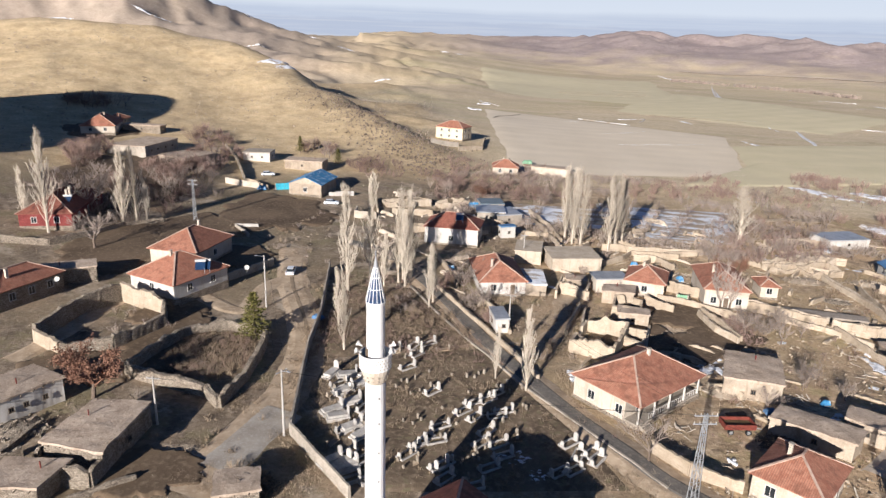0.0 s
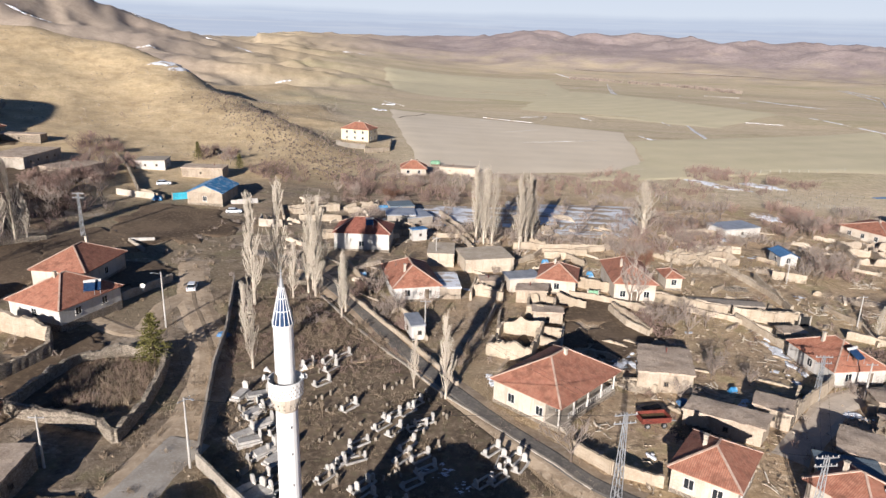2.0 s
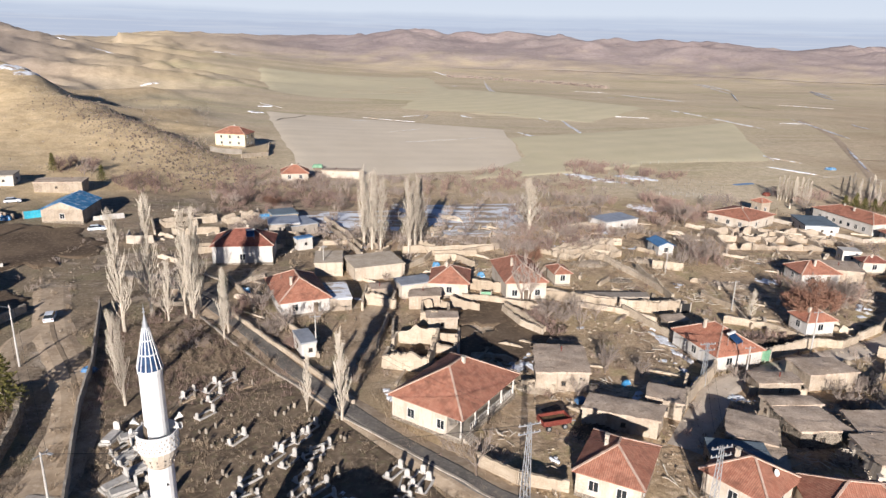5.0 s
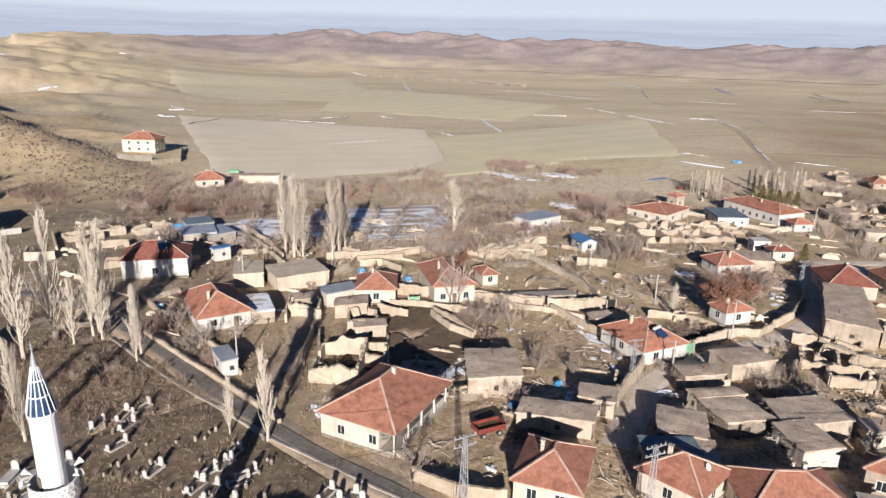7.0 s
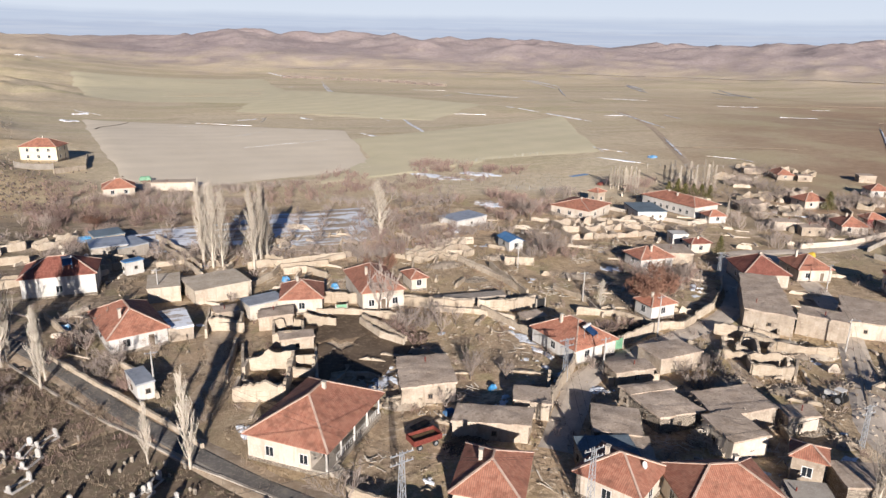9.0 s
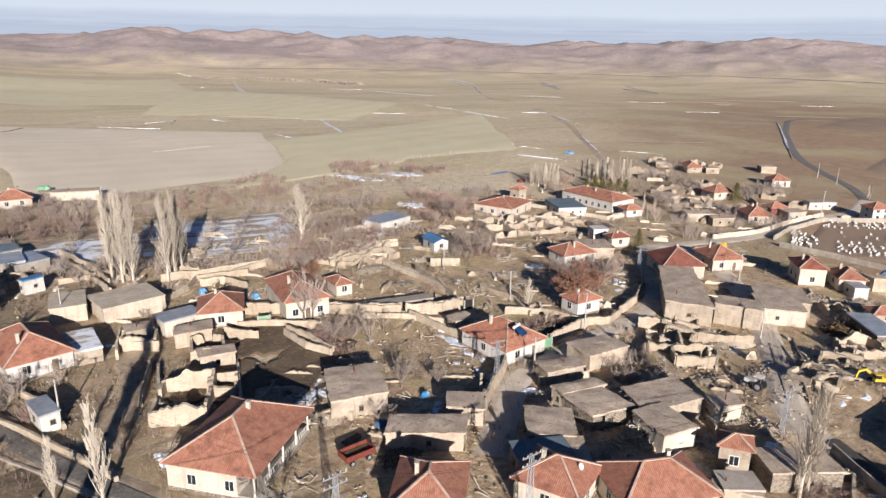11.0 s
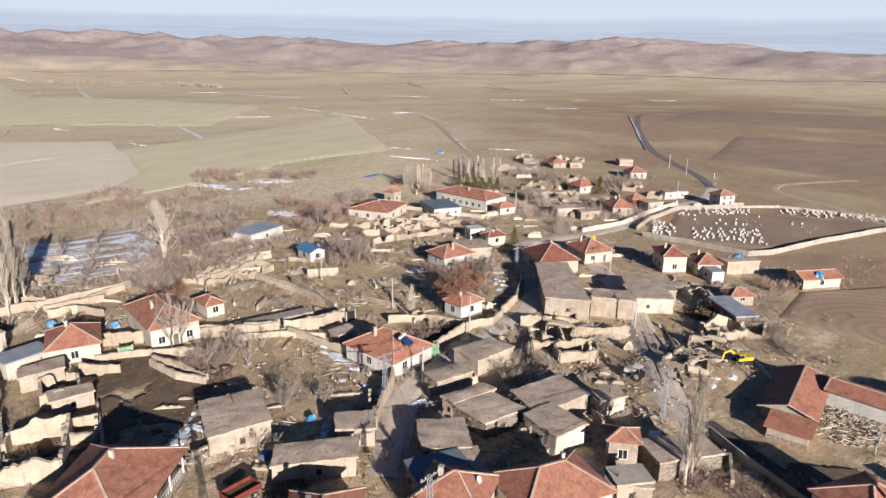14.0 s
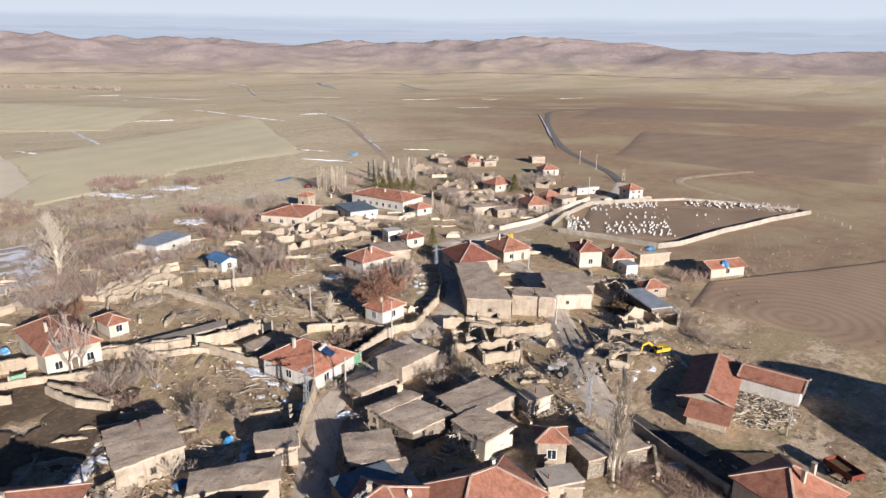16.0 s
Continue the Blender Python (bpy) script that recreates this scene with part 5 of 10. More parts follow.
def thicket(kind, x, y, rx, ry, rot, n, h, seed, wide=1.3):
    """Several shrubs strewn over an oval; far off, one tangled mass of stems."""
    rnd = random.Random(seed)
    c, s = math.cos(radians(rot)), math.sin(radians(rot))
    mass = Mesh() if "bush" in kind and math.hypot(x, y) > 150 else None
    for i in range(n if mass is None else int(n * 1.5)):
        a, r = rnd.uniform(0, 6.28), math.sqrt(rnd.uniform(0, 1))
        px, py = math.cos(a) * r * rx, math.sin(a) * r * ry
        if mass is not None:
            wx, wy = x + c * px - s * py, y + s * px + c * py
            base, tall = Vector((wx, wy, relief(wx, wy) - 0.1)), h * rnd.uniform(0.6, 1.25) / 3
            for k in range(12):
                b = rnd.uniform(0, 6.28)
                q = rnd.uniform(0, 0.9) * wide * tall
                w = Vector((math.cos(b) * rnd.uniform(0.1, 0.8) * wide, math.sin(b) * rnd.uniform(0.1, 0.8) * wide, 1))
                branch(mass, rnd, base + Vector((math.cos(b) * q, math.sin(b) * q, 0)), w, rnd.uniform(1.4, 2.4) * tall, 0.05, 1, 0.8, 0.028, 0.1)
            continue
        plant(kind, x + c * px - s * py, y + s * px + c * py, h * rnd.uniform(0.6, 1.25), 0, wide)
    if mass is not None:
        mat, label = {"bush": ("twigred", "tangled reddish-brown winter scrub"), "greybush": ("twigpurple", "tangled grey-mauve winter scrub")}.get(kind, ("drygrass", "dry brown tangled scrub"))
        tagged(new("thicket", mass.data("thicket", M[mat])), label, "thicket", kind="stuff")


# ---- graves ----
STONES = {}


def grave(x, y, rot, kind):
    """Kerbed grave with an upright stone at each end; kinds: kerb, slab, stones."""
    m = pose(x, y, relief(x, y), random.uniform(-3, 3), random.uniform(-3, 3), rot) @ Matrix.Scale(1.0 if kind == "head" else 1.2, 4)
    if kind in STONES:
        return copy_thing(STONES[kind], m @ Matrix.Scale(1 / (1.0 if kind == "head" else 1.2), 4))
    labels = {"kerb": "white kerbed grave with rounded head and foot stones", "slab": "raised pale grave with a stone slab cover",
              "stones": "old grave marked by two weathered stones", "head": "small white upright gravestone", "rough": "old grave marked by a rough leaning stone"}
    e = new("grave")
    tagged(e, labels[kind], "grave", "village graves")
    mat = "gravestone" if kind in ("stones", "rough") else "marble"

    def stone(px, h, w, th, name):
        s = Mesh()
        n, pts = 8, []
        for k in range(n + 1):
            a = math.pi * k / n
            pts.append((math.cos(a) * w / 2, h - w / 2 + math.sin(a) * w / 2))
        ring = [(w / 2, -0.3)] + pts + [(-w / 2, -0.3)]
        s.face([(px + th / 2, p, q) for p, q in ring])
        s.face([(px - th / 2, p, q) for p, q in reversed(ring)])
        for i in range(len(ring)):
            (p0, q0), (p1, q1) = ring[i], ring[(i + 1) % len(ring)]
            s.face([(px - th / 2, p0, q0), (px - th / 2, p1, q1), (px + th / 2, p1, q1), (px + th / 2, p0, q0)])
        part(name, s, mat, e)
    if kind == "kerb":
        for y0, y1, x0, x1 in ((-0.55, -0.40, -1.15, 1.15), (0.40, 0.55, -1.15, 1.15), (-0.40, 0.40, -1.15, -1.0), (-0.40, 0.40, 1.0, 1.15)):
            part("kerb", Mesh().box(x0, x1, y0, y1, -0.3, 0.34), mat, e)
        part("soil", Mesh().box(-1.0, 1.0, -0.40, 0.40, -0.3, 0.14), "graveearth", e)
        stone(-1.1, 1.2, 0.55, 0.16, "headstone")
        stone(1.1, 0.95, 0.45, 0.14, "footstone")
    elif kind == "slab":
        part("base", Mesh().box(-1.3, 1.3, -0.7, 0.7, -0.3, 0.35), mat, e)
        part("cover", Mesh().box(-1.1, 1.1, -0.5, 0.5, 0.35, 0.62), mat, e)
        stone(-1.2, 1.6, 0.7, 0.16, "headstone")
    elif kind == "rough":
        stone(-0.8, 0.55, 0.26, 0.16, "headstone")
        part("mound", Mesh().box(-0.7, 0.7, -0.3, 0.3, -0.3, 0.1), "graveearth", e)
    elif kind == "stones":
        stone(-0.9, 0.8, 0.34, 0.14, "headstone")
        stone(0.9, 0.6, 0.3, 0.12, "footstone")
        part("mound", Mesh().box(-0.8, 0.8, -0.35, 0.35, -0.3, 0.12), "dirtroad", e)
    else:
        stone(-0.5, 0.95, 0.55, 0.18, "headstone")
        part("base", Mesh().box(-0.6, 0.7, -0.33, 0.33, -0.3, 0.3), mat, e)
    STONES[kind] = copy_thing(e, m)
    for o in (*e.children, e):
        bpy.data.objects.remove(o)
    return STONES[kind]


def graveyard(corners, nx, ny, rot, kinds, seed, skip=0.2, jitter=0.35):
    """Loose rows of graves over a four-cornered plot."""
    rnd = random.Random(seed)
    a, b, c, d = [Vector(p) for p in corners]
    for i in range(nx):
        for j in range(ny):
            u, v = (i + 0.5 + rnd.uniform(-jitter, jitter)) / nx, (j + 0.5 + rnd.uniform(-jitter, jitter)) / ny
            k = rnd.choice(kinds)
            turn = rot + rnd.gauss(0, 11) + (180 if rnd.random() < 0.08 else 0)
            if rnd.random() < skip:
                continue
            p = a.lerp(b, u).lerp(d.lerp(c, u), v)
            grave(p.x, p.y, turn, k)


# ---- street furniture ----
def concrete_pole(x, y, h, arms=1, lamp=False, rot=0, label="slim concrete power pole with insulators"):
    e = thing("power_pole", x, y, rot, label, "pole", "power poles")
    part("shaft", Mesh().tube((0, 0, -0.6), (0, 0, h), 0.17, 0.10, 8), "pole", e)
    for k in range(arms):
        z = h - 0.35 - 0.7 * k
        part("crossarm", Mesh().box(-0.9, 0.9, -0.05, 0.05, z, z + 0.09), "steel", e)
        for xx in (-0.8, 0.0, 0.8):
            part("insulator", Mesh().tube((xx, 0, z + 0.09), (xx, 0, z + 0.28), 0.05, 0.03, 6), "marble", e)
    if lamp:
        part("lamp_arm", Mesh().beam((0, 0, h - 0.25), (0, -1.2, h + 0.15), 0.06), "steel", e)
        part("lamp_head", Mesh().box(-0.12, 0.12, -1.65, -1.1, h + 0.08, h + 0.22), "steel", e)
    return e


def lattice_pole(x, y, h, rot=0, foot=0.7, label="steel lattice power mast with crossarms"):
    e = thing("lattice_mast", x, y, rot, label, "power mast", "lattice masts")
    t = 0.28
    for sx in (-1, 1):
        for sy in (-1, 1):
            part("leg", Mesh().beam((sx * foot / 2, sy * foot / 2, -0.4), (sx * t / 2, sy * t / 2, h), 0.08), "steel", e)
    n = int(h / 0.75)
    for k in range(n):
        f0, f1 = k / n, (k + 1) / n
        w0, w1 = (foot + (t - foot) * f0) / 2, (foot + (t - foot) * f1) / 2
        s = 1 if k % 2 else -1
        br = Mesh()
        br.beam((-w0 * s, -w0, h * f0), (w1 * s, -w1, h * f1), 0.05)
        br.beam((-w0 * s, w0, h * f0), (w1 * s, w1, h * f1), 0.05)
        br.beam((-w0, -w0 * s, h * f0), (-w1, w1 * s, h * f1), 0.05)
        br.beam((w0, -w0 * s, h * f0), (w1, w1 * s, h * f1), 0.05)
        part("bracing", br, "steel", e)
    for z in (h - 0.3, h - 1.3):
        part("crossarm", Mesh().box(-1.3, 1.3, -0.07, 0.07, z, z + 0.12), "steel", e)
        for xx in (-1.2, -0.6, 0.6, 1.2):
            part("insulator", Mesh().tube((xx, 0, z + 0.12), (xx, 0, z + 0.36), 0.06, 0.04, 6), "marble", e)
    return e


def wire(x0, y0, h0, x1, y1, h1, sag=0.9):
    a, b = Vector((x0, y0, relief(x0, y0) + h0)), Vector((x1, y1, relief(x1, y1) + h1))
    m, n = Mesh(), 10
    pts = [a.lerp(b, k / n) - Vector((0, 0, sag * 4 * (k / n) * (1 - k / n))) for k in range(n + 1)]
    m.pipe(pts, [0.016] * len(pts), 3)
    return tagged(new("power_line", m.data("power_line", M["black"])), "thin sagging overhead power line", "wire", "power lines")


def post_fence(x0, y0, x1, y1, gap, h, mat="pole", label="row of pale posts with wire", name="post_fence"):
    L = math.hypot(x1 - x0, y1 - y0)
    e = thing(name, x0, y0, math.degrees(math.atan2(y1 - y0, x1 - x0)), label, "fence", "field fences")
    n = int(L / gap)
    z0 = relief(x0, y0)
    data = Mesh().tube((0, 0, -0.4), (0, 0, h), 0.085, 0.07, 5).data("post", M[mat])
    tops = []
    for k in range(n + 1):
        s = k * L / max(1, n)
        px, py = x0 + (x1 - x0) * s / L, y0 + (y1 - y0) * s / L
        p = part("post", data, mat, e)
        p.location = (s, 0.15 * math.sin(k * 2.3), relief(px, py) - z0)
        tops.append(Vector((s, 0, relief(px, py) - z0)))
    for hh in (0.45 * h, 0.9 * h):
        w = Mesh()
        for p, q in zip(tops, tops[1:]):
            w.beam(p + Vector((0, 0, hh)), q + Vector((0, 0, hh)), 0.02)
        part("fence_wire", w, "steel", e)
    return e


def ruin(x, y, rot, w, d, h, label="roofless mud-brick ruin with broken walls", mat="mudwall", doors=True):
    """Four ragged walls round an empty floor, one with a gap."""
    e = thing("ruin", x, y, rot, label, "ruin", "ruins")
    sd = x * 0.37 + y * 0.21
    cuts = ((-w / 2, -d / 2, w / 2, -d / 2), (w / 2, -d / 2, w / 2, d / 2), (w / 2, d / 2, -w / 2, d / 2), (-w / 2, d / 2, -w / 2, -d / 2))
    for i, (x0, y0, x1, y1) in enumerate(cuts):
        L = math.hypot(x1 - x0, y1 - y0)
        n = max(3, int(L / 0.45))
        m, cols = Mesh(), []
        for k in range(n + 1):
            f = k / n
            px, py = x0 + (x1 - x0) * f, y0 + (y1 - y0) * f
            q = noise.noise(Vector((px * 0.22 + sd, py * 0.22, sd))) + 0.5 * noise.noise(Vector((px * 0.7, py * 0.7, sd)))
            q = round(q * 5) / 5 + 0.12 * noise.noise(Vector((px * 2.3, py * 2.3, sd)))
            top = h * (0.88 + 0.55 * q)
            if doors and i == int(abs(sd * 10)) % 4 and 0.35 < f < 0.6:
                top = 0.25
            o = Vector((y1 - y0, x0 - x1, 0)).normalized()
            wob = 0.03 * noise.noise(Vector((px * 1.2, py * 1.2, 8 + sd)))
            b = Vector((px, py, 0))
            cols.append([b + o * (0.32 + wob) + Vector((0, 0, -1.2)), b + o * (0.24 - wob) + Vector((0, 0, top)), b - o * (0.22 + wob) + Vector((0, 0, top * 1.03)), b - o * (0.3 - wob) + Vector((0, 0, -1.2))])
        for a, b in zip(cols, cols[1:]):
            for k in range(3):
                m.face([a[k], b[k], b[k + 1], a[k + 1]])
        m.face(cols[0])
        m.face(list(reversed(cols[-1])))
        part("wall", m, mat, e)
    return e


def field(a, b, c, d, mat, label, lift=0.12, n=26):
    """A field between four corners, laid over the ground."""
    A, B, C, D = [Vector(p) for p in (a, b, c, d)]
    verts, faces = [], []
    for i in range(n + 1):
        for j in range(n + 1):
            u, v = i / n, j / n
            p = A.lerp(B, u).lerp(D.lerp(C, u), v)
            k = 0.035 * (B - A).length * (noise.noise(Vector((p.x / 60, p.y / 60, 3.0))) + 0.5 * noise.noise(Vector((p.x / 17, p.y / 17, 5.0))))
            p = p + Vector((k, k * 0.6))
            edge = i in (0, n) or j in (0, n)
            verts.append((p.x, p.y, relief(p.x, p.y) + (-0.3 if edge else lift + 0.0007 * p.length)))
    for i in range(n):
        for j in range(n):
            q = i * (n + 1) + j
            faces.append((q, q + n + 1, q + n + 2, q + 1))
    me = bpy.data.meshes.new("field")
    me.from_pydata(verts, [], faces)
    me.polygons.foreach_set("use_smooth", [True] * len(faces))
    me.materials.append(M[mat])
    return tagged(new("field", me), label, "field", kind="structure")


def furrow_mat(name, dark, light, centre, pitch, amount=0.5):
    """Ploughed or sown earth with long curved rows."""
    m, nt, bsdf = nodes_of(name, 0.95)
    g = nt.nodes.new("ShaderNodeNewGeometry")
    sub = nt.nodes.new("ShaderNodeVectorMath")
    sub.operation = "SUBTRACT"
    nt.links.new(g.outputs["Position"], sub.inputs[0])
    sub.inputs[1].default_value = centre
    w = nt.nodes.new("ShaderNodeTexWave")
    w.wave_type, w.rings_direction = "RINGS", "Z"
    w.inputs["Scale"].default_value = 1 / pitch
    w.inputs["Distortion"].default_value, w.inputs["Detail"].default_value, w.inputs["Detail Scale"].default_value = 3.0, 3.0, 0.4
    nt.links.new(sub.outputs[0], w.inputs["Vector"])
    v = world_coords(nt)
    n1, n2 = noise_tex(nt, v, 0.05, 5, 0.6), noise_tex(nt, v, 1.2, 6, 0.7)
    c = mix(nt, ramp(nt, n1, 0.3, 0.7), dark, light)
    k = nt.nodes.new("ShaderNodeMath")
    k.operation = "MULTIPLY"
    nt.links.new(w.outputs["Fac"], k.inputs[0])
    k.inputs[1].default_value = amount
    c = mix(nt, k.outputs[0], c, mix(nt, 1.0, c, (0.66, 0.66, 0.66), "MULTIPLY"))
    c = mix(nt, ramp(nt, n2, 0.3, 1.0), c, light)
    nt.links.new(c, bsdf.inputs["Base Color"])
    bump(nt, bsdf, n2, 0.5, 0.1)
    return m


M["plough"] = furrow_mat("ploughed_earth", (0.30, 0.205, 0.135), (0.42, 0.30, 0.20), (150, 40, 0), 9.0, 0.75)
M["straw"] = furrow_mat("straw_stubble", (0.62, 0.53, 0.395), (0.72, 0.625, 0.48), (100, -300, 0), 60.0, 0.16)
M["sown"] = furrow_mat("thin_winter_wheat", (0.53, 0.475, 0.30), (0.64, 0.56, 0.375), (0, 900, 0), 80.0, 0.2)
M["brown"] = furrow_mat("brown_fallow", (0.235, 0.165, 0.112), (0.33, 0.24, 0.165), (300, -300, 0), 50.0, 0.3)


def solar_heater(x, y, z, rot):
    e = thing("solar_water_heater", x, y, rot, "roof-mounted solar water heater with white tank", "solar heater", "solar heaters", z=z)
    p = part("panel", Mesh().box(-0.9, 0.9, -0.95, 0.95, -0.03, 0.03), "spireblue", e)
    p.matrix_local = pose(0, 0, 0.45, 28, 0, 0)
    part("tank", Mesh().tube((-0.95, 0.95, 1.15), (0.95, 0.95, 1.15), 0.25, 0.25, 12), "frame", e)
    for sx in (-0.8, 0.8):
        part("leg", Mesh().beam((sx, 0.85, -0.9), (sx, 0.85, 1.0), 0.06), "steel", e)
        part("leg", Mesh().beam((sx, -0.75, -0.9), (sx, -0.75, 0.2), 0.06), "steel", e)
    return e


def satellite_dish(x, y, z, rot):
    e = thing("satellite_dish", x, y, rot, "white satellite dish on a short bracket", "satellite dish", "satellite dishes", z=z)
    m = Mesh()
    rings = [(0.0, 0.0), (0.25, 0.03), (0.45, 0.11)]
    for (r0, h0), (r1, h1) in zip(rings, rings[1:]):
        for k in range(12):
            a, b = 2 * math.pi * k / 12, 2 * math.pi * (k + 1) / 12
            m.face([(r0 * math.cos(a), -h0, r0 * math.sin(a)), (r1 * math.cos(a), -h1, r1 * math.sin(a)), (r1 * math.cos(b), -h1, r1 * math.sin(b)), (r0 * math.cos(b), -h0, r0 * math.sin(b))])
    d = part("dish", m, "frame", e)
    d.matrix_local = pose(0, 0, 0.6, -30, 0, 0)
    part("bracket", Mesh().tube((0, 0.1, -0.4), (0, 0.05, 0.6), 0.03, 0.03, 6), "steel", e)
    return e


# ---- things over the village ----

# roads
strip("verge", ((-28, 134), (-22.5, 126), (-14.4, 112), (-6.5, 96.8), (-1.6, 88.5), (2.4, 82), (6.8, 75.3), (10.3, 70.4), (14.6, 65), (18.2, 60.2), (23, 56)), 6.4, "dirtroad", "dusty verge beside the asphalt lane", "verge", edge=0.4, lift=0.26)
strip("road", ((-41.2, 143.0), (-32, 139.1), (-22.3, 126), (-14.0, 112), (-6.3, 97.2), (-1.4, 88.8), (2.6, 82.2), (7.0, 75.5), (10.5, 70.6), (14.8, 65.2), (18.4, 60.4), (23.2, 56.2)), 3.9, "lanegrey", "narrow worn asphalt village lane", "road", edge=0.25, lift=0.34)
strip("dirt_road", ((-51.9, 133.7), (-45.3, 113.4), (-37.1, 96.0), (-33.1, 83.7), (-32.0, 71.4), (-33.1, 63.7), (-34.5, 55.7), (-35.8, 48.5)), 7.5, "dirtroad", "wide rutted dirt road", "road", edge=0.8)
strip("track", ((-72.6, 70.2), (-71.8, 80.3), (-71.3, 95.2), (-67.2, 105.6), (-49.9, 97.0), (-49.2, 108.8), (-46.6, 116.3)), 4.5, "dirtroad", "muddy side track", "road", edge=0.8)
strip("lane", ((45.5, 66.1), (49.9, 70.9), (55.1, 76.2), (59.6, 80.9), (64.9, 84.1), (72.5, 86.3), (80.6, 89.1), (88.5, 91.1), (97.3, 93.4), (106.5, 96.7), (117.2, 104.1), (127.1, 115.6), (139.6, 128.5), (147.9, 132.2), (159.7, 130.3), (177.1, 127.3), (203.1, 129.6), (229.3, 132.8), (246.8, 132.7), (272.9, 142.0)), 5.8, "paving", "pale compacted lane through the village", "road", edge=0.4)
strip("road", ((272.9, 142.0), (294.8, 159.9), (322.3, 189.9), (354.3, 221.1), (411.0, 264.4), (484.1, 315.0), (583.5, 370.2), (691.2, 380.0)), 5.5, "oldasphalt", "asphalt country road into the plain", "road", edge=0.2)
strip("road", ((86.6, 46.0), (88.4, 50.2), (92.3, 55.6), (101.7, 63.4), (111.6, 71.9), (121, 80.2), (126.4, 85.4), (132.6, 92.6), (140.4, 102.4), (148.2, 114.8), (154.4, 129.0)), 6.0, "paving", "pale village street running downhill", "road", edge=0.4)
strip("road", ((88.6, 47.5), (87.3, 44.0), (84.8, 37.4), (82.6, 31.6), (80.2, 24.5), (78, 18)), 4.0, "asphalt", "dark patched asphalt street beside a wall", "road", edge=0.2, lift=0.2)
strip("track", ((86.3, 70.3), (88.8, 76.3), (92.9, 84.1), (93.9, 89.7)), 3, "dirtroad", "narrow muddy path", "road", edge=0.4)
strip("track", ((2.4, 90.6), (5.6, 97.7), (8.8, 106.3), (8.7, 115.9), (11.5, 120.6)), 5, "dirtroad", "dirt alley between walls", "road", edge=0.5)
strip("track", ((238.7, 245.8), (297.4, 328.9), (363.0, 424.5), (421.5, 534.7)), 6, "dirtroad", "farm track across the plain", "road")
strip("track", ((393, 1941), (753, 1831), (1087, 1655), (1361, 1438), (1586, 1185), (1717, 918), (1857, 686), (1916, 501)), 11, "paving", "distant pale highway", "road", lift=2.2, step=30.0)
strip("track", ((257.0, 73.4), (275.0, 95.0), (294.3, 125.8), (333.1, 117.3), (433.6, 69.4)), 5, "dirtroad", "field track", "road")
strip("grass_strip", ((-47.4, 119.0), (-44.4, 111.0), (-36.6, 95.0), (-32.6, 83.0), (-31.7, 73.0)), 1.3, "drygrass", "dead grass between the wheel tracks", "grass", edge=1.2, lift=0.2, kind="stuff")
strip("paving_patch", ((-31.2, 67.5), (-32.3, 63.0), (-33.5, 57.5), (-34.6, 53.5)), 6.2, "apron", "pale worn concrete apron at the junction", "paving", edge=1.0, lift=0.24)

# fields
field((-5, 247), (98, 290), (127, 440), (-39, 565), 'straw', 'pale straw stubble field')
field((99, 294), (232, 304), (346, 518), (111, 392), 'sown', 'thin green winter wheat')
field((211, 1025), (337, 651), (209, 495), (76, 613), 'sown', 'distant green field strip')
field((-46, 807), (159, 657), (268, 1562), (-108, 1463), 'sown', 'distant green field')
field((343, 184), (346, 56), (508, 81), (463, 225), 'brown', 'dark brown fallow slope')
field((141, 60), (140, 20), (224, 32), (161, 64), 'plough', 'ploughed field with curved furrows')
field((503, 309), (591, 119), (924, 146), (704, 388), 'brown', 'brown ploughed land')
field((55, 255), (153, 294), (175, 343), (113, 337), 'sown', 'green field edge')
field((-30, 83), (-16, 52), (15, 57), (-4, 94), 'graveearth', 'dark trodden earth of the old graveyard')
field((181, 113), (196, 86), (265, 68), (226, 131), 'brown', 'dark stony earth of the walled graveyard')
field((-38, 116), (-30, 83), (-4, 94), (-20, 118), 'graveearth', 'dark weedy slope above the graves')
# damp ground patches that also carry painted shade
patch("earth_patch", -115.3, 173.9, 19.0, 34.8, 25, "dampshade", "damp dark earth between the houses with missing shade painted in", "earth", lift=0.34, seed=301, kind="structure", ragged=0.32, rings=14)
patch("earth_patch", -87.9, 120.7, 10.2, 18.1, 17, "dampshade", "damp dark earth between the houses with missing shade painted in", "earth", lift=0.34, seed=302, kind="structure", ragged=0.32, rings=14)
patch("earth_patch", -65.4, 160.7, 16.0, 18.4, 21, "dampshade", "damp dark earth between the houses with missing shade painted in", "earth", lift=0.34, seed=303, kind="structure", ragged=0.32, rings=14)
patch("earth_patch", -77.4, 138.6, 9.8, 13.9, 19, "dampshade", "damp dark earth between the houses with missing shade painted in", "earth", lift=0.34, seed=304, kind="structure", ragged=0.32, rings=14)
patch("earth_patch", -55.0, 84.3, 7.5, 11.0, 12, "dampshade", "damp dark earth between the houses with missing shade painted in", "earth", lift=0.34, seed=305, kind="structure", ragged=0.32, rings=14)
patch("earth_patch", -60.6, 123.5, 6.8, 7.4, 17, "dampshade", "damp dark earth between the houses with missing shade painted in", "earth", lift=0.34, seed=306, kind="structure", ragged=0.32, rings=14)
patch("earth_patch", -166.6, 239.4, 13.1, 17.2, 29, "dampshade", "damp dark earth between the houses with missing shade painted in", "earth", lift=0.34, seed=307, kind="structure", ragged=0.32, rings=14)
patch("earth_patch", 35.2, 103.6, 6.5, 10.0, -43, "dampshade", "damp dark earth between the houses with missing shade painted in", "earth", lift=0.34, seed=308, kind="structure", ragged=0.32, rings=14)
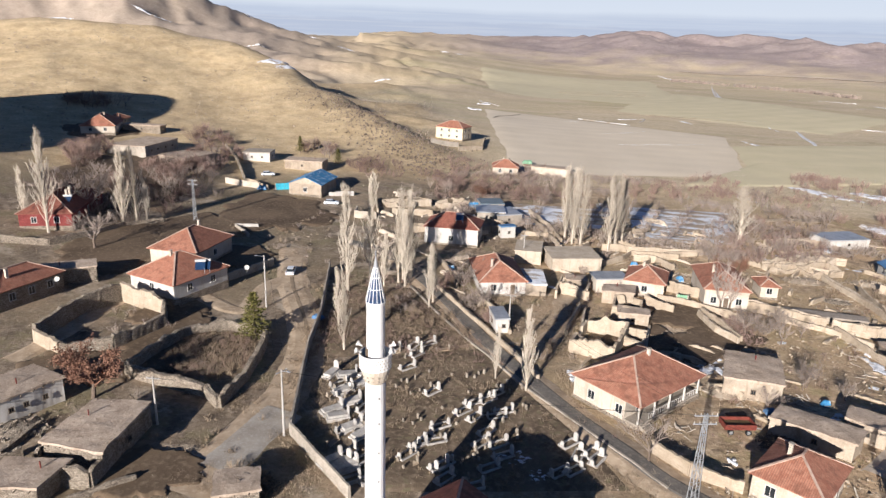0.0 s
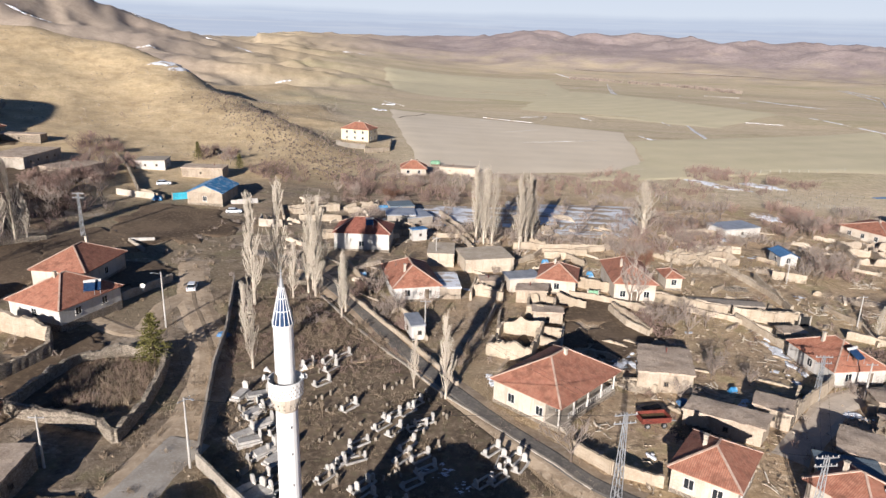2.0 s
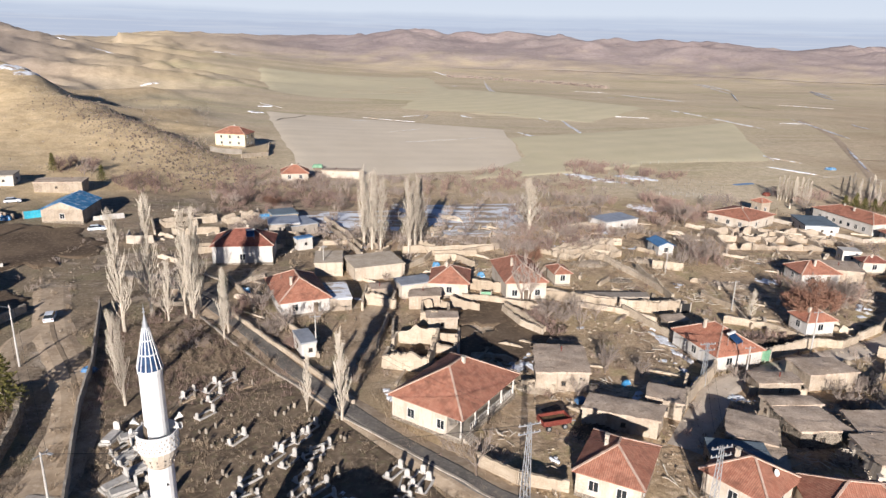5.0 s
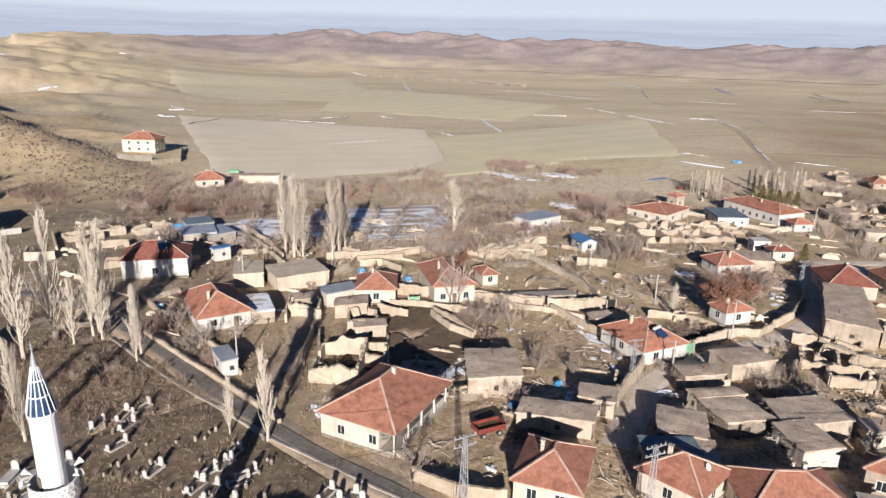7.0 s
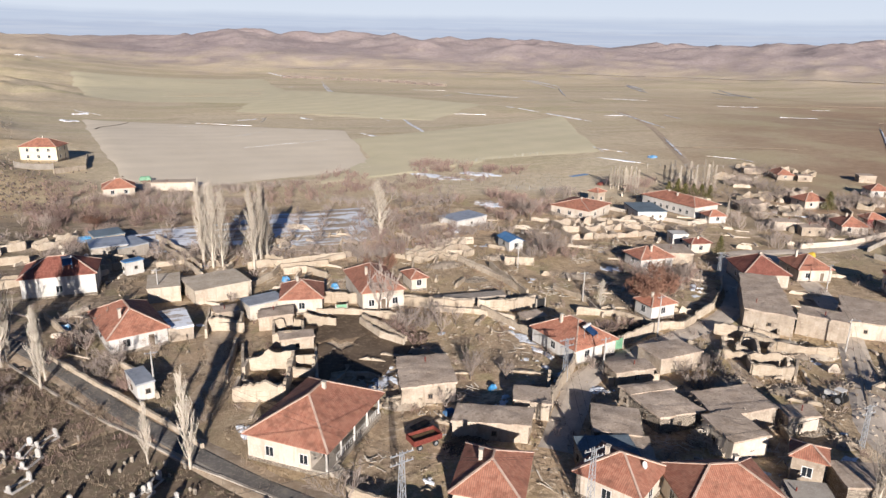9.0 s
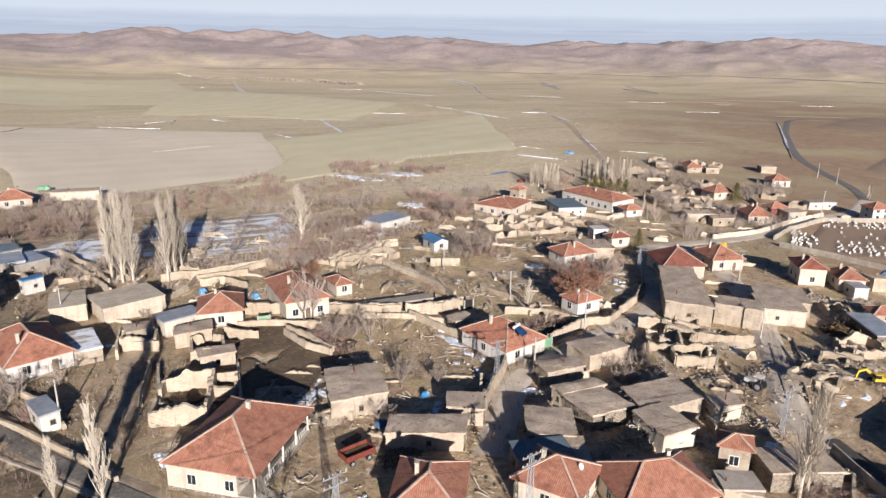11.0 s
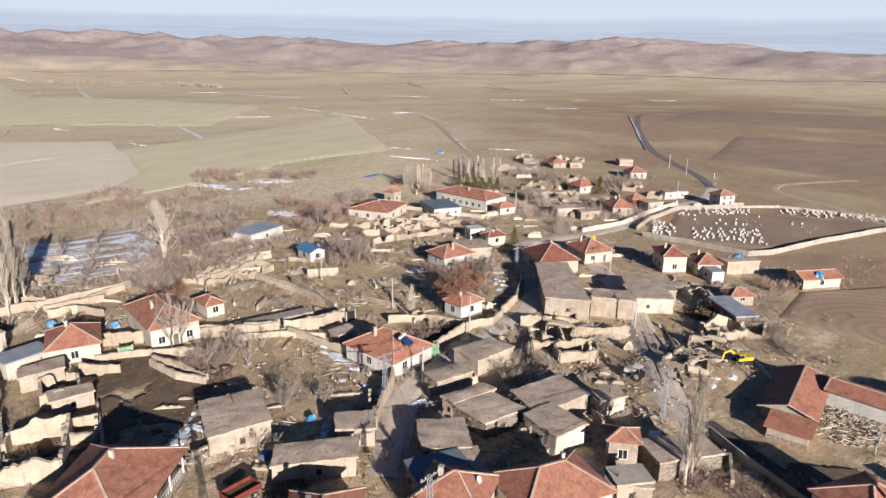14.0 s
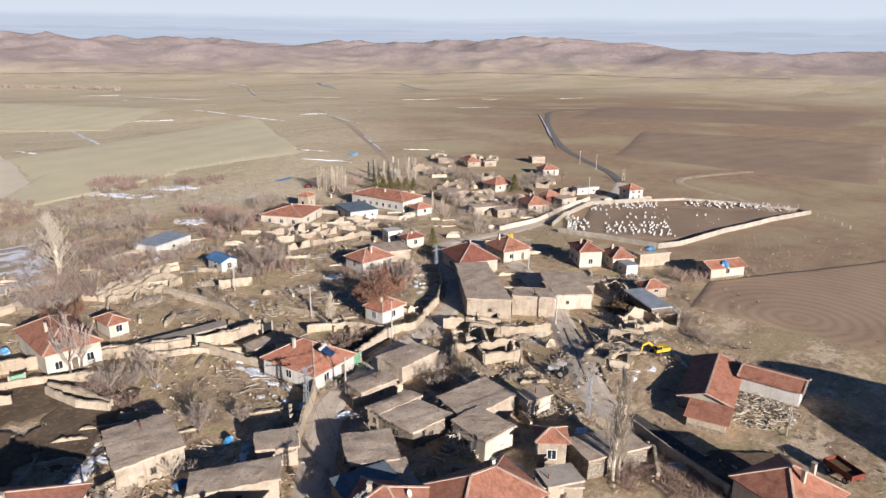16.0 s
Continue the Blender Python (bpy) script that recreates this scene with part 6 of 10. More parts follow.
patch("earth_patch", 32.4, 116.2, 6.1, 9.2, -43, "dampshade", "damp dark earth between the houses with missing shade painted in", "earth", lift=0.34, seed=309, kind="structure", ragged=0.32, rings=14)
patch("earth_patch", 21.4, 101.9, 5.1, 8.4, -44, "dampshade", "damp dark earth between the houses with missing shade painted in", "earth", lift=0.34, seed=310, kind="structure", ragged=0.32, rings=14)
patch("earth_patch", 87.3, 29.7, 6.5, 3.6, -44, "dampshade", "damp dark earth between the houses with missing shade painted in", "earth", lift=0.34, seed=311, kind="structure", ragged=0.32, rings=14)
patch("earth_patch", -41.9, 51.2, 6.9, 4.6, 14, "dampshade", "damp dark earth between the houses with missing shade painted in", "earth", lift=0.34, seed=321, kind="structure", ragged=0.32, rings=14)
patch("earth_patch", -62.1, 71.4, 9.3, 6.6, 16, "dampshade", "damp dark earth between the houses with missing shade painted in", "earth", lift=0.34, seed=322, kind="structure", ragged=0.32, rings=14)
patch("earth_patch", -59.6, 91.2, 6.5, 5.0, 18, "dampshade", "damp dark earth between the houses with missing shade painted in", "earth", lift=0.34, seed=323, kind="structure", ragged=0.32, rings=14)

field((29.3, 168.5), (59.0, 173.5), (68.5, 215.5), (34.5, 212.0), "rowsnow", "orchard plot with snow lying in its rows", lift=0.12)
field((-3.0, 174.8), (22.5, 178.0), (30.0, 204.5), (-7.0, 200.2), "rowsnow", "orchard plot with thin snow in its rows", lift=0.12)

# walls
rubble_wall(-40.5, 123.5, -35.3, 99.9, 1.7, mat='concrete', ragged=0.03, thick=0.35, label='low concrete cemetery wall', name='cemetery_wall')
rubble_wall(-35.3, 99.9, -33.5, 87.6, 1.7, mat='concrete', ragged=0.03, thick=0.35, label='low concrete cemetery wall', name='cemetery_wall')
rubble_wall(-33.6, 87.7, -30.8, 74.3, 1.7, mat='concrete', ragged=0.03, thick=0.35, label='low concrete cemetery wall', name='cemetery_wall')
rubble_wall(-30.8, 74.3, -28.1, 62.5, 1.7, mat='concrete', ragged=0.03, thick=0.35, label='low concrete cemetery wall', name='cemetery_wall')
rubble_wall(-28.1, 62.5, -23.2, 57.2, 1.7, mat='concrete', ragged=0.03, thick=0.35, label='low concrete cemetery wall', name='cemetery_wall')
rubble_wall(-23.2, 57.2, -17.5, 51.4, 1.7, mat='concrete', ragged=0.03, thick=0.35, label='low concrete cemetery wall', name='cemetery_wall')
rubble_wall(-21.9, 118.0, -15.3, 106.1, 0.4, mat='concrete', ragged=0.1, thick=0.4, label='low concrete kerb wall beside the lane')
rubble_wall(-15.3, 106.1, -9.1, 96.2, 0.4, mat='concrete', ragged=0.1, thick=0.4, label='low concrete kerb wall beside the lane')
rubble_wall(-9.1, 96.2, -3.8, 88.6, 0.4, mat='concrete', ragged=0.1, thick=0.4, label='low concrete kerb wall beside the lane')
rubble_wall(-3.8, 88.6, 1.4, 80.3, 0.4, mat='concrete', ragged=0.1, thick=0.4, label='low concrete kerb wall beside the lane')
rubble_wall(1.4, 80.3, 6.5, 74.2, 0.4, mat='concrete', ragged=0.1, thick=0.4, label='low concrete kerb wall beside the lane')
rubble_wall(6.5, 74.2, 10.9, 68.4, 0.4, mat='concrete', ragged=0.1, thick=0.4, label='low concrete kerb wall beside the lane')
rubble_wall(10.9, 68.4, 14.9, 63.6, 0.4, mat='concrete', ragged=0.1, thick=0.4, label='low concrete kerb wall beside the lane')
rubble_wall(14.9, 63.6, 18.4, 58.9, 0.4, mat='concrete', ragged=0.1, thick=0.4, label='low concrete kerb wall beside the lane')
rubble_wall(-16.5, 118.3, -9.2, 105.5, 1.0)
rubble_wall(-9.2, 105.5, -4.8, 98.4, 1.0)
rubble_wall(-4.8, 98.4, -0.9, 91.7, 1.0)
rubble_wall(-0.9, 91.7, 3.6, 82.8, 1.0)
rubble_wall(17.7, 66.6, 21.6, 62.2, 1.6, label='pale stone retaining wall below the house')
rubble_wall(21.6, 62.2, 27.1, 59.8, 1.6, label='pale stone retaining wall below the house')
rubble_wall(-55.3, 70.9, -48.6, 69.6, 1.9, thick=0.8, ragged=0.3, mat='stone', label='dry field-stone garden wall')
rubble_wall(-48.6, 69.6, -42.1, 68.5, 1.9, thick=0.8, ragged=0.3, mat='stone', label='dry field-stone garden wall')
rubble_wall(-42.1, 68.5, -39.4, 66.1, 1.9, thick=0.8, ragged=0.3, mat='stone', label='dry field-stone garden wall')
rubble_wall(-39.4, 66.1, -38.9, 73.8, 1.9, thick=0.8, ragged=0.3, mat='stone', label='dry field-stone garden wall')
rubble_wall(-38.9, 73.8, -39.8, 83.0, 1.9, thick=0.8, ragged=0.3, mat='stone', label='dry field-stone garden wall')
rubble_wall(-39.8, 83.0, -41.2, 88.3, 1.9, thick=0.8, ragged=0.3, mat='stone', label='dry field-stone garden wall')
rubble_wall(-55.3, 70.9, -54.7, 78.8, 1.9, thick=0.8, ragged=0.3, mat='stone', label='dry field-stone garden wall')
rubble_wall(-54.7, 78.8, -53.0, 85.4, 1.9, thick=0.8, ragged=0.3, mat='stone', label='dry field-stone garden wall')
rubble_wall(-53.0, 85.4, -48.1, 88.9, 1.9, thick=0.8, ragged=0.3, mat='stone', label='dry field-stone garden wall')
rubble_wall(-48.1, 88.9, -42.3, 89.2, 1.9, thick=0.8, ragged=0.3, mat='stone', label='dry field-stone garden wall')
rubble_wall(-73.3, 76.3, -73.5, 87.3, 3.0, thick=0.7, mat="stone")
rubble_wall(-73.5, 87.3, -70.2, 94.8, 3.0, thick=0.7, mat="stone")
rubble_wall(-70.2, 94.8, -60.5, 91.5, 3.3, thick=0.7)
rubble_wall(-60.5, 91.5, -58.2, 86.8, 3.0, thick=0.7, mat="stone")
rubble_wall(-73.3, 76.3, -67.7, 74.0, 2.2, thick=0.7)
rubble_wall(-67.7, 74.0, -61.4, 77.6, 2.0, thick=0.7, mat="stone")
rubble_wall(-61.4, 77.6, -58.2, 86.8, 2.4, thick=0.7, mat="stone")
rubble_wall(-108.6, 113.8, -99.6, 116.2, 1.6, mat='stone', label='dry field-stone garden wall')
rubble_wall(-99.6, 116.2, -95.8, 123.5, 1.6, mat='stone', label='dry field-stone garden wall')
rubble_wall(-95.8, 123.5, -93.1, 133.9, 1.4, mat='stone', label='dry field-stone garden wall')
rubble_wall(-93.1, 133.9, -86.9, 140.1, 1.4, mat='stone', label='dry field-stone garden wall')
rubble_wall(-57.4, 110.2, -52.3, 121.6, 1.6, mat='concrete')
rubble_wall(-58.2, 56.1, -58.3, 53.5, 0.7, mat='stone', label='dry field-stone garden wall')
rubble_wall(-58.3, 53.5, -58.4, 50.0, 0.7, mat='stone', label='dry field-stone garden wall')
rubble_wall(-31.9, 124.5, -28.7, 124.9, 0.9, mat='stone', label='low cemetery wall of weathered stone')
rubble_wall(-28.7, 124.9, -26.1, 124.7, 0.9, mat='stone', label='low cemetery wall of weathered stone')
rubble_wall(-8.2, 115.7, -3.5, 107.4, 0.9)
rubble_wall(-3.5, 107.4, -1.1, 98.8, 0.9)
rubble_wall(-18.9, 137.8, -14.8, 127.0, 1.2)
rubble_wall(-14.8, 127.0, -12.5, 119.4, 1.2)
rubble_wall(12.7, 111.8, 10.8, 98.0, 1.2)
rubble_wall(10.8, 98.0, 15.4, 94.5, 1.2)
rubble_wall(24.9, 119.3, 30.1, 116.2, 2.2)
rubble_wall(35.2, 116.5, 37.6, 111.8, 1.6)
rubble_wall(37.6, 111.8, 39.6, 104.9, 1.6)
rubble_wall(30.0, 130.0, 42.5, 125.0, 2.1)
rubble_wall(42.5, 125.0, 52.5, 119.1, 2.1)
rubble_wall(52.5, 119.1, 58.6, 116.7, 2.1)
rubble_wall(59.3, 116.3, 65.9, 112.9, 2.4)
rubble_wall(65.9, 112.9, 71.4, 114.1, 2.4)
rubble_wall(28.1, 123.2, 36.9, 119.5, 1.4)
rubble_wall(36.9, 119.5, 43.3, 115.7, 1.4)
rubble_wall(9.1, 128.8, 7.4, 118.2, 1.8)
rubble_wall(8.4, 121.7, 14.1, 119.1, 1.8)
rubble_wall(11.9, 114.0, 10.2, 106.4, 1.4)
rubble_wall(10.2, 106.4, 8.6, 100.0, 1.4)
rubble_wall(23.8, 106.0, 20.4, 91.4, 1.2)
rubble_wall(0.9, 163.9, 6.3, 164.9, 1.2)
rubble_wall(6.3, 164.9, 11.5, 167.8, 1.2)
rubble_wall(20.3, 157.0, 30.3, 157.2, 1.7)
rubble_wall(30.3, 157.2, 45.4, 160.1, 1.7)
rubble_wall(27.2, 150.3, 32.5, 150.0, 1.6)
rubble_wall(32.5, 150.0, 35.6, 144.1, 1.6)
rubble_wall(51.1, 76.1, 56.1, 81.3, 2.2)
rubble_wall(56.1, 81.3, 59.8, 84.1, 2.2)
rubble_wall(59.8, 84.1, 64.7, 89.1, 2.2)
rubble_wall(75.0, 91.2, 81.5, 93.0, 2.0)
rubble_wall(81.5, 93.0, 88.5, 95.1, 2.0)
rubble_wall(46.5, 124.4, 52.8, 118.1, 2.0)
rubble_wall(52.8, 118.1, 58.3, 116.2, 2.0)
rubble_wall(59.2, 115.8, 64.8, 114.2, 2.4)
rubble_wall(64.8, 114.2, 70.6, 112.9, 2.4)
rubble_wall(50.7, 118.0, 57.3, 114.4, 1.0)
rubble_wall(57.3, 114.4, 63.4, 108.2, 1.0)
rubble_wall(34.6, 115.7, 36.0, 108.2, 1.5)
rubble_wall(36.0, 108.2, 38.9, 103.9, 1.5)
rubble_wall(35.2, 154.9, 40.0, 157.6, 1.4)
rubble_wall(40.0, 157.6, 45.7, 160.0, 1.4)
rubble_wall(39.6, 117.4, 42.7, 116.2, 1.3)
rubble_wall(29.1, 85.2, 32.0, 85.6, 1.0)
rubble_wall(32.0, 85.6, 33.6, 82.9, 1.0)
rubble_wall(27.8, 84.4, 26.0, 87.4, 0.7)
rubble_wall(88.2, 95.4, 92.4, 93.9, 1.6)
rubble_wall(92.4, 93.9, 97.5, 96.1, 1.6)
rubble_wall(98.3, 96.8, 106.3, 100.3, 1.7)
rubble_wall(106.3, 100.3, 115.9, 107.3, 1.7)
rubble_wall(115.9, 107.3, 123.6, 114.5, 1.7)
rubble_wall(99.5, 86.9, 101.1, 79.8, 2.0, label='pale retaining wall of mud and stone')
rubble_wall(101.1, 79.8, 108.3, 73.4, 2.0, label='pale retaining wall of mud and stone')
rubble_wall(99.9, 74.5, 93.3, 69.5, 0.9, ragged=0.4)
rubble_wall(118.6, 72.1, 106.2, 61.6, 0.35, mat='stone')
rubble_wall(106.2, 61.6, 98.9, 55.3, 0.35, mat='stone')
rubble_wall(85.9, 45.5, 82.9, 38.9, 1.4, mat='concrete', ragged=0.03, thick=0.3, label='grey concrete wall beside the street')
rubble_wall(82.9, 38.9, 79.3, 29.8, 1.4, mat='concrete', ragged=0.03, thick=0.3, label='grey concrete wall beside the street')
rubble_wall(74.6, 45.4, 82.3, 40.7, 1.2)
rubble_wall(82.3, 40.7, 76.5, 37.5, 1.2)
rubble_wall(103.6, 57.5, 108.5, 54.2, 0.6, ragged=0.4)
rubble_wall(123.4, 64.5, 122.7, 61.0, 1.8)
rubble_wall(181.1, 116.6, 183.1, 101.6, 1.5, mat='concrete', ragged=0.03, thick=0.35, label='low concrete cemetery wall', name='cemetery_wall')
rubble_wall(183.1, 101.6, 184.2, 85.7, 1.5, mat='concrete', ragged=0.03, thick=0.35, label='low concrete cemetery wall', name='cemetery_wall')
rubble_wall(184.2, 85.7, 191.5, 82.2, 1.5, mat='concrete', ragged=0.03, thick=0.35, label='low concrete cemetery wall', name='cemetery_wall')
rubble_wall(191.5, 82.2, 217.6, 78.6, 1.5, mat='concrete', ragged=0.03, thick=0.35, label='low concrete cemetery wall', name='cemetery_wall')
rubble_wall(217.6, 78.6, 245.6, 72.4, 1.5, mat='concrete', ragged=0.03, thick=0.35, label='low concrete cemetery wall', name='cemetery_wall')
rubble_wall(245.6, 72.4, 265.8, 65.7, 1.5, mat='concrete', ragged=0.03, thick=0.35, label='low concrete cemetery wall', name='cemetery_wall')
rubble_wall(186.4, 122.1, 201.6, 127.2, 1.5, mat='concrete', ragged=0.03, thick=0.35, label='low concrete cemetery wall', name='cemetery_wall')
rubble_wall(201.6, 127.2, 223.6, 129.5, 1.5, mat='concrete', ragged=0.03, thick=0.35, label='low concrete cemetery wall', name='cemetery_wall')
rubble_wall(223.6, 129.5, 245.8, 116.5, 1.5, mat='concrete', ragged=0.03, thick=0.35, label='low concrete cemetery wall', name='cemetery_wall')
rubble_wall(245.8, 116.5, 257.1, 108.2, 0.9, mat='concrete', ragged=0.03, thick=0.35, label='low concrete cemetery wall', name='cemetery_wall')
rubble_wall(257.1, 108.2, 264.0, 92.3, 0.9, mat='concrete', ragged=0.03, thick=0.35, label='low concrete cemetery wall', name='cemetery_wall')
rubble_wall(264.0, 92.3, 268.4, 70.3, 0.9, mat='concrete', ragged=0.03, thick=0.35, label='low concrete cemetery wall', name='cemetery_wall')
rubble_wall(268.4, 70.3, 265.8, 65.7, 0.9, mat='concrete', ragged=0.03, thick=0.35, label='low concrete cemetery wall', name='cemetery_wall')
rubble_wall(169.7, 130.8, 188.4, 129.2, 1.5, mat='cream', ragged=0.05, label='long pale plastered street wall')
rubble_wall(188.4, 129.2, 211.4, 133.2, 1.5, mat='cream', ragged=0.05, label='long pale plastered street wall')
rubble_wall(211.4, 133.2, 231.1, 133.8, 1.5, mat='cream', ragged=0.05, label='long pale plastered street wall')
rubble_wall(66.5, 178.6, 73.4, 181.5, 1.2)
rubble_wall(73.4, 181.5, 80.6, 183.9, 1.2)
rubble_wall(61.0, 153.3, 68.7, 155.1, 1.4)
rubble_wall(68.7, 155.1, 76.5, 152.3, 1.4)
rubble_wall(74.9, 165.9, 82.6, 165.3, 1.2)
rubble_wall(69.9, 153.9, 73.0, 136.2, 1.2)
rubble_wall(73.0, 136.2, 73.2, 120.1, 1.2)
rubble_wall(79.9, 142.3, 86.7, 139.6, 2.0)
rubble_wall(83.5, 157.6, 89.2, 149.8, 1.0)
rubble_wall(147.3, 190.2, 153.2, 176.4, 1.2, mat='cream', ragged=0.05)
rubble_wall(153.2, 176.4, 158.4, 163.5, 1.2, mat='cream', ragged=0.05)
rubble_wall(158.4, 163.5, 170.9, 164.0, 1.2, mat='cream', ragged=0.05)
rubble_wall(133.4, 172.1, 143.7, 165.9, 1.2)
rubble_wall(143.7, 165.9, 148.9, 157.5, 1.2)
rubble_wall(77.2, 107.5, 83.6, 103.9, 1.4)
rubble_wall(83.6, 103.9, 87.5, 97.3, 1.4)
rubble_wall(-84.6, 185.6, -76.2, 181.7, 1.8)
rubble_wall(-112.5, 234.2, -103.3, 220.9, 1.6, mat='stone', label='dry field-stone garden wall')
rubble_wall(-103.3, 220.9, -93.1, 201.6, 1.6, mat='stone', label='dry field-stone garden wall')
rubble_wall(-93.1, 201.6, -86.3, 188.6, 1.6, mat='stone', label='dry field-stone garden wall')
rubble_wall(-56.3, 184.5, -51.5, 187.8, 1.4, mat='white', ragged=0.02, label='white plastered yard wall')
rubble_wall(-44.1, 186.0, -40.7, 172.8, 1.0)
rubble_wall(-36.6, 172.6, -25.4, 175.4, 1.8)
rubble_wall(2.0, 189.2, 7.2, 174.5, 1.5)
rubble_wall(7.2, 174.5, 10.3, 159.5, 1.5)
rubble_wall(-42.8, 294.2, -30.9, 301.9, 2.2, mat='concrete')
rubble_wall(-30.1, 292.6, -20.0, 303.8, 1.8)
rubble_wall(-20.0, 303.8, -20.9, 337.6, 1.8)
ruin(14.0, 97.4, -110, 10.0, 7.1, 2.6)
ruin(19.9, 99.5, -106, 4.0, 3.8, 2.4)
ruin(11.5, 122.9, -103, 4.0, 5.3, 2.2)
ruin(94.0, 81.6, -133, 7.0, 5.5, 2.0)
ruin(92.7, 74.1, -130, 5.0, 6.0, 2.0)
ruin(114.7, 162.0, -8, 6.2, 8.1, 1.70, label="roofless compartments of an old mud-brick stable", mat="mud")
ruin(117.4, 170.8, -8, 6.6, 8.1, 1.95, label="roofless compartments of an old mud-brick stable", mat="mud")
ruin(121.9, 161.2, -6, 6.6, 8.1, 1.70, label="roofless compartments of an old mud-brick stable", mat="mud")
ruin(124.6, 170.1, -6, 6.9, 8.1, 1.95, label="roofless compartments of an old mud-brick stable", mat="mud")
ruin(129.1, 160.5, -4, 6.9, 8.1, 1.70, label="roofless compartments of an old mud-brick stable", mat="mud")
ruin(131.8, 169.3, -4, 6.2, 8.1, 1.95, label="roofless compartments of an old mud-brick stable", mat="mud")
ruin(136.3, 159.8, -7, 6.2, 8.1, 1.70, label="roofless compartments of an old mud-brick stable", mat="mud")
ruin(139.0, 168.6, -7, 6.6, 8.1, 1.95, label="roofless compartments of an old mud-brick stable", mat="mud")
ruin(143.5, 159.0, -5, 6.6, 8.1, 1.70, label="roofless compartments of an old mud-brick stable", mat="mud")
ruin(146.2, 167.8, -5, 6.9, 8.1, 1.95, label="roofless compartments of an old mud-brick stable", mat="mud")
ruin(29.1, 173.7, 26, 6, 5, 1.7)
ruin(70.2, 160.7, 27, 7, 4, 1.7)
ruin(64.7, 157.2, 30, 9, 5, 1.7)
ruin(71.2, 152.9, 25, 9, 5, 1.7)
ruin(62.3, 152.9, 28, 7, 4, 1.7)
ruin(73.1, 160.8, 30, 8, 5, 1.7)
ruin(102.6, 56.2, 25, 4, 3, 0.9)
ruin(112.6, 61.0, 25, 4, 4, 1.2)
ruin(119.9, 62.4, 27, 6, 4, 1.7)
ruin(97.3, 81.2, 30, 6, 5, 1.7)
ruin(-36.7, 183.0, 28, 8, 5, 1.7)
ruin(-31.3, 188.1, 26, 6, 5, 1.7)
ruin(-21.3, 189.1, 29, 9, 4, 1.7)

# trees
plant("poplar", -93.4, 133.8, 18.4)
plant("poplar", -91.4, 136.3, 17.3)
plant("poplar", -90.2, 138.6, 12.1)
plant("poplar", -104.7, 123.2, 21.0)
plant("poplar", -111.6, 125.6, 13.1)
plant("poplar", -33.6, 112.2, 19.7)
plant("poplar", -30.7, 119.8, 20.6)
plant("poplar", -27.7, 87.2, 12.8)
plant("poplar", -31.1, 96.2, 9.9)
plant("poplar", -24.2, 121.6, 19.2)
plant("poplar", -22.8, 123.1, 18.1)
plant("poplar", -16.3, 110.4, 10.8)
plant("poplar", -22.6, 119.7, 9.5)
plant("poplar", 11.2, 163.2, 18.5)
plant("poplar", 13.0, 159.8, 19.4)
plant("poplar", 15.0, 158.7, 18.1)
plant("poplar", 12.3, 166.2, 16.8)
plant("poplar", 14.0, 164.9, 17.9)
plant("poplar", 21.7, 156.2, 17.9)
plant("poplar", 23.7, 158.9, 17.9)
plant("poplar", 26.0, 163.9, 16.1)
plant("poplar", 23.0, 161.4, 16.4)
plant("poplar", 59.5, 177.2, 14.5, wide=2.5)
plant("poplar", 1.8, 79.1, 12.5)
plant("poplar", -2.8, 82.0, 8.2)
plant("poplar", -16.7, 107.7, 11.9)
plant("poplar", -24.9, 120.3, 15.2)
plant("poplar", -23.2, 118.3, 14.8)
plant("poplar", -27.4, 117.4, 11.1)
plant("poplar", 72.6, 41.6, 14.3)
plant("poplar", 83.6, 108.3, 6.0, wide=1.6)
plant("poplar", 73.8, 41.5, 13.0)
plant("poplar", 171.3, 220.3, 8.2)
plant("poplar", 173.4, 221.3, 8.7)
plant("poplar", 175.6, 222.4, 7.4)
plant("poplar", 173.5, 218.1, 9.1)
plant("poplar", 175.7, 219.1, 7.8)
plant("poplar", 177.9, 220.1, 8.4)
plant("poplar", 175.7, 215.9, 8.2)
plant("poplar", 178.0, 216.8, 8.8)
plant("poplar", 180.2, 217.8, 7.4)
plant("poplar", 178.0, 213.6, 9.2)
plant("poplar", 180.2, 214.6, 7.8)
plant("poplar", 200.7, 223.0, 7.6)
plant("poplar", 199.3, 218.4, 9.4)
plant("poplar", 197.9, 213.9, 11.2)
plant("poplar", 196.5, 209.5, 9.6)
plant("poplar", 206.8, 217.1, 8.7)
plant("poplar", 205.3, 212.5, 10.5)
plant("poplar", 203.8, 208.1, 9.0)
plant("poplar", 212.6, 212.7, 10.4)
plant("poplar", 213.6, 211.6, 9.1)
plant("poplar", 214.7, 210.6, 10.4)
plant("poplar", 215.8, 209.6, 9.1)
plant("poplar", 178.1, 166.1, 6.2)
plant("poplar", 277.3, 143.7, 5.3)
plant("poplar", 276.3, 142.3, 5.9)
plant("rust", -56.1, 64.1, 7.4, wide=1.5)
plant("rust", 92.8, 103.9, 9.0, wide=1.4)
plant("rust", 47.2, 137.6, 6.8, wide=1.0)
plant("rust", 92.7, 107.2, 6.7, wide=1.2)
plant("rust", 101.6, 108.3, 5.2, wide=1.2)
plant("rust", -12.9, 201.9, 4.5, wide=1.6)
plant("pine", -42.6, 87.0, 8.3, wide=1.2)
plant("pine", 192.6, 205.7, 5.9)
plant("pine", -86.0, 241.6, 6.6)
plant("pine", -67.6, 229.0, 5.6, wide=1.1)
plant("pine", 186.0, 203.6, 5.5, wide=1.3)
plant("pine", 188.1, 201.5, 5.5, wide=1.3)
plant("pine", 190.3, 199.4, 5.5, wide=1.3)
